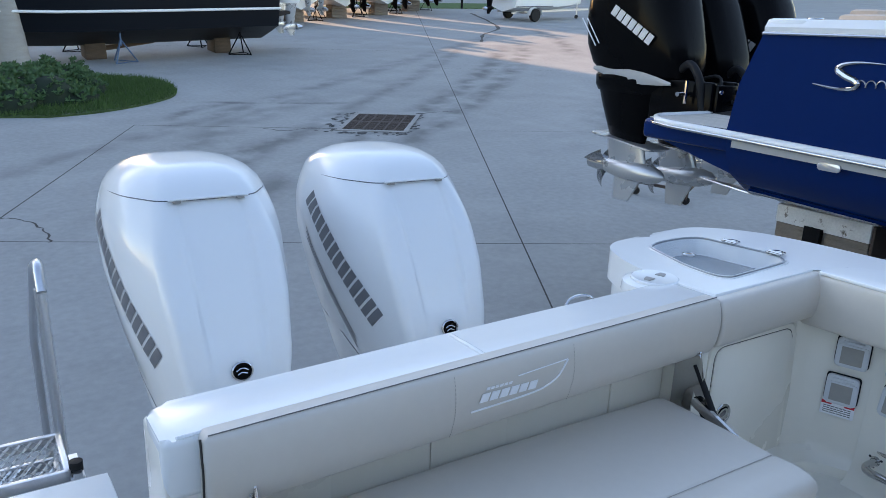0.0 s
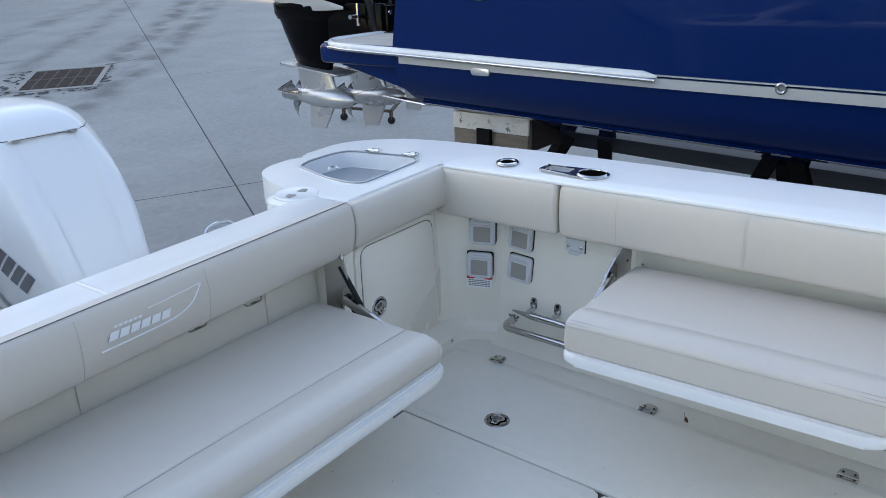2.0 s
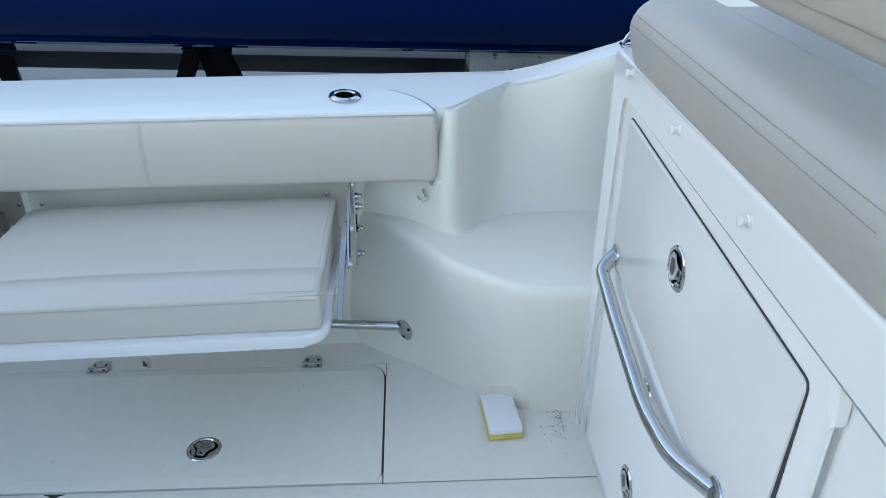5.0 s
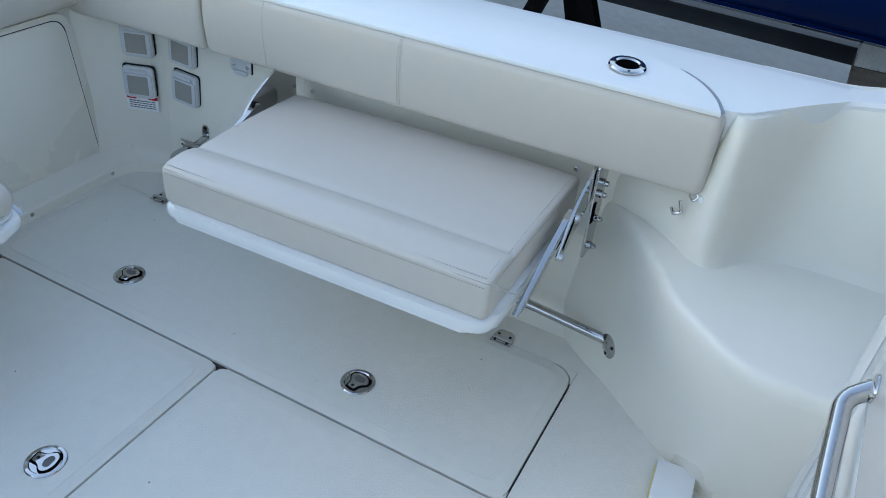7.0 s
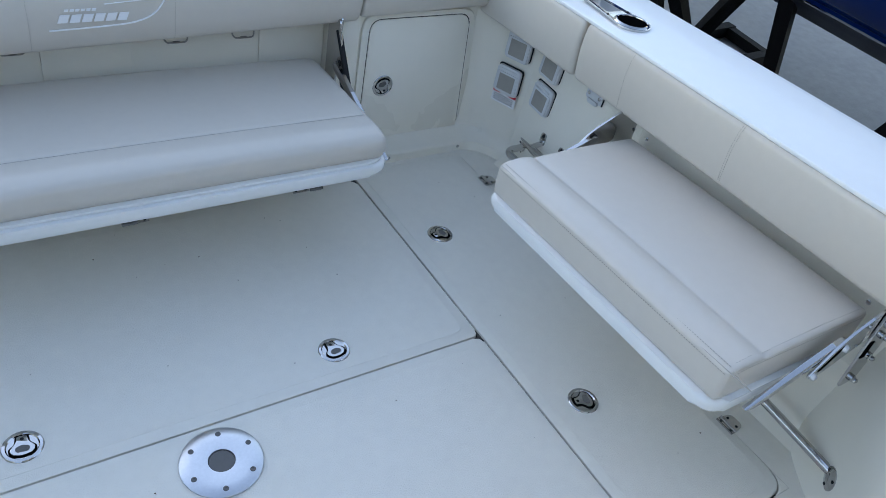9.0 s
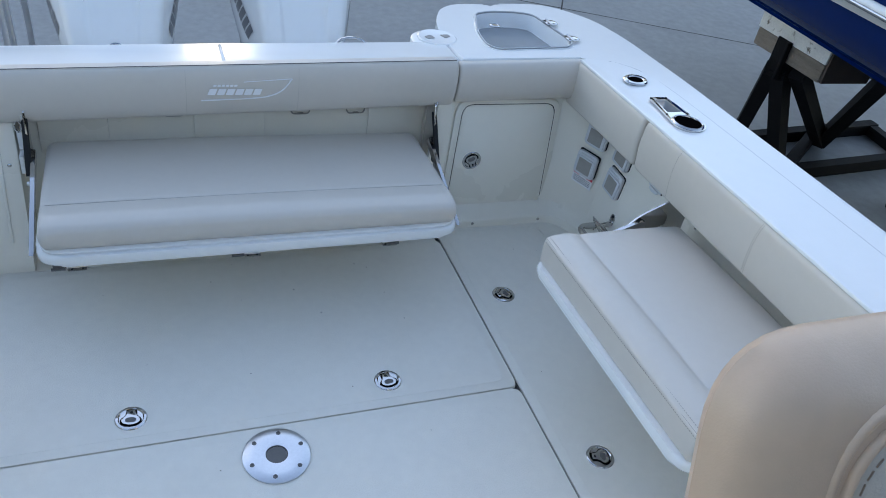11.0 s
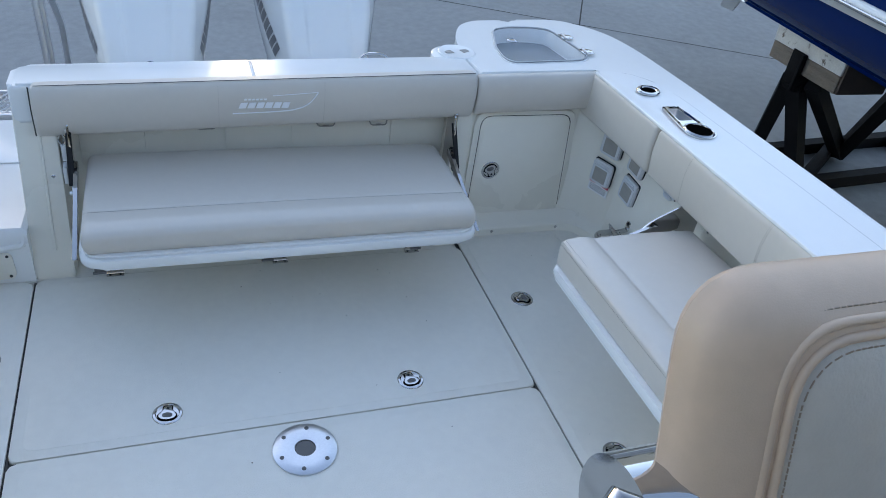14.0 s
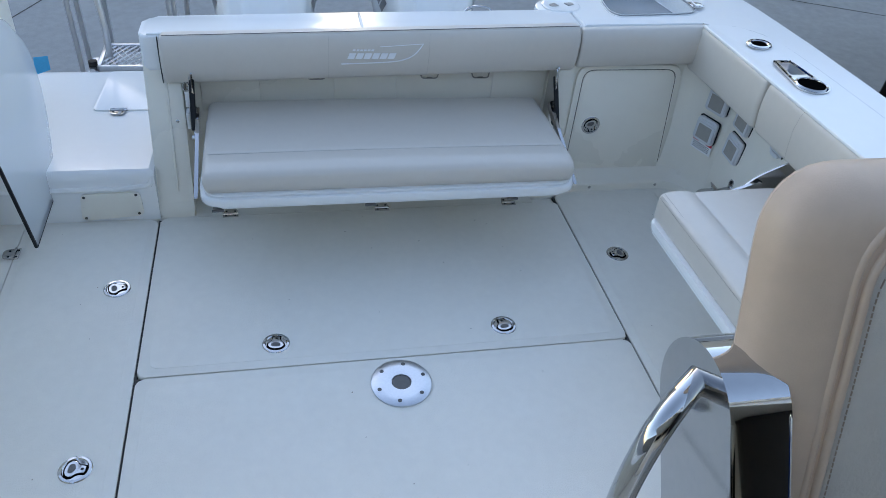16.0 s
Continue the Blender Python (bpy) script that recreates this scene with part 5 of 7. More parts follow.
for cy in (0.572, 0.474):
    part("foot", join(moved(prism(round_poly([(-0.014, -0.022), (0.014, -0.022), (0.014, 0.026), (-0.014, 0.026)], 0.012), 0, 0.006, r=0.002), wall_pose(cy, 0.178)), tube([wall_at(cy, 0.165), wall_at(cy, 0.154) + WN * 0.05], 0.010, 10)), STEEL, cleat)
    part("screw", screw_cap(wall_at(cy, 0.193) + WN * 0.006, WN, 0.007), DARK, cleat)
toe = thing("toe_rail", "polished steel toe rail along the cockpit wall", "grab rail", (0.48, -0.1, 0.10))
part("bar", tube(bend([wall_at(0.655, 0.098), wall_at(0.658, 0.092) + WN * 0.080, wall_at(0.30, 0.095) + WN * 0.085, wall_at(-0.40, 0.10) + WN * 0.098, (0.472, -0.785, 0.10)], 0.055, 7), 0.0125, 14), STEEL, toe)
for pl, nn in ((wall_at(0.655, 0.098), WN), ((0.4565, -0.781, 0.10), (-0.72, 0.69, 0))):
    fl = part("flange", lathe([(0.030, -0.004), (0.030, 0.003), (0.016, 0.006), (0.012, 0.008)], seg=20, m=plane_at(pl, nn)), STEEL, toe)
    parts("screw", [bm_ for bm_ in [moved(screw_cap((0.021 * math.cos(a), 0.021 * math.sin(a), 0.004), (0, 0, 1), 0.0045), plane_at(pl, nn)) for a in (0.5, 2.6, 4.7)]], DARK, fl)
single("wall_screw", screw_cap(wall_at(0.170, 0.425) + WN * 0.012, WN, 0.006), STEEL, "steel screw head in the seat backing", "screw", group="backing screws")
single("wall_screw", screw_cap(wall_at(-0.58, 0.440) + WN * 0.012, WN, 0.006), STEEL, "steel screw head in the seat backing", "screw", group="backing screws")
sh = thing("shackle_knob", "white plastic knob with a hanging chrome shackle", "shackle", (0.53, -0.83, 0.53))
part("knob", lathe([(0.010, 0), (0.010, 0.012), (0.013, 0.015), (0.011, 0.021), (0.001, 0.022)], seg=14, m=plane_at((0.503, -0.872, 0.520), (-0.8, 0.5, 0))), GEL, sh)
part("ring", tube(bend([(0.515, -0.83, 0.535), (0.505, -0.82, 0.515), (0.50, -0.835, 0.498), (0.505, -0.85, 0.515), (0.515, -0.832, 0.535)], 0.008), 0.003, 6), STEEL, sh)
part("hook", tube(bend([(0.50, -0.835, 0.50), (0.498, -0.845, 0.475), (0.498, -0.828, 0.465), (0.498, -0.822, 0.48)], 0.008), 0.0035, 6), STEEL, sh)
SMALL = Matrix.Translation((0.497, -0.862, 0.53)) @ Matrix.Scale(0.62, 4) @ Matrix.Translation((-0.507, 0.84, -0.53))
for ob in sh.children[1:]:
    b_ = Matrix.Translation(BASE[ob])
    ob.data.transform(b_.inverted() @ SMALL @ b_)

# ---- fittings on the deck ----
for rx, ry in ((0.588, 0.680), (0.590, -0.645)):
    rz = rim_z(rx, ry) + 0.0055
    rh = thing("rod_holder", "flush polished steel rod holder in the side deck", "rod holder", (rx, ry, rz), "flush rod holders")
    m = Matrix.Translation((rx, ry, rz)) @ pose(0, 0, 0, 0, 0, 20)
    part("rim", moved(rings([[(r * 0.048 * math.cos(2 * math.pi * k / 28), r * 0.040 * math.sin(2 * math.pi * k / 28), h) for k in range(28)] for r, h in ((1.0, 0.0), (1.0, 0.003), (0.93, 0.0065), (0.70, 0.0075), (0.62, 0.004), (0.60, -0.05))], False), m), STEEL, rh)
    # two shallow black discs carry the shade of the open tube
    part("tube", moved(rings([[(r * 0.048 * math.cos(2 * math.pi * k / 28), r * 0.040 * math.sin(2 * math.pi * k / 28), h) for k in range(28)] for r, h in ((0.63, 0.0035), (0.30, 0.002), (0.02, 0.0015))]), m), HOLESHADE, rh, "black disc standing in for the shade of the open tube")
    part("cap", moved(rings([[(-0.012 + r * 0.024 * math.cos(2 * math.pi * k / 16), r * 0.020 * math.sin(2 * math.pi * k / 16), h) for k in range(16)] for r, h in ((1.0, 0.0036), (0.8, 0.0045), (0.1, 0.005))]), m), HOLESHADE, rh)
    parts("screw", [moved(screw_cap((q, 0, 0.005), (0, 0, 1), 0.004), m) for q in (0.041, -0.041)], DARK, rh)
cup = thing("cup_holder", "polished steel drink holder with a square tray, in the side deck", "cup holder", (0.568, 0.40, 0.694))
def cup_outline(g):
    pts = []
    for k in range(17):
        a = math.pi + math.pi * k / 16
        pts.append((0.566 + (0.056 + g) * math.cos(a), 0.338 + (0.056 + g) * math.sin(a)))
    return pts + [(0.612 + g, 0.42), (0.600 + g, 0.520 + g), (0.532 - g, 0.520 + g), (0.520 - g, 0.42)]
TRAY = [(0.538, 0.412), (0.594, 0.412), (0.589, 0.502), (0.543, 0.502)]
def cup_wells(dx=0.0, dy=0.0, g=0.0):
    """The two holes of the drink holder, as cutters."""
    return [moved(prism(round_poly([(0.5661 + (x - 0.5661) * (1 + g), 0.457 + (y - 0.457) * (1 + g)) for x, y in TRAY], 0.008), 0.55, 0.75), Matrix.Translation((dx, dy, 0))),
            prism([(0.566 + dx + 0.0435 * (1 + g) * math.cos(math.pi * k / 16), 0.338 + dy + 0.0435 * (1 + g) * math.sin(math.pi * k / 16)) for k in range(32)], 0.55, 0.75)]
plate = part("plate", prism(round_poly(cup_outline(0), 0.012), 0.692, 0.699, "z", 0.003, 2), STEEL, cup)
for cut in cup_wells():
    carve(plate, cut)
plate.data.shade_smooth()
plate.data.set_sharp_from_angle(angle=radians(38))
part("cup", rings([[(0.566 + r * math.cos(2 * math.pi * k / 32), 0.338 + r * math.sin(2 * math.pi * k / 32), h) for k in range(32)] for r, h in ((0.052, 0.699), (0.0495, 0.7025), (0.0465, 0.704), (0.0435, 0.7025), (0.0425, 0.698))], False), STEEL, cup, "rolled steel rim")
# the shade down in the well is put into its black colour
part("cup_well", lathe([(0.0428, 0.700), (0.0405, 0.615), (0.038, 0.609), (0.001, 0.609)], (0.566, 0.338, 0), 32), HOLESHADE, cup, "cup well coloured black for the shade in its depth")
part("tray", rings([[(x, y, z) for x, y in round_poly([(0.5661 + (x - 0.5661) * k, 0.457 + (y - 0.457) * k) for x, y in TRAY], 0.008)] for z, k in ((0.6985, 0.995), (0.668, 0.96), (0.664, 0.90), (0.6635, 0.05))], False), BRUSHED, cup, "square steel tray")
parts("screw", [bm_ for bm_ in [screw_cap((x, y, 0.699), (0, 0, 1), 0.004) for x, y in ((0.527, 0.400), (0.606, 0.400), (0.537, 0.513), (0.596, 0.513))]], DARK, cup)
CUP_SHIFT = (0.021, 0.018, 0.0045)
cup.matrix_basis = cup.matrix_basis @ Matrix.Translation(CUP_SHIFT)
for deck_piece in (side_deck, deck_pad):
    for cut in cup_wells(CUP_SHIFT[0], CUP_SHIFT[1], 0.02):
        carve(deck_piece, cut)
    deck_piece.data.shade_smooth()
    deck_piece.data.set_sharp_from_angle(angle=radians(38))

# bait box lid, access plate
bl_out = [(0.252, 1.385), (0.330, 1.412), (0.450, 1.405), (0.520, 1.372), (0.548, 1.045), (0.500, 0.992), (0.190, 0.984), (0.166, 1.03), (0.176, 1.15)]
BL_R = [0.03, 0.03, 0.03, 0.04, 0.04, 0.03, 0.03, 0.03, 0.05]
def shrink(poly, d):
    cx, cy = sum(p[0] for p in poly) / len(poly), sum(p[1] for p in poly) / len(poly)
    return [(x + (cx - x) * d, y + (cy - y) * d) for x, y in poly]
def bait_ring(d, z):
    return [(x, y, z + rim_z(x, y)) for x, y in round_poly(shrink(bl_out, d), BL_R, 5)]
well_cut = prism(round_poly(shrink(bl_out, 0.085), BL_R, 5), 0.46, 0.74)
carve(stern_box, well_cut.copy())
carve(side_deck, well_cut)
flat = bmesh.new()
flat.from_mesh(side_deck.data)
bmesh.ops.bisect_plane(flat, geom=flat.verts[:] + flat.edges[:] + flat.faces[:], plane_co=(0, 0.68, 0), plane_no=(0, 1, 0))
on_rim(flat).to_mesh(side_deck.data)
flat.free()
side_deck.data.shade_smooth()
side_deck.data.set_sharp_from_angle(angle=radians(38))
bait = thing("bait_box", "white stern bait box under a clear lid on two steel hinges", "bait box", (0.36, 1.2, 0.60))
part("well", rings([bait_ring(0.082, 0.0005), bait_ring(0.10, -0.004), bait_ring(0.125, -0.048), bait_ring(0.135, -0.053), bait_ring(0.16, -0.055)], False), BAITGREY, bait, "pale inside of the bait box")
part("well_floor", rings([bait_ring(0.145, -0.062), bait_ring(0.145, -0.0545)]), BAITFLOOR, bait, "grey floor of the box")
part("gasket", tube((lambda r_: r_ + r_[:1])(bait_ring(0.060, 0.002)), 0.0024, 6, False), GREYLINE, bait, "grey gasket line")
part("frame", rings([bait_ring(0.0, -0.002), bait_ring(0.004, 0.002), bait_ring(0.035, 0.0025), bait_ring(0.045, 0.001), bait_ring(0.082, 0.001)], False), GEL, bait, "raised white seat of the lid")
lid = part("pane", rings([bait_ring(0.05, 0.008), bait_ring(0.50, 0.0084), bait_ring(0.97, 0.0084)], False), ACRYLIC, bait, "clear lid")
lid.visible_shadow = False
if lid.data.polygons[0].normal.z < 0:
    lid.data.flip_normals()
part("pane_edge", tube((lambda r_: r_ + r_[:1])(bait_ring(0.05, 0.006)), 0.0020, 6, False), PALEGREY, bait, "polished edge of the clear lid")
part("knob", moved(lathe([(0.022, 0), (0.022, 0.003), (0.014, 0.006), (0.012, 0.004), (0.001, 0.004)], (0.278, 1.221, rim_z(0.278, 1.221) + 0.0085), 20), Matrix()), STEEL, bait, "steel twist knob")
for hx, hy in ((0.527, 1.250), (0.534, 1.075)):
    butt_hinge(bait, (hx, hy, rim_z(hx, hy) + 0.0085), 90, (0, 0, 1), 0.05)
BX, BY, BZ = 0.010, 1.122, rim_z(0.01, 1.122) - 0.010
single("deck_boss", lathe([(0.100, -0.03), (0.097, 0.0), (0.086, 0.006), (0.001, 0.006)], (BX, BY, BZ), 36), GEL, "round white boss under the access plate", kind="structure")
dp = thing("access_plate", "round white deck access plate with two finger grips", "access plate", (BX, BY, BZ + 0.006))
part("disc", lathe([(0.074, 0), (0.074, 0.006), (0.069, 0.009), (0.062, 0.008), (0.001, 0.0085)], (BX, BY, BZ + 0.006), 40), GEL, dp)
for sg in (-1, 1):
    part("grip", moved(prism(round_poly([(-0.010, -0.016), (0.010, -0.016), (0.016, 0.016), (-0.016, 0.016)], 0.006), 0, 0.0015), Matrix.Translation((BX + sg * 0.034, BY + sg * 0.006, BZ + 0.0146)) @ pose(0, 0, 0, 0, 0, -70 + (180 if sg > 0 else 0))), GREY, dp, "recessed finger grip")
# pull ring on the transom's aft edge, seen over the top
ring_t = thing("mooring_eye", "polished steel mooring eye on the transom edge", "mooring eye", (-0.32, 1.10, 0.64))
part("loop", tube(smooth_path([(-0.38, 1.085, 0.625), (-0.36, 1.10, 0.652), (-0.32, 1.105, 0.660), (-0.28, 1.10, 0.654), (-0.26, 1.09, 0.629)]), 0.005, 8), STEEL, ring_t)

# ---- loose things on the floor ----
sp_ = thing("sponge", "white cleaning sponge with a yellow back, lying on the floor", "sponge", (0.19, -1.02, 0.0))
mS = Matrix.Translation((0.194, -1.018, 0.0)) @ pose(0, 0, 0, 0, 0, 5)
part("yellow_layer", moved(box(-0.068, 0.068, -0.042, 0.042, -0.001, 0.014, 0.003), mS), YELLOW, sp_, "yellow sponge layer")
part("white_layer", moved(box(-0.067, 0.067, -0.041, 0.041, 0.014, 0.032, 0.004), mS), GEL, sp_, "white scouring layer")
random.seed(5)
debris = bmesh.new()
for k in range(120):
    if k < 70:
        x, y = random.gauss(0.19, 0.05), -1.175 + abs(random.gauss(0, 0.022))
    else:
        x, y = random.uniform(-1.9, 0.45), random.uniform(-1.1, 0.75)
    r = random.uniform(0.0009, 0.0026)
    a = random.uniform(0, 3)
    v = [debris.verts.new((x + r * math.cos(a + j * 2.09) * random.uniform(0.6, 1.6), y + r * math.sin(a + j * 2.09), 0.0012)) for j in range(3)]
    t_ = debris.verts.new((x, y, 0.0012 + r))
    for j in range(3):
        debris.faces.new((v[j], v[(j + 1) % 3], t_))
single("leaf_litter", debris, LITTER, "brown crumbs and specks of leaf litter on the floor", "litter", kind="stuff")
lf = thing("dry_leaf", "curled dark brown dry leaf on the floor", "leaf", (0.46, -0.055, 0.0))
part("blade", rings([[(0.445 + 0.008 * k, -0.075 + 0.006 * k, 0.002 + 0.010 * abs(math.sin(k * 1.1))), (0.452 + 0.006 * k, -0.060 + 0.002 * k, 0.001)] for k in range(6)], False, False), LITTER, lf)

# ---- outboard motors on the boat ----
COWL_ST = [(-0.05, 1.66, 2.3, 0.17), (0.08, 1.655, 2.4, 0.195), (0.22, 1.672, 2.47, 0.222), (0.38, 1.712, 2.54, 0.2606), (0.55, 1.785, 2.59, 0.2888), (0.7, 1.87, 2.61, 0.293), (0.78, 1.925, 2.605, 0.2772), (0.842, 1.975, 2.59, 0.2562), (0.875, 2.005, 2.56, 0.2394), (0.905, 2.045, 2.52, 0.21), (0.928, 2.095, 2.47, 0.168), (0.941, 2.15, 2.42, 0.1155), (0.945, 2.21, 2.36, 0.0525)]
COWL_P = 2.7


def cowl_at(z):
    st = COWL_ST
    for a, b in zip(st, st[1:]):
        if a[0] <= z <= b[0]:
            u = (z - a[0]) / (b[0] - a[0])
            return [a[i] + (b[i] - a[i]) * u for i in (1, 2, 3)]
    return st[-1][1:]


_half = [(0.0, -1.0), (0.14, -1.0), (0.24, -1.0), (0.30, -1.0), (0.33, -1.0), (0.36, -1.0), (0.39, -1.0)] + round_poly([(0.42, -1.0), (0.64, -1.0), (0.97, -0.36), (1.0, 0.30), (0.80, 0.92), (0.55, 1.0), (0.0, 1.0)], [0, 0.30, 0.40, 0.40, 0.2, 0.1, 0], 9)
SECTION = _half + [(-x, y) for x, y in _half[-2:0:-1]]          # plan of the cowl: narrow front, broad shoulders


def section_x(v):
    for a, b in zip(_half, _half[1:]):
        if min(a[1], b[1]) <= v <= max(a[1], b[1]) and a[1] != b[1]:
            return a[0] + (b[0] - a[0]) * (v - a[1]) / (b[1] - a[1])
    return 0.5


def cowl_ring(z, cx, grow=0.0):
    y0, y1, hw = cowl_at(z)
    out = []
    k = max(0.0, min(1.0, (z - 0.62) / 0.30)) * 0.75
    for u, v in SECTION:
        q = (abs(u) ** 2.4 + abs(v) ** 2.4) ** (1 / 2.4)
        u, v = u * (1 - k) + u / q * k, v * (1 - k) + v / q * k      # rounder toward the top
        x = (hw + grow) * u
        y = (y0 + y1) / 2 + ((y1 - y0) / 2 + grow) * v
        if v < -0.9:            # a slightly sunk front panel
            half = 0.118 - 0.05 * max(0, 0.80 - z)
            edge = max(0.0, min(1.0, (half - abs(x)) / 0.018))
            fade = max(0.0, min(1.0, (z - 0.30) / 0.15)) * max(0.0, min(1.0, (0.846 - z) / 0.008))
            y += 0.014 * edge * edge * (3 - 2 * edge) * fade
        out.append((cx + x, y, z))
    return out


def cowl_side(cx, side, y, z, off=0.002):
    y0, y1, hw = cowl_at(z)
    v = max(-0.97, min(0.97, (y - (y0 + y1) / 2) / ((y1 - y0) / 2)))
    slope = (section_x(v + 0.02) - section_x(v - 0.02)) / 0.04 * hw / ((y1 - y0) / 2)
    n = Vector((1, -slope)).normalized() * off
    return Vector((cx + side * (hw * section_x(v) + n.x), (y0 + y1) / 2 + (y1 - y0) / 2 * v + n.y, z))


def side_patch(cx, side, quad, n=4):
    """A thin patch laid on the cowl's flank; quad in (y, z)."""
    q = [Vector(p) for p in quad]
    bm = bmesh.new()
    g = [[None] * (n + 1) for _ in range(n + 1)]
    for i in range(n + 1):
        for j in range(n + 1):
            u, v = i / n, j / n
            p = q[0] * (1 - u) * (1 - v) + q[1] * u * (1 - v) + q[2] * u * v + q[3] * (1 - u) * v
            g[i][j] = bm.verts.new(cowl_side(cx, side, p.x, p.y, 0.0022))
    for i in range(n):
        for j in range(n):
            bm.faces.new((g[i][j], g[i + 1][j], g[i + 1][j + 1], g[i][j + 1]))
    return bm


def squash(bm):
    """Flattens the top of the cowl."""
    for v in bm.verts:
        if v.co.z > 0.70:
            v.co.z = 0.70 + (v.co.z - 0.70) * 0.88
    return bm


def white_motor(cx):
    m = thing("outboard_motor", "white outboard motor with grey bars of lettering on its cowl", "outboard motor", (cx, 1.95, -1.0), "white outboard motors")
    zs = [-0.05 + 0.0 + (0.842 + 0.05) * k / 22 for k in range(23)] + [0.8445, 0.855, 0.875, 0.892, 0.905, 0.917, 0.928, 0.936, 0.941, 0.945]
    cowl = part("cowl", squash(rings([cowl_ring(z, cx) for z in zs])), COWL, m, "glossy white cowl")
    part("cap_seam", squash(tube((lambda r_: r_ + r_[:1])([Vector(p) + Vector((0, 0, -0.03 * max(0, (p[1] - 2.05)))) for p in cowl_ring(0.846, cx, 0.0005)]), 0.0022, 6, False)), DECAL, cowl)
    part("lip", squash(tube([(cx - 0.125, cowl_at(0.846)[0] - 0.001, 0.850), (cx - 0.10, cowl_at(0.846)[0] - 0.007, 0.853), (cx + 0.10, cowl_at(0.846)[0] - 0.007, 0.853), (cx + 0.125, cowl_at(0.846)[0] - 0.001, 0.850)], 0.005, 8)), COWL, cowl)
    for s in (-1, 1):
        part("catch", squash(box(cx + s * 0.10 - 0.012, cx + s * 0.10 + 0.012, cowl_at(0.84)[0] - 0.008, cowl_at(0.84)[0] + 0.01, 0.840, 0.848, 0.002)), GREY, cowl)
    for side in (-1, 1):
        # slanted bars where the maker's name stands
        A, B = Vector((2.315, 0.715)), Vector((1.875, 0.325))
        d = (B - A) / 7
        up = Vector((-0.054, 0.058))
        bits = None
        for k in range(7):
            wdt = 1.0 + 0.10 * k / 7
            for c0, c1 in ((0.02, 0.40), (0.50, 0.90)):
                a0, a1 = A + d * (k + c0), A + d * (k + c1)
                b = side_patch(cx, side, [a0, a1, a1 + up * wdt, a0 + up * wdt], 3)
                bits = b if bits is None else join(bits, b)
        part("lettering", squash(bits), GREYPRINT, cowl, "dark grey bars of lettering")
        for k in range(3):
            o = Vector((0.02, -0.050 - 0.022 * k))
            a0, a1 = Vector((2.30, 0.66)) + o, Vector((1.98, 0.30)) + o
            part("pinstripe", side_patch(cx, side, [a0, a1, a1 + Vector((0.005, -0.004)), a0 + Vector((0.005, -0.004))], 6), DECAL, cowl)
        part("lower_seam", tube([cowl_side(cx, side, y, z, 0.0) for y, z in ((1.80, 0.02), (1.90, 0.10), (2.0, 0.17), (2.12, 0.215), (2.30, 0.23), (2.42, 0.235))], 0.0025, 6), DECAL, cowl)
    me = plane_at((cx, cowl_at(0.35)[0] - 0.001, 0.35), (0, -1, 0.28))
    e_ = part("emblem", moved(rings([[(r * 0.034 * math.cos(2 * math.pi * k / 28), r * 0.030 * math.sin(2 * math.pi * k / 28), h) for k in range(28)] for r, h in ((1, 0), (1, 0.003), (0.86, 0.005), (0.82, 0.003), (0.05, 0.003))]), me), STEEL, cowl, "round chrome emblem")
    part("emblem_field", moved(rings([[(r * 0.034 * math.cos(2 * math.pi * k / 28), r * 0.030 * math.sin(2 * math.pi * k / 28), h) for k in range(28)] for r, h in ((0.82, 0.0031), (0.05, 0.0036))]), me), BLACK, e_)
    part("emblem_mark", moved(join(tube(smooth_path([(-0.019, 0.002, 0.005), (-0.006, 0.009, 0.005), (0.007, 0.008, 0.005), (0.018, 0.001, 0.005)], 4), 0.0022, 6), tube(smooth_path([(-0.016, -0.009, 0.005), (-0.002, -0.003, 0.005), (0.014, -0.008, 0.005)], 4), 0.0022, 6)), me), STEEL, e_)
    part("midsection", rings([ellipse_ring(z, a, b, hw, cx, 2.3, 24) for z, a, b, hw in [(-0.80, 1.90, 2.22, 0.035), (-0.55, 1.85, 2.28, 0.06), (-0.25, 1.75, 2.32, 0.11), (-0.04, 1.675, 2.29, 0.165)]]), COWL, m)
    part("gearcase", rings([[(cx + hw * math.cos(2 * math.pi * k / 16), y, -0.86 + hw * math.sin(2 * math.pi * k / 16)) for k in range(16)] for y, hw in ((1.72, 0.02), (1.78, 0.055), (1.95, 0.075), (2.25, 0.065), (2.36, 0.05))]), COWL, m)
    part("mount_bracket", box(cx - 0.12, cx + 0.12, 0.98, 1.76, -0.40, -0.05, 0.03), COWL, m)
    return m


def ellipse_ring(z, y0, y1, hw, cx, p=2.6, seg=32):
    out = []
    for k in range(seg):
        a = 2 * math.pi * k / seg
        c, s = math.cos(a), math.sin(a)
        out.append((cx + hw * math.copysign(abs(c) ** (2 / p), c), (y0 + y1) / 2 + (y1 - y0) / 2 * math.copysign(abs(s) ** (2 / p), s), z))
    return out


white_motor(-0.350)
white_motor(-1.100)

# ---- boarding stairs at the stern ----
def ground_z(x, y):
    """The height of the yard's ground in the boat's frame."""
    return (-(LIFT) - (BOAT[2][0] * x + BOAT[2][1] * y)) / BOAT[2][2]


stairs = thing("boarding_stairs", "aluminium boarding stairs with expanded-metal treads and tube handrails", "boarding stairs", (-1.9, 1.9, -1.1))
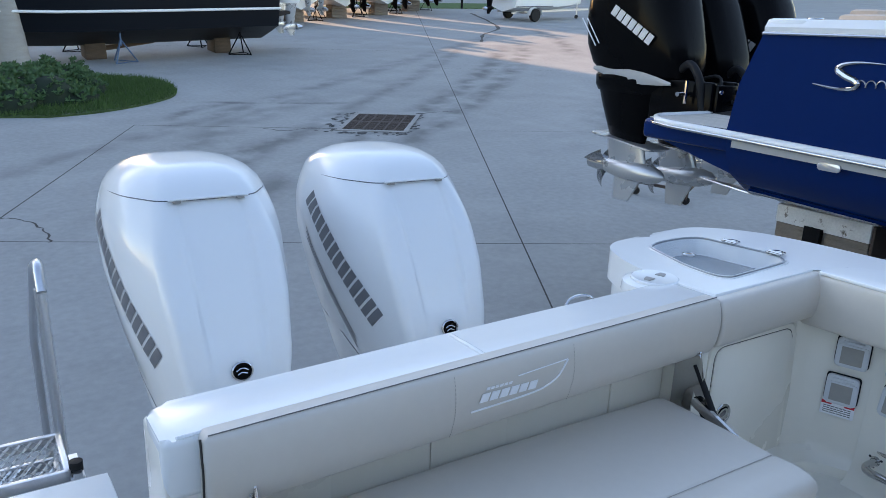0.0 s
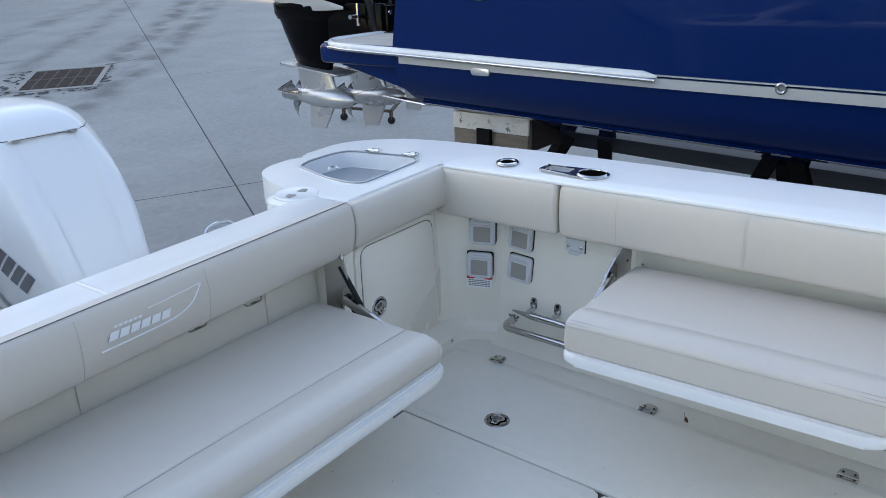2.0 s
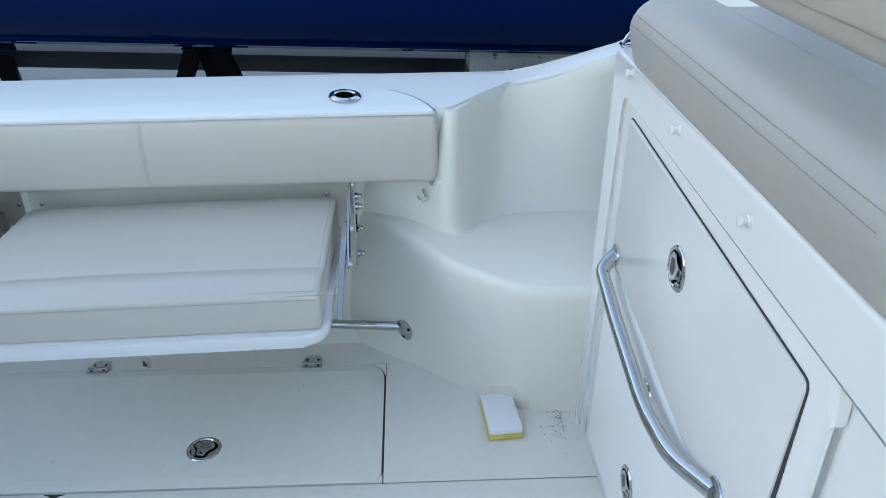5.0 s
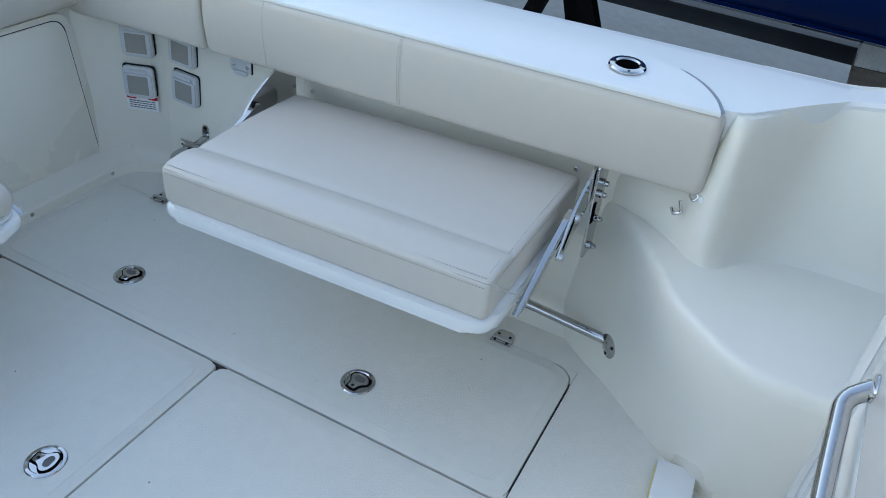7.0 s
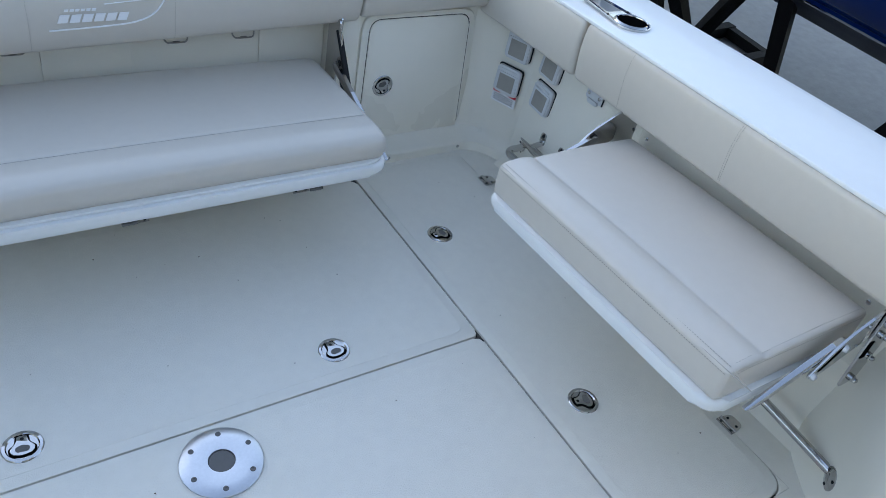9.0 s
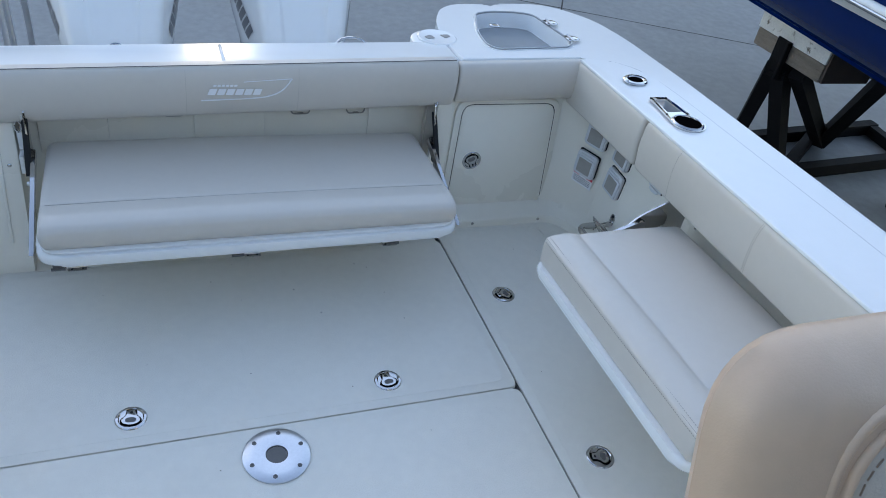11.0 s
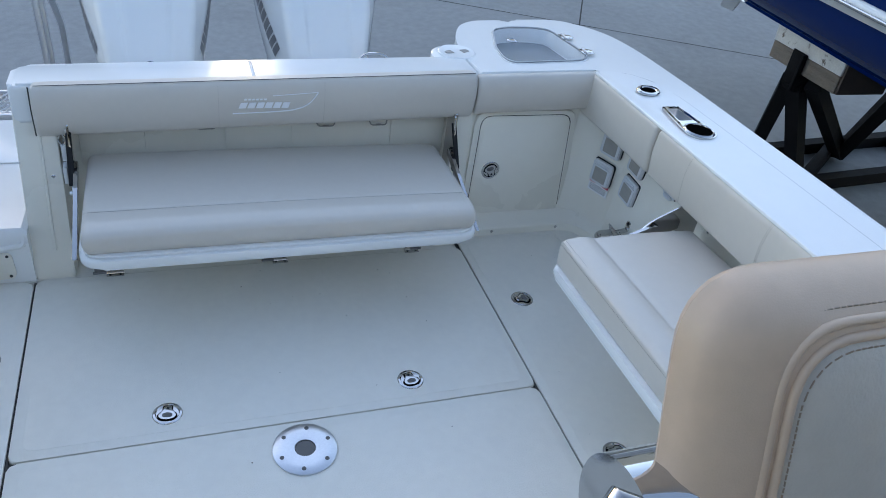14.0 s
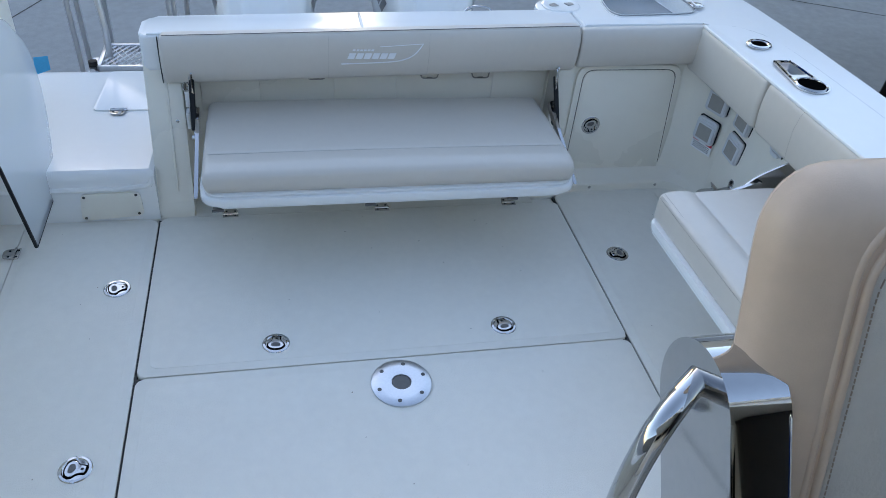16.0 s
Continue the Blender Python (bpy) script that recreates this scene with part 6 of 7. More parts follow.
def mesh_tread(x0, x1, y0, y1, z):
    """A grating of crossing flat strands in a frame."""
    bm = join(box(x0, x1, y0, y0 + 0.018, z - 0.035, z + 0.004, 0.003), box(x0, x1, y1 - 0.018, y1, z - 0.035, z + 0.004, 0.003), box(x0, x0 + 0.018, y0, y1, z - 0.035, z + 0.004, 0.003), box(x1 - 0.018, x1, y0, y1, z - 0.035, z + 0.004, 0.003))
    return bm
def strands(x0, x1, y0, y1, z):
    bm = bmesh.new()
    stepx, n = 0.030, 0
    cells_y = max(2, int((y1 - y0) / 0.045))
    dy = (y1 - y0) / cells_y
    x = x0
    while x < x1 - 0.001:
        for j in range(cells_y):
            for s in (0, 1):
                a = Vector((x + (0 if s else stepx / 2), y0 + dy * j + (0.5 * dy if 0 else 0), z))
                p = Vector((x + stepx * (0.5 if s == 0 else 0.0), y0 + dy * j, z))
                q = Vector((x + stepx * (1.0 if s == 0 else 0.5) - (0 if s == 0 else 0), y0 + dy * (j + 0.5), z))
                for p, q in ((Vector((x + stepx / 2, y0 + dy * j, z)), Vector((x + (stepx if s else 0), y0 + dy * (j + 0.5), z))), (Vector((x + (stepx if s else 0), y0 + dy * (j + 0.5), z)), Vector((x + stepx / 2, y0 + dy * (j + 1), z)))):
                    d = (q - p).normalized()
                    w = Vector((-d.y, d.x, 0)) * 0.0030
                    v = [bm.verts.new(p + w + Vector((0, 0, 0.004))), bm.verts.new(p - w), bm.verts.new(q - w), bm.verts.new(q + w + Vector((0, 0, 0.004)))]
                    bm.faces.new(v)
        x += stepx
    return bm
for ty, tz in ((1.77, 0.115), (2.03, -0.11), (2.29, -0.34), (2.55, -0.57), (2.81, -0.80)):
    t_ = part("tread", mesh_tread(-1.84, -1.585, ty, ty + 0.25, tz), BRUSHED, stairs)
    part("grating", strands(-1.83, -1.595, ty + 0.015, ty + 0.235, tz - 0.004), BRUSHED, t_, "diamond mesh grating")
for sx, rx in ((-1.855, -2.02), (-1.570, -1.555)):
    part("stringer", prism([(1.75, 0.115), (1.87, 0.115), (3.16, -1.06), (3.16, -1.16), (3.04, -1.16), (1.75, 0.0)], sx - 0.012, sx + 0.012, "x"), BRUSHED, stairs)
    part("leg", box(sx - 0.02, sx + 0.02, 1.755, 1.795, ground_z(sx, 1.78), 0.10, 0.004), BRUSHED, stairs)
    for k, ry in enumerate((2.28, 2.46)):
        part("upright", tube(bend([(sx, ry, -0.46 - 0.23 * k * 0.5), (rx, ry, -0.40), (rx - 0.02, ry, 0.52 - 0.07 * k)], 0.05), 0.0135, 12), BRUSHED, stairs)
    part("handrail", tube(bend([(rx - 0.02, 2.26, 0.50), (rx - 0.02, 2.32, 0.585), (rx - 0.02, 2.56, 0.50), (rx - 0.02, 3.1, 0.02), (rx, 3.1, ground_z(rx, 3.1))], 0.06, 6), 0.017, 12), BRUSHED, stairs)
    part("end_cap", lathe([(0.019, 0), (0.019, 0.03), (0.001, 0.032)], (sx, 1.785, 0.108), 12), DARK, stairs, "black rubber end cap")
part("hook_tube", tube(bend([(-1.80, 1.88, -0.08), (-1.80, 1.90, 0.28), (-1.84, 1.96, 0.50), (-1.90, 2.10, 0.80)], 0.08, 6), 0.014, 12), BRUSHED, stairs)

# ---- the neighbouring blue boat ----
scout = thing("motorboat", "dark blue motorboat with a steel rub rail, on trestles", "boat", (3.98, 0.0, -0.2))
CX = 3.98
def blue_ring(y, rake, f=1.0):
    """A hull section; f narrows it toward the bow, rake leans the transom's top forward."""
    half = [(-1.56, 0.80), (-1.53, 0.62), (-1.465, 0.50), (-1.305, 0.392), (-1.24, 0.350), (-1.16, 0.345), (-0.98, 0.300), (-0.55, 0.12), (0, -0.12)]
    dip = lambda z: z + 0.027 * (max(y, -2.5) - 2.0) * min(1.0, max(0.0, (0.80 - z) / 0.25))
    left = [(CX + x * f, y, dip(z)) for x, z in half]
    right = [(CX - x * f, y, dip(z)) for x, z in half[-2::-1]]
    return left + right + [(CX + 1.575 * f, y - rake * 0.30, 1.10), (CX + 1.585 * f, y - rake, 1.415), (CX - 1.585 * f, y - rake, 1.415), (CX - 1.575 * f, y - rake * 0.30, 1.10)]
hull = part("hull", rings([blue_ring(2.76, 0.19), blue_ring(2.0, 0.0), blue_ring(0.0, 0), blue_ring(-2.5, 0, 1.0), blue_ring(-5.0, 0, 0.92), blue_ring(-7.5, 0, 0.6)]), NAVY, scout, "glossy navy blue hull")
part("bottom", rings([[(p[0] + (0.004 if p[0] > CX else -0.004) * 0, p[1], p[2] - 0.004 + 0.027 * (max(y, -2.5) - 2.0)) for p in [(CX - 0.975 * f, y, 0.300), (CX - 0.90 * f, y, 0.303), (CX - 0.55 * f, y, 0.115), (CX, y, -0.125), (CX + 0.55 * f, y, 0.115), (CX + 0.90 * f, y, 0.303), (CX + 0.975 * f, y, 0.300)]] for y, f in ((2.77, 1), (0, 1), (-2.5, 1), (-5, 0.92), (-7.4, 0.6))], False, False), BOTTOM, scout, "dark bottom paint")
part("strake", rings([[(CX - 1.315 * f + a, y, 0.398 + b + 0.027 * (max(y, -2.5) - 2.0)) for a, b in ((0, 0), (-0.02, -0.012), (0.01, -0.022))] for y, f in ((2.70, 1), (-2.5, 1.0), (-5, 0.92))]), NAVY, scout)
gun = part("gunwale", join(rings([[(CX - 1.60, y, 1.405), (CX - 1.605, y, 1.445), (CX - 1.57, y, 1.490), (CX - 1.30, y, 1.50), (CX - 1.30, y, 1.40)] for y in (2.56, 0.0, -7.0)]), box(CX - 1.59, CX + 1.59, 2.30, 2.575, 1.405, 1.495, 0.03), rings([[(CX + 1.60, y, 1.405), (CX + 1.605, y, 1.445), (CX + 1.57, y, 1.490), (CX + 1.30, y, 1.50), (CX + 1.30, y, 1.40)] for y in (2.56, 0.0, -7.0)])), GEL, scout, "white gunwale cap")
part("deck", box(CX - 1.31, CX + 1.31, -6.6, 2.31, 1.41, 1.424), GEL, scout, "white cockpit deck")
part("gunwale_trim", tube([(CX - 1.598, 2.57, 1.408), (CX - 1.598, -7.0, 1.408)], 0.010, 8), STEEL, gun)
part("coaming_pad", join(box(CX - 1.32, CX - 1.22, -6.5, 2.30, 1.30, 1.53, 0.03), box(CX - 1.25, CX + 1.25, 2.10, 2.28, 1.35, 1.56, 0.03)), TAN, scout, "tan vinyl coaming pad")
for cy_ in (1.55, -0.9):
    part("cleat", join(lathe([(0.03, 0), (0.028, 0.006), (0.012, 0.010), (0.010, 0.05), (0.012, 0.055)], (CX - 1.45, cy_, 1.497), 14), tube([(CX - 1.45, cy_ - 0.05, 1.556), (CX - 1.45, cy_, 1.558), (CX - 1.45, cy_ + 0.05, 1.556)], [0.004, 0.009, 0.004], 8)), STEEL, gun, "steel pop-up cleat")
parts("rod_holder", [bm_ for bm_ in [lathe([(0.045, 0), (0.043, 0.006), (0.03, 0.007), (0.028, -0.01), (0.001, -0.01)], (CX - 1.44, y, 1.497), 18) for y in (2.35, 1.6, 0.7, -0.4)]], STEEL, gun)
# rub rail: white body with a steel strip, round the swim platform too
rail_path = bend([(CX + 1.0, 3.52, 0.800), (CX - 1.40, 3.52, 0.800), (CX - 1.575, 3.30, 0.795), (CX - 1.575, 2.6, 0.780), (CX - 1.575, 1.00, 0.7385), (CX - 1.57, 0.885, 0.735)], 0.16, 6)
rr = part("rub_rail", tube(rail_path, [0.027] * (len(rail_path) - 2) + [0.022, 0.008], 12), GEL, scout, "white rub rail")
part("steel_strip", tube([Vector(p) + Vector((-0.026 if p.x < CX - 1.3 else 0, 0.026 if p.y > 3.3 else 0, -0.016)) for p in rail_path], 0.012, 10), STEEL, rr)
part("stripe", rings([[(CX - 1.572, y, z0), (CX - 1.572, y, z1), (CX - 1.555, y, z1), (CX - 1.555, y, z0)] for y, z0, z1 in ((2.70, 0.705, 0.758), (0.90, 0.675, 0.728), (-2.5, 0.655, 0.708), (-5.0, 0.655, 0.708))]), STRIPE, scout, "pale grey stripe")
part("pinstripe", rings([[(CX - 1.573, y, z0), (CX - 1.573, y, z0 + 0.007), (CX - 1.555, y, z0 + 0.007), (CX - 1.555, y, z0)] for y, z0 in ((0.90, 0.739), (-2.5, 0.719), (-5.0, 0.719))]), STRIPE, scout)
th = part("through_hull", lathe([(0.030, -0.01), (0.030, 0.008), (0.022, 0.014), (0.016, 0.010), (0.014, 0.0), (0.001, 0.0)], seg=18, m=plane_at((CX - 1.572, 0.245, 0.722), (-1, 0, 0))), STEEL, scout, "steel drain fitting")
part("scupper", moved(prism(round_poly([(-0.07, -0.022), (0.07, -0.022), (0.07, 0.022), (-0.07, 0.022)], 0.02), 0, 0.012, r=0.004), plane_at((CX - 1.572, 2.03, 0.690), (-1, 0, 0), 0)), BRUSHED, scout, "steel scupper fitting")
plat = part("swim_platform", join(box(CX - 1.54, CX + 1.54, 2.55, 3.50, 0.66, 0.805, 0.04, 3), prism([(2.7, 0.67), (3.45, 0.67), (2.7, 0.50)], CX - 1.45, CX + 1.45, "x")), NAVY, scout, "blue swim platform")
for k in range(22):
    part("slat", box(CX - 1.50 + k * 0.062, CX - 1.50 + k * 0.062 + 0.055, 2.62, 3.47, 0.803, 0.811, 0.002, 1), TEAK, plat)
part("engine_well", box(CX - 1.2, CX + 1.2, 2.60, 2.66, 0.80, 1.30, 0.02), NAVY, scout)
# raised emblem, a swept curve and plain bars
hx = CX - 1.585
em = part("emblem", tube(smooth_path([(hx, 1.82, 1.270), (hx, 1.95, 1.272), (hx, 2.04, 1.258), (hx, 2.075, 1.230), (hx, 2.03, 1.198), (hx, 1.965, 1.172), (hx, 1.960, 1.142), (hx, 2.05, 1.125), (hx, 2.21, 1.142)]), [0.003] + [0.004 + 0.016 * math.sin(math.pi * k / 48) ** 1.5 for k in range(1, 48)] + [0.003], 8), STEEL, scout, "polished swept emblem")
part("flourish", tube([(hx - 0.004, 1.945 - 0.29 * k / 60 + 0.011 * math.cos(k * 0.55), 1.160 + 0.015 * k / 60 + 0.019 * math.sin(k * 0.55)) for k in range(61)], 0.0042, 6), STEEL, em, "polished looping flourish")
for s in (1, -1):
    part("trim_tab", moved(box(-0.30, 0.30, 0.0, 0.42, -0.006, 0.006, 0.002), pose(CX - s * 0.92, 2.77, 0.30, 4, s * 12, 0)), BRUSHED, scout)


def black_motor(cx, drop, y_off, trim):
    """A black outboard with a silver gear case, tilted by trim degrees about its mount."""
    mm = Matrix.Translation((cx, 3.76 + y_off, 1.04 + drop)) @ pose(0, 0, 0, trim, 0, 0) @ Matrix.Scale(1.03, 4)
    m = thing("outboard_motor", "black outboard motor with a silver gear case and steel propeller", "outboard motor", (cx, 4.3, -0.2), "black outboard motors")
    def R(z, y0, y1, hw, p=2.6, seg=32):
        return ellipse_ring(z, y0, y1, hw, 0, p, seg)
    cowl = part("cowl", moved(rings([R(z, a, b, hw, 3.4, 40) for z, a, b, hw in ((0.02, 0.06, 0.98, 0.215), (0.10, 0.05, 1.08, 0.245), (0.25, 0.07, 1.15, 0.265), (0.45, 0.13, 1.17, 0.275), (0.66, 0.20, 1.15, 0.272), (0.80, 0.27, 1.10, 0.255), (0.88, 0.34, 1.04, 0.215), (0.91, 0.42, 0.96, 0.15), (0.92, 0.52, 0.90, 0.08))]), mm), BLACK, m, "glossy black cowl")
    part("chin", moved(rings([R(z, a, b, hw) for z, a, b, hw in ((-0.13, 0.26, 1.04, 0.19), (-0.08, 0.20, 1.06, 0.22), (0.0, 0.10, 1.06, 0.235), (0.03, 0.08, 1.02, 0.225))]), mm), BLACK, m)
    for s in (-1, 1):
        part("side_panel", moved(rings([[(s * (0.224 - 0.02 * abs(k - 3) / 3), 0.10 + 0.145 * k, 0.012 * k - 0.02 - h), (s * (0.238 - 0.02 * abs(k - 3) / 3), 0.10 + 0.145 * k, 0.012 * k - 0.025), (s * (0.232 - 0.02 * abs(k - 3) / 3), 0.10 + 0.145 * k, 0.012 * k - 0.02 + h)] for k, h in [(q, 0.006 + 0.050 * math.sin(math.pi * (q + 0.2) / 6.6)) for q in range(7)]], False, False), mm), STRIPE, m, "pale grey side panel")
    part("lettering", moved(join(*[bars(Matrix.Translation((s * 0.274, 0.76 if s < 0 else 0.30, 0.50)) @ Matrix(((0, 0, s, 0), (s, 0, 0, 0), (0, 1, 0, 0), (0, 0, 0, 1))) @ pose(0, 0, 0, 0, 0, -28), 7, 0.52, 0.085, 0.015, 0.2, 0.004) for s in (-1,)]), mm), SILVER, cowl, "silver bars of lettering")
    part("flash", moved(join(tube([(-0.268, 1.10, 0.46), (-0.262, 0.92, 0.24)], 0.006, 6), tube([(-0.268, 1.04, 0.46), (-0.262, 0.88, 0.26)], 0.005, 6)), mm), SILVER, cowl)
    part("emblem", lathe([(0.03, 0), (0.028, 0.004), (0.02, 0.003), (0.001, 0.003)], seg=18, m=mm @ plane_at((0.0, 0.135, 0.33), (0, -1, 0.3))), SILVER, cowl)
    part("midsection", moved(rings([R(z, a, b, hw, 2.3, 22) for z, a, b, hw in ((-0.56, 0.50, 0.88, 0.06), (-0.42, 0.46, 0.94, 0.09), (-0.25, 0.38, 1.00, 0.145), (-0.08, 0.24, 1.05, 0.20))]), mm), BLACK, m)
    gc = part("gearcase", moved(join(rings([R(z, a, b, hw, 2.0, 20) for z, a, b, hw in ((-0.86, 0.42, 0.86, 0.03), (-0.70, 0.46, 0.90, 0.045), (-0.56, 0.50, 0.92, 0.06))]),
        rings([[(hw * math.cos(2 * math.pi * k / 20), y, -0.80 + hw * math.sin(2 * math.pi * k / 20)) for k in range(20)] for y, hw in ((0.24, 0.012), (0.30, 0.055), (0.42, 0.085), (0.62, 0.092), (0.82, 0.075), (0.90, 0.06))]),
        rings([[(0.012, 0.45 + 0.05, -0.88), (-0.012, 0.45 + 0.05, -0.88), (-0.008, 0.80, -0.86), (0.008, 0.80, -0.86)], [(0.006, 0.62, -1.08), (-0.006, 0.62, -1.08), (-0.004, 0.80, -1.08), (0.004, 0.80, -1.08)]])), mm), GEARCASE, m, "silver gear case")
    part("antivent_plate", moved(join(prism(round_poly([(-0.13, 0.30), (0.13, 0.30), (0.15, 1.02), (-0.15, 1.02)], 0.06), -0.555, -0.54, "z", 0.004)), mm @ Matrix.Translation((0, 0.62, -0.548)) @ pose(0, 0, 0, 6, 0, 0) @ Matrix.Translation((0, -0.62, 0.548))), GEARCASE, gc)
    pr = part("propeller", moved(rings([[(hw * math.cos(2 * math.pi * k / 16), y, -0.80 + hw * math.sin(2 * math.pi * k / 16)) for k in range(16)] for y, hw in ((0.90, 0.055), (1.02, 0.06), (1.12, 0.05), (1.14, 0.02))]), mm), STEEL, m, "polished steel propeller")
    for k in range(3):
        a = 2 * math.pi * k / 3 + 0.4
        blade = rings([[(r * math.cos(a + u * 0.55), 0.95 + 0.14 * u + 0.02 * math.sin(v), -0.80 + r * math.sin(a + u * 0.55)) for u in (-0.45, -0.2, 0.1, 0.4, 0.6)] for v, r in enumerate((0.05, 0.10, 0.15, 0.185, 0.20))], False, False)
        bmesh.ops.solidify(blade, geom=blade.faces[:], thickness=0.006)
        part("blade", moved(blade, mm), STEEL, pr)
    part("mount_bracket", moved(join(box(-0.16, -0.10, -0.25, 0.35, -0.40, 0.02, 0.02), box(0.10, 0.16, -0.25, 0.35, -0.40, 0.02, 0.02), box(-0.12, 0.12, -0.28, -0.20, -0.35, 0.0, 0.01)), mm), BLACK, m)
    part("rigging_hose", tube(smooth_path([mm @ Vector((-0.10, 0.14, 0.06)), mm @ Vector((-0.16, -0.02, 0.14)), mm @ Vector((-0.17, -0.14, 0.02)), mm @ Vector((-0.14, -0.20, -0.22)), Vector((cx - 0.12, 3.3, 0.82))]), 0.032, 12), DARK, m, "ribbed black rigging hose")
    part("cable", tube(smooth_path([mm @ Vector((0.06, 0.10, 0.0)), mm @ Vector((0.09, -0.10, 0.05)), mm @ Vector((0.05, -0.22, -0.10)), Vector((cx + 0.08, 3.2, 0.83))]), 0.014, 8), DARK, m, "thin black control cable")
    part("cable", tube(smooth_path([mm @ Vector((-0.02, 0.10, -0.03)), mm @ Vector((-0.04, -0.12, 0.0)), mm @ Vector((0.10, -0.24, -0.12)), Vector((cx + 0.22, 3.22, 0.83))]), 0.011, 8), GREYDARK, m, "thin grey fuel hose")
    part("trim_cylinder", moved(join(tube([(-0.06, -0.10, -0.34), (-0.06, 0.12, -0.08)], 0.026, 10), tube([(0.06, -0.10, -0.34), (0.06, 0.12, -0.08)], 0.026, 10)), mm), BLACK, m)
    part("trim_rod", moved(join(tube([(-0.06, 0.10, -0.10), (-0.06, 0.17, -0.02)], 0.013, 10), tube([(0.06, 0.10, -0.10), (0.06, 0.17, -0.02)], 0.013, 10)), mm), STEEL, m, "polished trim rods")
    part("clamp_bolt", moved(join(*[lathe([(0.018, 0), (0.018, 0.012), (0.001, 0.014)], seg=10, m=plane_at((x_, -0.285, z_), (0, -1, 0))) for x_ in (-0.10, 0.10) for z_ in (-0.05, -0.28)]), mm), STEEL, m)
    part("steering_rod", moved(join(tube([(-0.30, -0.05, -0.08), (0.30, -0.05, -0.08)], 0.018, 10), tube([(-0.22, -0.06, -0.15), (-0.22, -0.06, 0.02)], 0.014, 8)), mm), STEEL, m)
    return m


black_motor(3.33, -0.02, 0.0, 0)
black_motor(4.01, -0.06, 0.06, -5)
black_motor(4.69, -0.04, 0.03, -3)

# timber and steel trestles under the blue boat
def bar4(a, b, w=0.05):
    """A square steel section from a to b."""
    a, b = Vector(a), Vector(b)
    d = (b - a).normalized()
    s = d.cross(Vector((0, 0, 1)))
    s = s.normalized() if s.length > 0.05 else Vector((1, 0, 0))
    u = d.cross(s)
    o = [(s + u) * w, (s - u) * w, (-s - u) * w, (u - s) * w]
    return rings([[a + e for e in o], [b + e for e in o]])


def trestle(y0, y1, x=3.01, top=0.285):
    """A cradle stand: a timber bearer in a steel clamp, on three legs that spread to a ground frame under the keel."""
    yc = y0 + 0.37
    g = lambda x_, y_: ground_z(x_, y_) + 0.05
    t = thing("trestle", "black steel trestle carrying a chipped timber bearer", "boat stand", (x, yc, ground_z(x, yc)), "black trestles")
    part("cap_board", box(x, x + 0.42, y0, y1, top - 0.125, top, 0.006), PAINTWOOD, t, "chipped white timber board")
    part("bearer", box(x + 0.004, x + 0.42, y0 + 0.004, y1 - 0.006, top - 0.245, top - 0.127, 0.008), TIMBER, t, "weathered timber bearer")
    part("end_board", box(x + 0.01, x + 0.41, y0 - 0.022, y0 - 0.001, top - 0.24, top - 0.01, 0.004), RUST, t, "rotten dark end board")
    part("clamp", join(box(x - 0.045, x - 0.004, yc - 0.065, yc - 0.045, top - 0.36, top - 0.105, 0.003), box(x - 0.016, x - 0.004, yc - 0.065, yc + 0.070, top - 0.37, top - 0.105, 0.003), box(x - 0.016, x + 0.40, yc - 0.065, yc + 0.070, top - 0.37, top - 0.25, 0.004)), IRON, t)
    part("leg", bar4((x + 0.03, yc - 0.02, top - 0.30), (x + 0.71, yc + 0.26, g(x + 0.71, yc + 0.26)), 0.052), IRON, t)
    part("leg", bar4((x + 0.03, yc + 0.05, top - 0.33), (x + 0.65, yc + 0.72, g(x + 0.65, yc + 0.72)), 0.050), IRON, t)
    part("leg", bar4((x + 0.08, yc - 0.13, top - 0.28), (x + 1.39, yc + 0.52, g(x + 1.39, yc + 0.52)), 0.050), IRON, t)
    part("strut", bar4((x + 0.45, yc - 0.52, top - 0.06), (x + 1.39, yc + 0.52, g(x + 1.39, yc + 0.52)), 0.050), IRON, t)
    part("strut", bar4((x + 0.45, yc - 0.74, top - 0.11), (x + 1.42, yc - 0.36, g(x + 1.42, yc - 0.36) - 0.02), 0.050), IRON, t)
    for d in (0.165, 0.66):
        part("foot", bar4((x + 0.60, yc + d, g(x + 0.60, yc + d)), (x + 2.12, yc + d, g(x + 2.12, yc + d)), 0.048), IRON, t)
    part("foot", bar4((x + 2.06, yc + 0.18, g(x + 2.06, yc + 0.18)), (x + 2.06, yc + 0.64, g(x + 2.06, yc + 0.64)), 0.045), IRON, t)
    part("foot", bar4((x + 0.72, yc + 0.18, g(x + 0.72, yc + 0.18)), (x + 1.39, yc + 0.62, g(x + 1.39, yc + 0.62)), 0.045), IRON, t)
    return t


trestle(2.035, 2.70)
trestle(-1.82, -1.155, x=3.01, top=0.205)
# plain stand amidships
stand = thing("boat_stand", "black steel boat stand with spread legs under the chine", "boat stand", (3.25, 0.38, ground_z(3.25, 0.38)))
part("head", box(3.20, 3.30, 0.26, 0.50, 0.17, 0.20, 0.004), IRON, stand)
for ey in (-0.24, 1.0):
    part("leg", bar4((3.28, 0.38 + (ey - 0.38) * 0.1, 0.18), (3.28, ey, ground_z(3.28, ey) + 0.02), 0.045), IRON, stand)
part("leg", bar4((3.30, 0.38, 0.15), (4.25, 0.38, ground_z(4.25, 0.38) + 0.02), 0.045), IRON, stand)
# launching dolly under the motors
dolly = thing("dolly", "rusty wheeled steel dolly standing behind the motors", "dolly", (6.1, 6.2, ground_z(6.1, 6.2)))
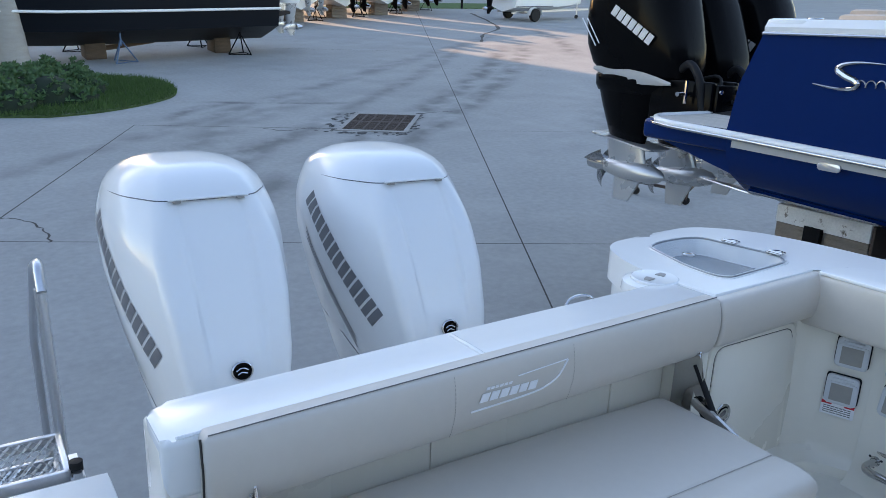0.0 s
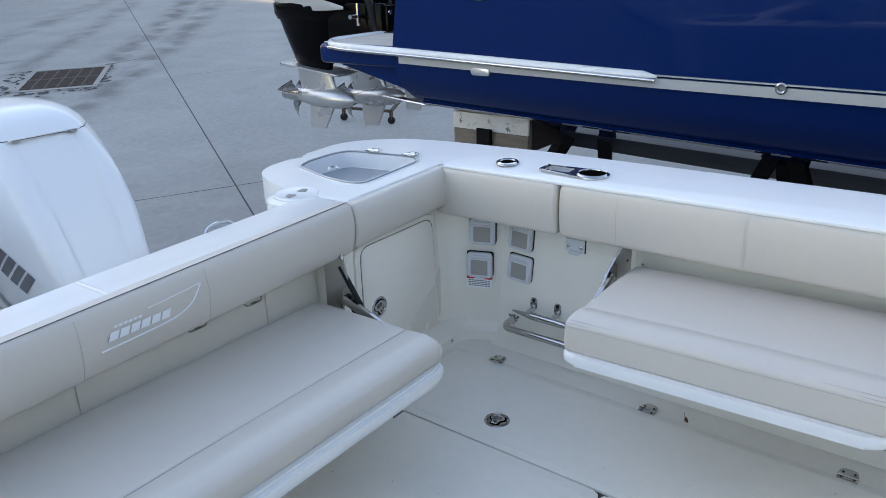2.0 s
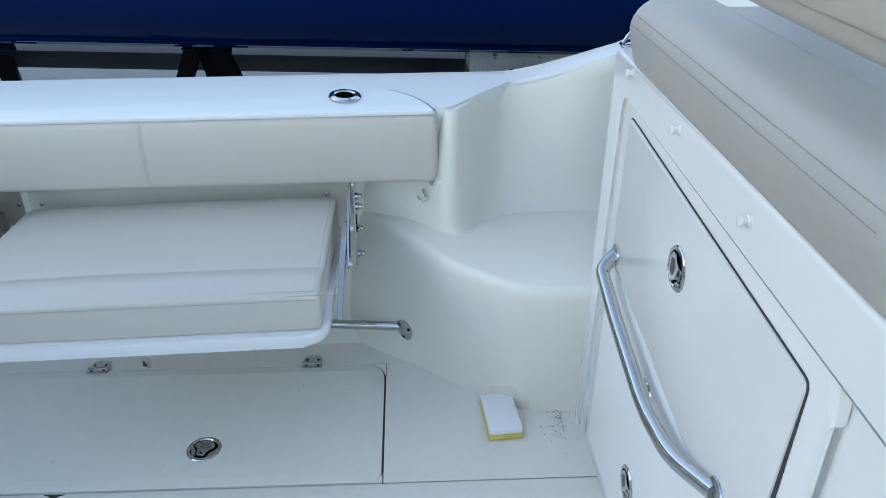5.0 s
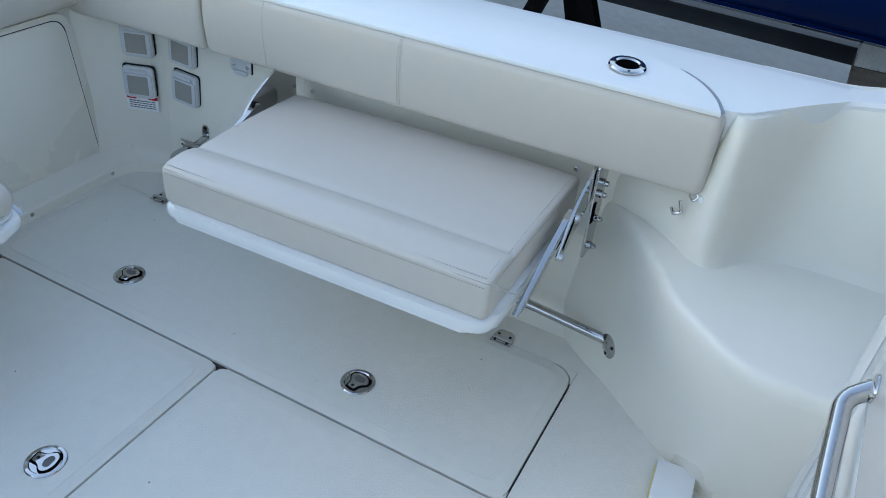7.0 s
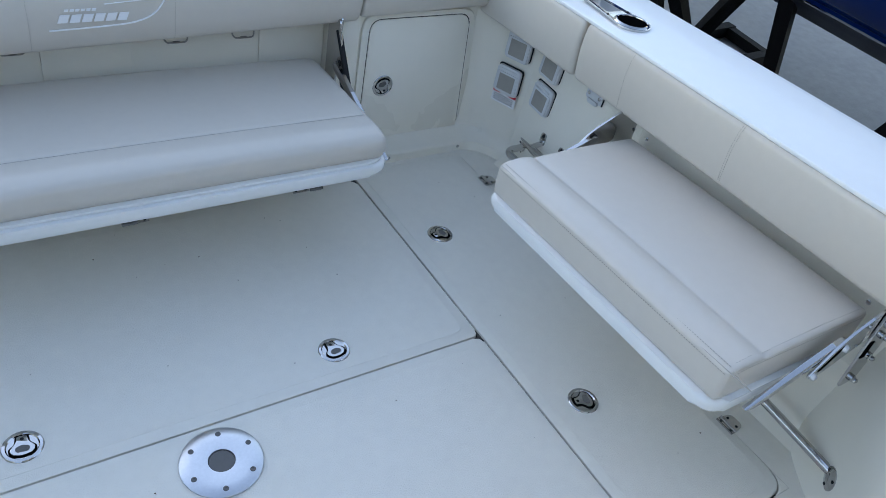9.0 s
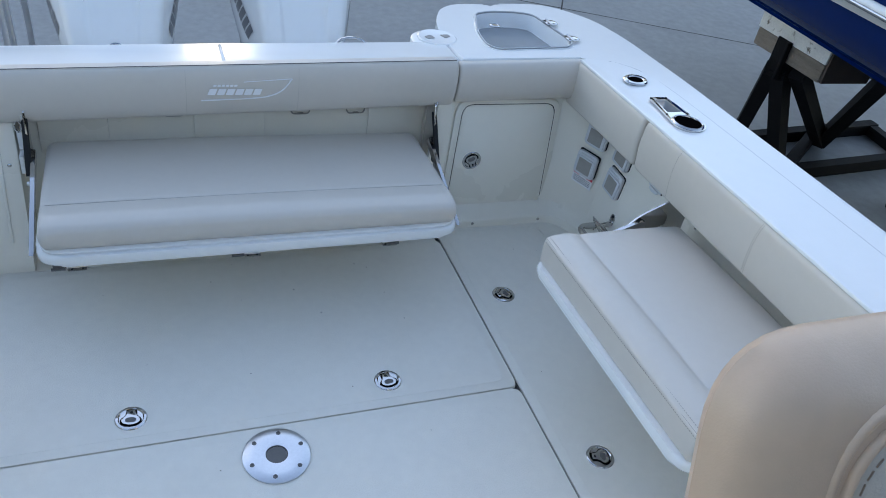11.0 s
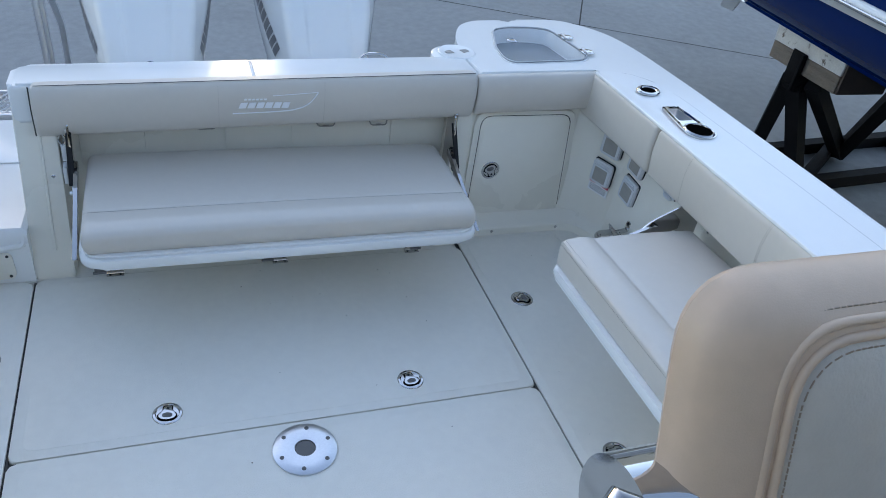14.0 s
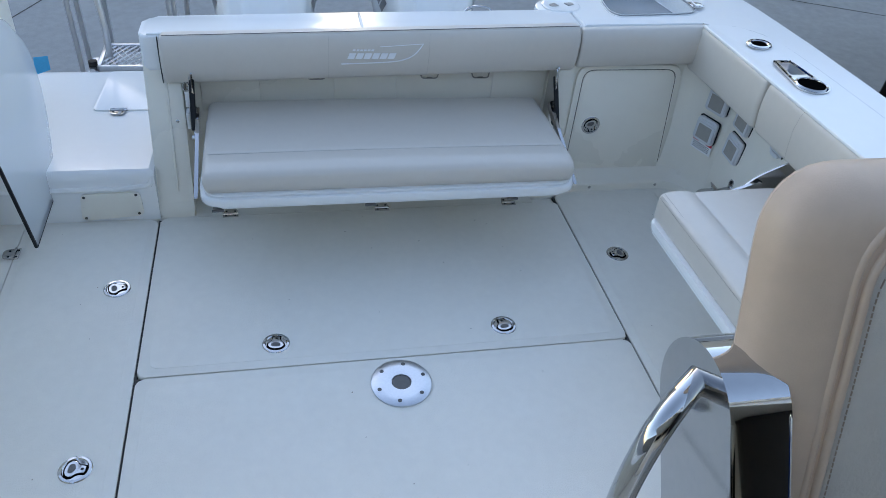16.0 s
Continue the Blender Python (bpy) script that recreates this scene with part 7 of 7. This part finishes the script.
for dx, dy in ((5.70, 6.50), (5.95, 5.88), (7.2, 6.4)):
    g = ground_z(dx, dy)
    w = part("caster", lathe([(0.02, -0.018), (0.05, -0.016), (0.05, 0.016), (0.02, 0.018)], seg=16, m=Matrix.Translation((dx, dy, g + 0.05)) @ pose(0, 0, 0, 0, 90, 30)), DARK, dolly)
    part("fork", join(bar4((dx, dy, g + 0.06), (dx, dy, g + 0.16), 0.018)), RUST, w)
def dz(x, y, h):
    return (x, y, ground_z(x, y) + h)
part("frame", join(bar4(dz(5.70, 6.50, 0.17), dz(5.95, 5.88, 0.17), 0.018), bar4(dz(5.95, 5.88, 0.17), dz(7.2, 6.4, 0.30), 0.018), bar4(dz(5.70, 6.50, 0.17), dz(7.2, 6.4, 0.30), 0.018), bar4(dz(7.2, 6.4, 0.06), dz(7.2, 6.4, 0.30), 0.018)), RUST, dolly)
# blocks under our own boat
for by in (0.2, -2.6):
    g = ground_z(MID, by)
    single("keel_block", box(MID - 0.5, MID + 0.5, by - 0.2, by + 0.2, g, -0.745, 0.01), TIMBER, "stacked timber keel blocks under the boat", "timber block", group="keel blocks")

# ---- the yard ----
FRAME = Matrix.Identity(4)
single("ground", rings([[(-400, -400, 0), (400, -400, 0)], [(-400, 400, 0), (400, 400, 0)]], False, False), CONCRETE, "pale stained concrete boatyard ground", kind="structure")


def groove(a, b, w=0.012, h=0.002):
    a, b = Vector((*a, 0)), Vector((*b, 0))
    d = (b - a).normalized()
    s = Vector((-d.y, d.x, 0)) * w
    bm = bmesh.new()
    lo = [bm.verts.new(p + Vector((0, 0, h))) for p in (a + s, a - s, b - s, b + s)]
    bm.faces.new(lo)
    return bm


L1 = Vector((17.3 - 2.49, 31.93 - 4.37)).normalized()
N1 = Vector((L1.y, -L1.x))
def on_l1(s):
    return Vector((2.49, 4.37)) + L1 * s
jt = [groove(on_l1(-14), on_l1(75), 0.008)]
jt.append(groove((-1.59 - N1.x * 20, 8.14 - N1.y * 20 + 0.02), (3.97 + N1.x * 20, 5.29 + N1.y * 20), 0.007))
jt.append(groove((0.74, 13.20), (3.75, 11.55), 0.009))
jt.append(groove((0.74, 13.20), (-1.53 - L1.x * 14, 9.0 - L1.y * 14), 0.009))
jt.append(groove((5.75, 10.48), (18, 4.2), 0.004))
jt.append(groove((9.3, 17.0), (24, 9.4), 0.004))
jt.append(groove((3.2, 24.2), (10.0, 20.6), 0.007))
single("slab_joint", join(*jt), SEAM, "dark joints between the concrete slabs", kind="structure")
def crack(pts, w0=0.010):
    p = smooth_path([(x, y, 0.0025) for x, y in pts], 5)
    random.seed(3)
    bm = bmesh.new()
    prev = None
    for i, q in enumerate(p):
        d = (p[min(i + 1, len(p) - 1)] - p[max(i - 1, 0)]).normalized()
        s = Vector((-d.y, d.x, 0)) * w0 * random.uniform(0.3, 1.2)
        q = q + Vector((random.uniform(-0.02, 0.02), random.uniform(-0.02, 0.02), 0))
        cur = (bm.verts.new(q + s), bm.verts.new(q - s))
        if prev:
            bm.faces.new((prev[0], prev[1], cur[1], cur[0]))
        prev = cur
    return bm
single("crack", join(crack([(-1.53, 9.0), (-1.4, 8.9), (-1.23, 8.64), (-1.15, 8.3), (-1.14, 7.94)], 0.012), crack([(5.4, 12.05), (5.9, 12.1), (6.38, 12.05)], 0.02), crack([(3.75, 11.5), (3.3, 11.8), (2.9, 11.75), (2.6, 12.1)], 0.015), crack([(14.0, 22.0), (15.5, 24.0), (17.5, 25.8), (19.0, 28.5), (21.0, 33.0)], 0.08)), SEAM, "dark cracks in the concrete", kind="structure")
# silt

# storm drain grate
g1, g2, g3, g4 = (Vector((*p, 0)) for p in ((4.62, 12.55), (5.56, 11.99), (4.66, 10.89), (3.75, 11.47)))
drain = thing("drain_grate", "rusty iron storm drain grate set in the concrete", "drain grate", tuple((g1 + g3) / 2))
def gp_(u, v, z=0.0):
    p = g1 * (1 - u) * (1 - v) + g2 * u * (1 - v) + g3 * u * v + g4 * (1 - u) * v
    return Vector((p.x, p.y, z))
def gbox(u0, u1, v0, v1, z0, z1):
    return rings([[gp_(u0, v0, z0), gp_(u1, v0, z0), gp_(u1, v1, z0), gp_(u0, v1, z0)], [gp_(u0, v0, z1), gp_(u1, v0, z1), gp_(u1, v1, z1), gp_(u0, v1, z1)]])
# no pit is dug: a black sheet carries its shade
part("pit", gbox(0, 1, 0, 1, 0.001, 0.003), DARK, drain, "black sheet in place of the pit's shade, under the grate")
part("frame", join(gbox(-0.06, 1.06, -0.06, 0.01, 0.0, 0.012), gbox(-0.06, 1.06, 0.99, 1.06, 0.0, 0.012), gbox(-0.06, 0.01, 0.0, 1.0, 0.0, 0.012), gbox(0.99, 1.06, 0.0, 1.0, 0.0, 0.012)), CONC2, drain, "concrete rim")
for k in range(1, 6):
    part("bar", gbox(k / 6 - 0.014, k / 6 + 0.014, 0.0, 1.0, 0.004, 0.011), RUST, drain)
part("cross_bar", gbox(0, 1, 0.47, 0.53, 0.004, 0.012), RUST, drain)
part("grating", join(*[gbox(0.0, 1.0, k / 26 - 0.009, k / 26 + 0.009, 0.003, 0.009) for k in range(1, 26)]), RUST, drain)
random.seed(8)
silt = bmesh.new()
for k in range(150):
    u = random.choice((random.uniform(-0.35, 1.2), random.gauss(-0.1, 0.12), random.gauss(1.05, 0.06)))
    v = random.gauss(1.10, 0.07) if 0 < u < 1 else random.uniform(-0.1, 1.15)
    c_, r_, n_ = gp_(u, v, 0.004), random.uniform(0.012, 0.075), random.randint(5, 8)
    silt.faces.new([silt.verts.new(c_ + Vector((r_ * random.uniform(0.5, 1.3) * math.cos(2 * math.pi * q / n_), r_ * random.uniform(0.4, 1.1) * math.sin(2 * math.pi * q / n_), 0.0005 * (k % 7)))) for q in range(n_)])
single("silt", silt, SILT, "dark silt and leaves washed round the drain", kind="stuff", category="silt")

# planted island with hedge and palm
isl = [(-6.0, 16.6), (-1.15, 14.64), (-0.31, 14.36), (0.64, 14.53), (1.57, 15.1), (2.09, 15.81), (2.23, 16.93), (1.96, 17.84), (1.24, 18.52), (0.0, 19.6), (-2.0, 21.5), (-6.0, 22.0)]
isl_s = [tuple(p)[:2] for p in smooth_path([(x, y, 0) for x, y in isl + isl[:1]], 5)][:-1]
single("lawn", prism(isl_s, -0.05, 0.03), SOIL, "grassed soil of the planted island", kind="structure")
def inside(x, y, poly):
    c = False
    for i in range(len(poly)):
        (x0, y0), (x1, y1) = poly[i - 1], poly[i]
        if (y0 > y) != (y1 > y) and x < (x1 - x0) * (y - y0) / (y1 - y0) + x0:
            c = not c
    return c
random.seed(11)
vv, ff = [], []
while len(ff) < 26000:
    x, y = random.uniform(-3.0, 2.4), random.uniform(14.2, 19.0)
    if not inside(x, y, isl_s):
        continue
    a, h, w = random.uniform(0, 6.28), random.uniform(0.05, 0.13), random.uniform(0.006, 0.012)
    dx, dy = math.cos(a) * w, math.sin(a) * w
    lx, ly = random.uniform(-0.05, 0.05), random.uniform(-0.05, 0.05)
    n = len(vv)
    vv += [(x - dx, y - dy, 0.02), (x + dx, y + dy, 0.02), (x + lx, y + ly, 0.02 + h)]
    ff.append((n, n + 1, n + 2))
me = bpy.data.meshes.new("grass")
me.from_pydata(vv, [], ff)
me.materials.append(GRASS)
tagged(new("grass", me), "short green grass on the planted island", "grass", kind="stuff")
# low spreading juniper hedge: stems with many small sprays
hedge = thing("hedge", "low dark green spreading juniper hedge on the island", "hedge", (-1.0, 16.6, 0.03))
vv, ff = [], []
random.seed(21)
def spray(x, y, z, s):
    """A tuft of narrow leaves."""
    for _ in range(7):
        a, e = random.uniform(0, 6.28), random.uniform(-0.1, 1.2)
        d = Vector((math.cos(a) * math.cos(e), math.sin(a) * math.cos(e), math.sin(e)))
        side = d.orthogonal().normalized() * s * 0.22
        p = Vector((x, y, z))
        n = len(vv)
        vv.extend([tuple(p), tuple(p + d * s * 0.5 + side), tuple(p + d * s), tuple(p + d * s * 0.5 - side)])
        ff.append((n, n + 1, n + 2, n + 3))
clumps = []
for _ in range(95):
    u = random.random()
    x = -3.6 + 4.3 * u
    y0 = 15.35 + 0.25 * math.sin(x * 2) + (0.9 if x > 0.2 else 0) * (x - 0.2)
    y = random.uniform(y0, 18.6 - 0.35 * (x + 3.6))
    clumps.append((x, y, random.uniform(0.28, 0.62), random.uniform(0.30, 0.55)))
for x, y, h, r in clumps:
    for _ in range(70):
        a, rr_ = random.uniform(0, 6.28), r * math.sqrt(random.random())
        hh = h * (1 - (rr_ / r) ** 2 * 0.75) * random.uniform(0.75, 1.08)
        spray(x + rr_ * math.cos(a), y + rr_ * math.sin(a), 0.03 + hh, random.uniform(0.06, 0.13))
me = bpy.data.meshes.new("foliage")
me.from_pydata([(a - BASE[hedge].x, b - BASE[hedge].y, c - BASE[hedge].z) for a, b, c in vv], [], ff)
me.materials.append(LEAF)
fo = new("foliage", me)
fo.parent = hedge
part("stems", join(*[tube([(x, y, 0.02), (x + random.uniform(-0.1, 0.1), y + random.uniform(-0.1, 0.1), 0.03 + h * 0.8)], 0.015, 5) for x, y, h, r in clumps]), BARK, hedge)
# solid domes in the darkened green give the hedge its inner shade
part("under_foliage", join(*[lathe([(r * 0.95, 0.03), (r * 0.9, h * 0.45), (r * 0.55, h * 0.75), (0.03, h * 0.85)], (x, y, 0), 9) for x, y, h, r in clumps]), LEAFSHADE, hedge, "dark core standing in for the shade inside the hedge")
palm = thing("palm_tree", "tall palm with a smooth grey trunk beside the hedge", "palm tree", (-0.42, 20.6, 0))
ring_z = [0, 0.12, 0.3, 0.6] + [0.6 + 0.45 * k for k in range(1, 24)]
part("trunk", rings([[(-0.42 + (0.27 + 0.10 * math.exp(-z * 2.2) + 0.006 * (i % 2)) * math.cos(2 * math.pi * k / 22) - 0.02 * z * 0.3, 20.6 + (0.27 + 0.10 * math.exp(-z * 2.2)) * math.sin(2 * math.pi * k / 22), z) for k in range(22)] for i, z in enumerate(ring_z)]), BARK, palm)
fr = []
for k in range(18):
    a = 2 * math.pi * k / 18
    tip = Vector((math.cos(a) * 2.8, math.sin(a) * 2.8, 10.2 + 0.9 * math.sin(k * 2.1)))
    fr.append(smooth_path([(-0.5, 20.6, 10.9), (-0.5 + tip.x * 0.45, 20.6 + tip.y * 0.45, 12.0 + 0.3 * math.sin(k)), (-0.5 + tip.x, 20.6 + tip.y, tip.z)], 7))
fb = bmesh.new()
for f_ in fr:
    for i, q in enumerate(f_[1:]):
        d = (f_[i + 1] - f_[i]).normalized()
        s = d.cross(Vector((0, 0, 1))).normalized()
        for sg in (-1, 1):
            tipv = q + s * sg * 0.55 + d * 0.25 - Vector((0, 0, 0.22))
            fb.faces.new([fb.verts.new(q), fb.verts.new(q + d * 0.06), fb.verts.new(tipv)])
part("crown", fb, LEAF, palm)


# ---- boats across the yard ----
def jack_stand(x, y, h, mat_, label):
    s = thing("jack_stand", label, "boat stand", (x, y, 0), "jack stands")
    part("post", tube([(x, y, h * 0.45), (x, y, h)], 0.022, 8), mat_, s)
    part("pad", box(x - 0.12, x + 0.12, y - 0.12, y + 0.12, h, h + 0.03, 0.005), REDPAD, s, "red-brown pad")
    for k in range(3):
        a = 2 * math.pi * k / 3 + x
        ft = (x + 0.36 * math.cos(a), y + 0.36 * math.sin(a), 0.01)
        part("leg", tube([(x, y, h * 0.62), ft], 0.018, 6), mat_, s)
        part("brace", tube([ft, (x + 0.36 * math.cos(a + 2.094), y + 0.36 * math.sin(a + 2.094), 0.03)], 0.012, 6), mat_, s)
    return s


def far_hull(name, label, stern, ahead, length, beam, chine, sheer, mat_, deep=0.45, stripe=None, platform=True):
    """A moored-up hull lofted along its heading; stern is the middle of the transom."""
    h = thing(name, label, "boat", (stern[0], stern[1], chine), "boats stored across the yard")
    f = Vector((ahead[0], ahead[1], 0)).normalized()
    s = Vector((-f.y, f.x, 0))
    o = Vector((stern[0], stern[1], 0))
    secs = []
    for u in (0, 0.02, 0.3, 0.55, 0.75, 0.9, 1.0):
        w = beam / 2 * (1 - max(0, u - 0.45) ** 2 * 3.0) if u < 1 else 0.04
        w = max(w, 0.04)
        up = 0.35 * max(0, u - 0.5) ** 2 * 4 * 0.5
        prof = [(-w, sheer + up), (-w * 0.97, (sheer + chine) / 2), (-w * 0.86, chine + up), (-w * 0.40, chine - deep * 0.55 + up), (0, chine - deep + up * 1.6), (w * 0.40, chine - deep * 0.55 + up), (w * 0.86, chine + up), (w * 0.97, (sheer + chine) / 2), (w, sheer + up)]
        secs.append([o + f * (u * length) + s * a + Vector((0, 0, z)) for a, z in prof])
    part("hull", rings(secs), mat_, h)
    if stripe:
        for sg in (-1, 1):
            pts = [o + f * (u * length) + s * sg * (beam / 2 * 0.985 * (1 - max(0, u - 0.45) ** 2 * 3.0) + 0.01) + Vector((0, 0, stripe + 0.3 * max(0, u - 0.5) ** 2 * 2)) for u in (0.0, 0.2, 0.4, 0.6, 0.75)]
            part("stripe", tube(pts, 0.035, 8), GEL, h, "white hull stripe")
    if platform:
        p0 = o - f * 0.45
        part("swim_platform", rings([[o + s * a + Vector((0, 0, z)) for a, z in ((-beam * 0.45, chine + 0.25), (beam * 0.45, chine + 0.25), (beam * 0.45, chine + 0.40), (-beam * 0.45, chine + 0.40))], [p0 + s * a + Vector((0, 0, z)) for a, z in ((-beam * 0.38, chine + 0.30), (beam * 0.38, chine + 0.30), (beam * 0.38, chine + 0.38), (-beam * 0.38, chine + 0.38))]]), mat_, h)
    return h, o, f, s


def far_motor(o, f, s, off, z, cowl_mat, leg_mat):
    m = thing("outboard_motor", "tilted outboard motor on a stored boat", "outboard motor", tuple(o - f * 0.5 + s * off + Vector((0, 0, z))), "motors of the stored boats")
    c = o - f * 0.55 + s * off
    def rg(dz, a, b, hw):
        return [c - f * (a + (b - a) * (0.5 + 0.5 * math.cos(2 * math.pi * k / 16))) + s * (hw * math.sin(2 * math.pi * k / 16)) + Vector((0, 0, z + dz)) for k in range(16)]
    part("cowl", rings([rg(0.35, -0.1, 0.55, 0.2), rg(0.6, -0.1, 0.65, 0.25), rg(0.9, -0.05, 0.6, 0.24), rg(1.05, 0.1, 0.4, 0.1)]), cowl_mat, m)
    part("midsection", rings([rg(-0.25, 0.1, 0.35, 0.05), rg(0.36, 0.0, 0.45, 0.14)]), leg_mat, m)
    part("gearcase", rings([rg(-0.40, -0.05, 0.42, 0.04), rg(-0.32, -0.05, 0.45, 0.06), rg(-0.24, 0.1, 0.38, 0.04)]), leg_mat, m)
    part("skeg", rings([rg(-0.58, 0.2, 0.35, 0.01), rg(-0.38, 0.05, 0.38, 0.015)]), leg_mat, m)
    part("mount_bracket", rings([[c + f * 1.1 + s * a + Vector((0, 0, z + b)) for a, b in ((-0.1, 0.0), (0.1, 0.0), (0.1, 0.3), (-0.1, 0.3))], [c - f * 0.05 + s * a + Vector((0, 0, z + b)) for a, b in ((-0.1, 0.05), (0.1, 0.05), (0.1, 0.4), (-0.1, 0.4))]]), leg_mat, m)
    part("propeller", tube([c - f * 0.42 + Vector((0, 0, z - 0.34)), c - f * 0.60 + Vector((0, 0, z - 0.34))], [0.10, 0.05], 8), STEEL, m)
    return m


# charcoal boat beside the island: stern to the right of the palm
hd = Vector((-1.0, -0.10, 0)).normalized()
dk, o_, f_, s_ = far_hull("motorboat", "charcoal motorboat with a white stripe on stands and timber blocks", (6.15, 22.1), hd, 9.5, 2.7, 0.80, 2.3, INK, 0.45, 1.28)
part("emblem", tube([o_ + f_ * 1.55 + s_ * 1.36 + Vector((0, 0, 1.92)), o_ + f_ * 1.15 + s_ * 1.36 + Vector((0, 0, 1.97))], 0.03, 6), SILVER, dk, "small silver emblem")
for off in (-0.35, 0.35):
    far_motor(o_, f_, s_, off, 1.0, COWL, GEARCASE)
jack_stand(2.0, 20.75, 0.92, BLUESTEEL, "blue steel jack stand with a red pad under the hull")
jack_stand(5.27, 21.35, 0.95, IRON, "dark steel jack stand with a red pad under the hull")
jack_stand(1.26, 23.3, 0.92, IRON, "dark steel jack stand behind the keel blocks")
jack_stand(4.66, 23.4, 0.95, IRON, "dark steel jack stand behind the keel blocks")
for bx, by, w_ in ((1.5, 21.9, 0.42), (4.9, 22.2, 0.38)):
    single("keel_block", box(bx - w_ * 0.6, bx + w_ * 0.6, by - 0.4, by + 0.4, 0, 0.50, 0.012), DARKWOOD, "dark timber keel block under a stored boat", "timber block", group="keel blocks")
single("timber", moved(box(-0.75, 0.75, -0.08, 0.08, 0, 0.12, 0.01), pose(2.35, 22.1, 0.22, 0, -6, 8)), DARKWOOD, "loose timber beam beside the keel block", "timber")

# the row at the far side
hd2 = Vector((-0.35, 1.0, 0)).normalized()
for i, (bx, by, cm) in enumerate(((8.4, 29.3, COWL), (10.5, 29.6, COWL), (13.1, 31.0, BLACK), (15.8, 32.2, BLACK), (18.6, 34.0, BLACK))):
    h_, o_, f_, s_ = far_hull("motorboat", "white motorboat stored on stands and timber cribs", (bx, by), hd2, 7.5, 2.4, 0.95, 1.9, GEL, 0.42, None, i % 2 == 0)
    far_motor(o_, f_, s_, -0.32, 0.95, cm, cm if cm is BLACK else GEARCASE)
    far_motor(o_, f_, s_, 0.36, 0.95, cm, cm if cm is BLACK else GEARCASE)
    jack_stand(bx - 0.95, by + 0.9, 0.98, IRON, "dark steel jack stand under a stored white boat")
    jack_stand(bx + 1.05, by + 1.1, 0.98, IRON, "dark steel jack stand under a stored white boat")
    single("keel_block", join(*[box(bx - 0.40, bx + 0.30, by + 0.55, by + 1.2, 0.14 * k, 0.14 * k + 0.13, 0.01) for k in range(4)]), TIMBER, "stack of timber planks under a stored white boat", "timber block", group="keel blocks")

# skiff on its trailer
hd3 = Vector((1.0, 0.10, 0)).normalized()
sk, o_, f_, s_ = far_hull("skiff", "white skiff on a galvanised trailer", (20.0, 29.0), hd3, 5.2, 1.9, 0.62, 1.15, GEL, 0.22, None, False)
part("bottom_stripe", tube([o_ + f_ * u + s_ * -0.86 + Vector((0, 0, 0.66)) for u in (0.1, 1.2, 2.4)], 0.02, 6), DECAL, sk)
far_motor(o_, f_, s_, 0, 0.9, BLACK, BLACK)
tr_ = thing("boat_trailer", "galvanised boat trailer with spoked wheels", "trailer", (22.0, 29.0, 0))
part("frame", join(bar4((20.2, 28.5, 0.38), (25.6, 29.4, 0.42), 0.04), bar4((20.2, 29.6, 0.38), (25.6, 29.4, 0.42), 0.04), bar4((21.5, 28.2, 0.30), (21.3, 30.0, 0.30), 0.035)), BRUSHED, tr_)
for wx, wy in ((21.25, 28.15), (21.15, 30.05)):
    mw = Matrix.Translation((wx, wy, 0.29)) @ pose(0, 0, 6, 90, 0, 0)
    wh = part("wheel", lathe([(0.17, -0.10), (0.27, -0.10), (0.29, -0.07), (0.29, 0.07), (0.27, 0.10), (0.17, 0.10)], seg=24, m=Matrix.Translation((wx, wy, 0.29)) @ pose(0, 0, 0, 90, 0, 6)), DARK, tr_, "black tyre")
    part("rim", lathe([(0.17, -0.09), (0.10, -0.07), (0.03, -0.09), (0.03, 0.09), (0.10, 0.07), (0.17, 0.09)], seg=18, m=Matrix.Translation((wx, wy, 0.29)) @ pose(0, 0, 0, 90, 0, 6)), BRUSHED, wh)
    part("mudguard", rings([[(wx + 0.36 * math.cos(a), wy + q, 0.29 + 0.36 * math.sin(a)) for q in (-0.12, 0.12)] for a in [math.pi * k / 8 for k in range(9)]], False, False), GEL, tr_)
part("jockey_post", tube([(24.7, 29.2, 0.06), (24.7, 29.2, 0.75)], 0.03, 8), BRUSHED, tr_)
part("jockey_wheel", lathe([(0.02, -0.03), (0.09, -0.03), (0.09, 0.03), (0.02, 0.03)], seg=14, m=Matrix.Translation((24.7, 29.2, 0.09)) @ pose(0, 0, 0, 90, 0, 0)), DARK, tr_)
single("verge", prism([(14.5, 37.5), (26, 35.0), (30, 38.0), (18, 41.0)], -0.02, 0.03), GRASSFLAT, "far strip of green lawn beyond the boats", kind="structure")
pole = thing("street_lamp", "dark lamp post beside the far lawn", "lamp post", (22.3, 35.8, 0))
part("post", tube([(22.3, 35.8, 0), (22.3, 35.8, 4.5)], 0.06, 10), IRON, pole)

# plain unseen walls, added to shade the yard from sun and block low sky
single("building_far", join(box(-90, 0.0, 70, 74, 0, 27), box(9.5, 120, 70, 74, 0, 27)), STONEWALL, "unseen tall walls added to shade the yard, with a gap for sun", kind="structure")
single("building_near", box(-45, 13, -17, -13, 0, 9), DARKBLOCK, "unseen dark wall added to block low sky light behind the boat", kind="structure")
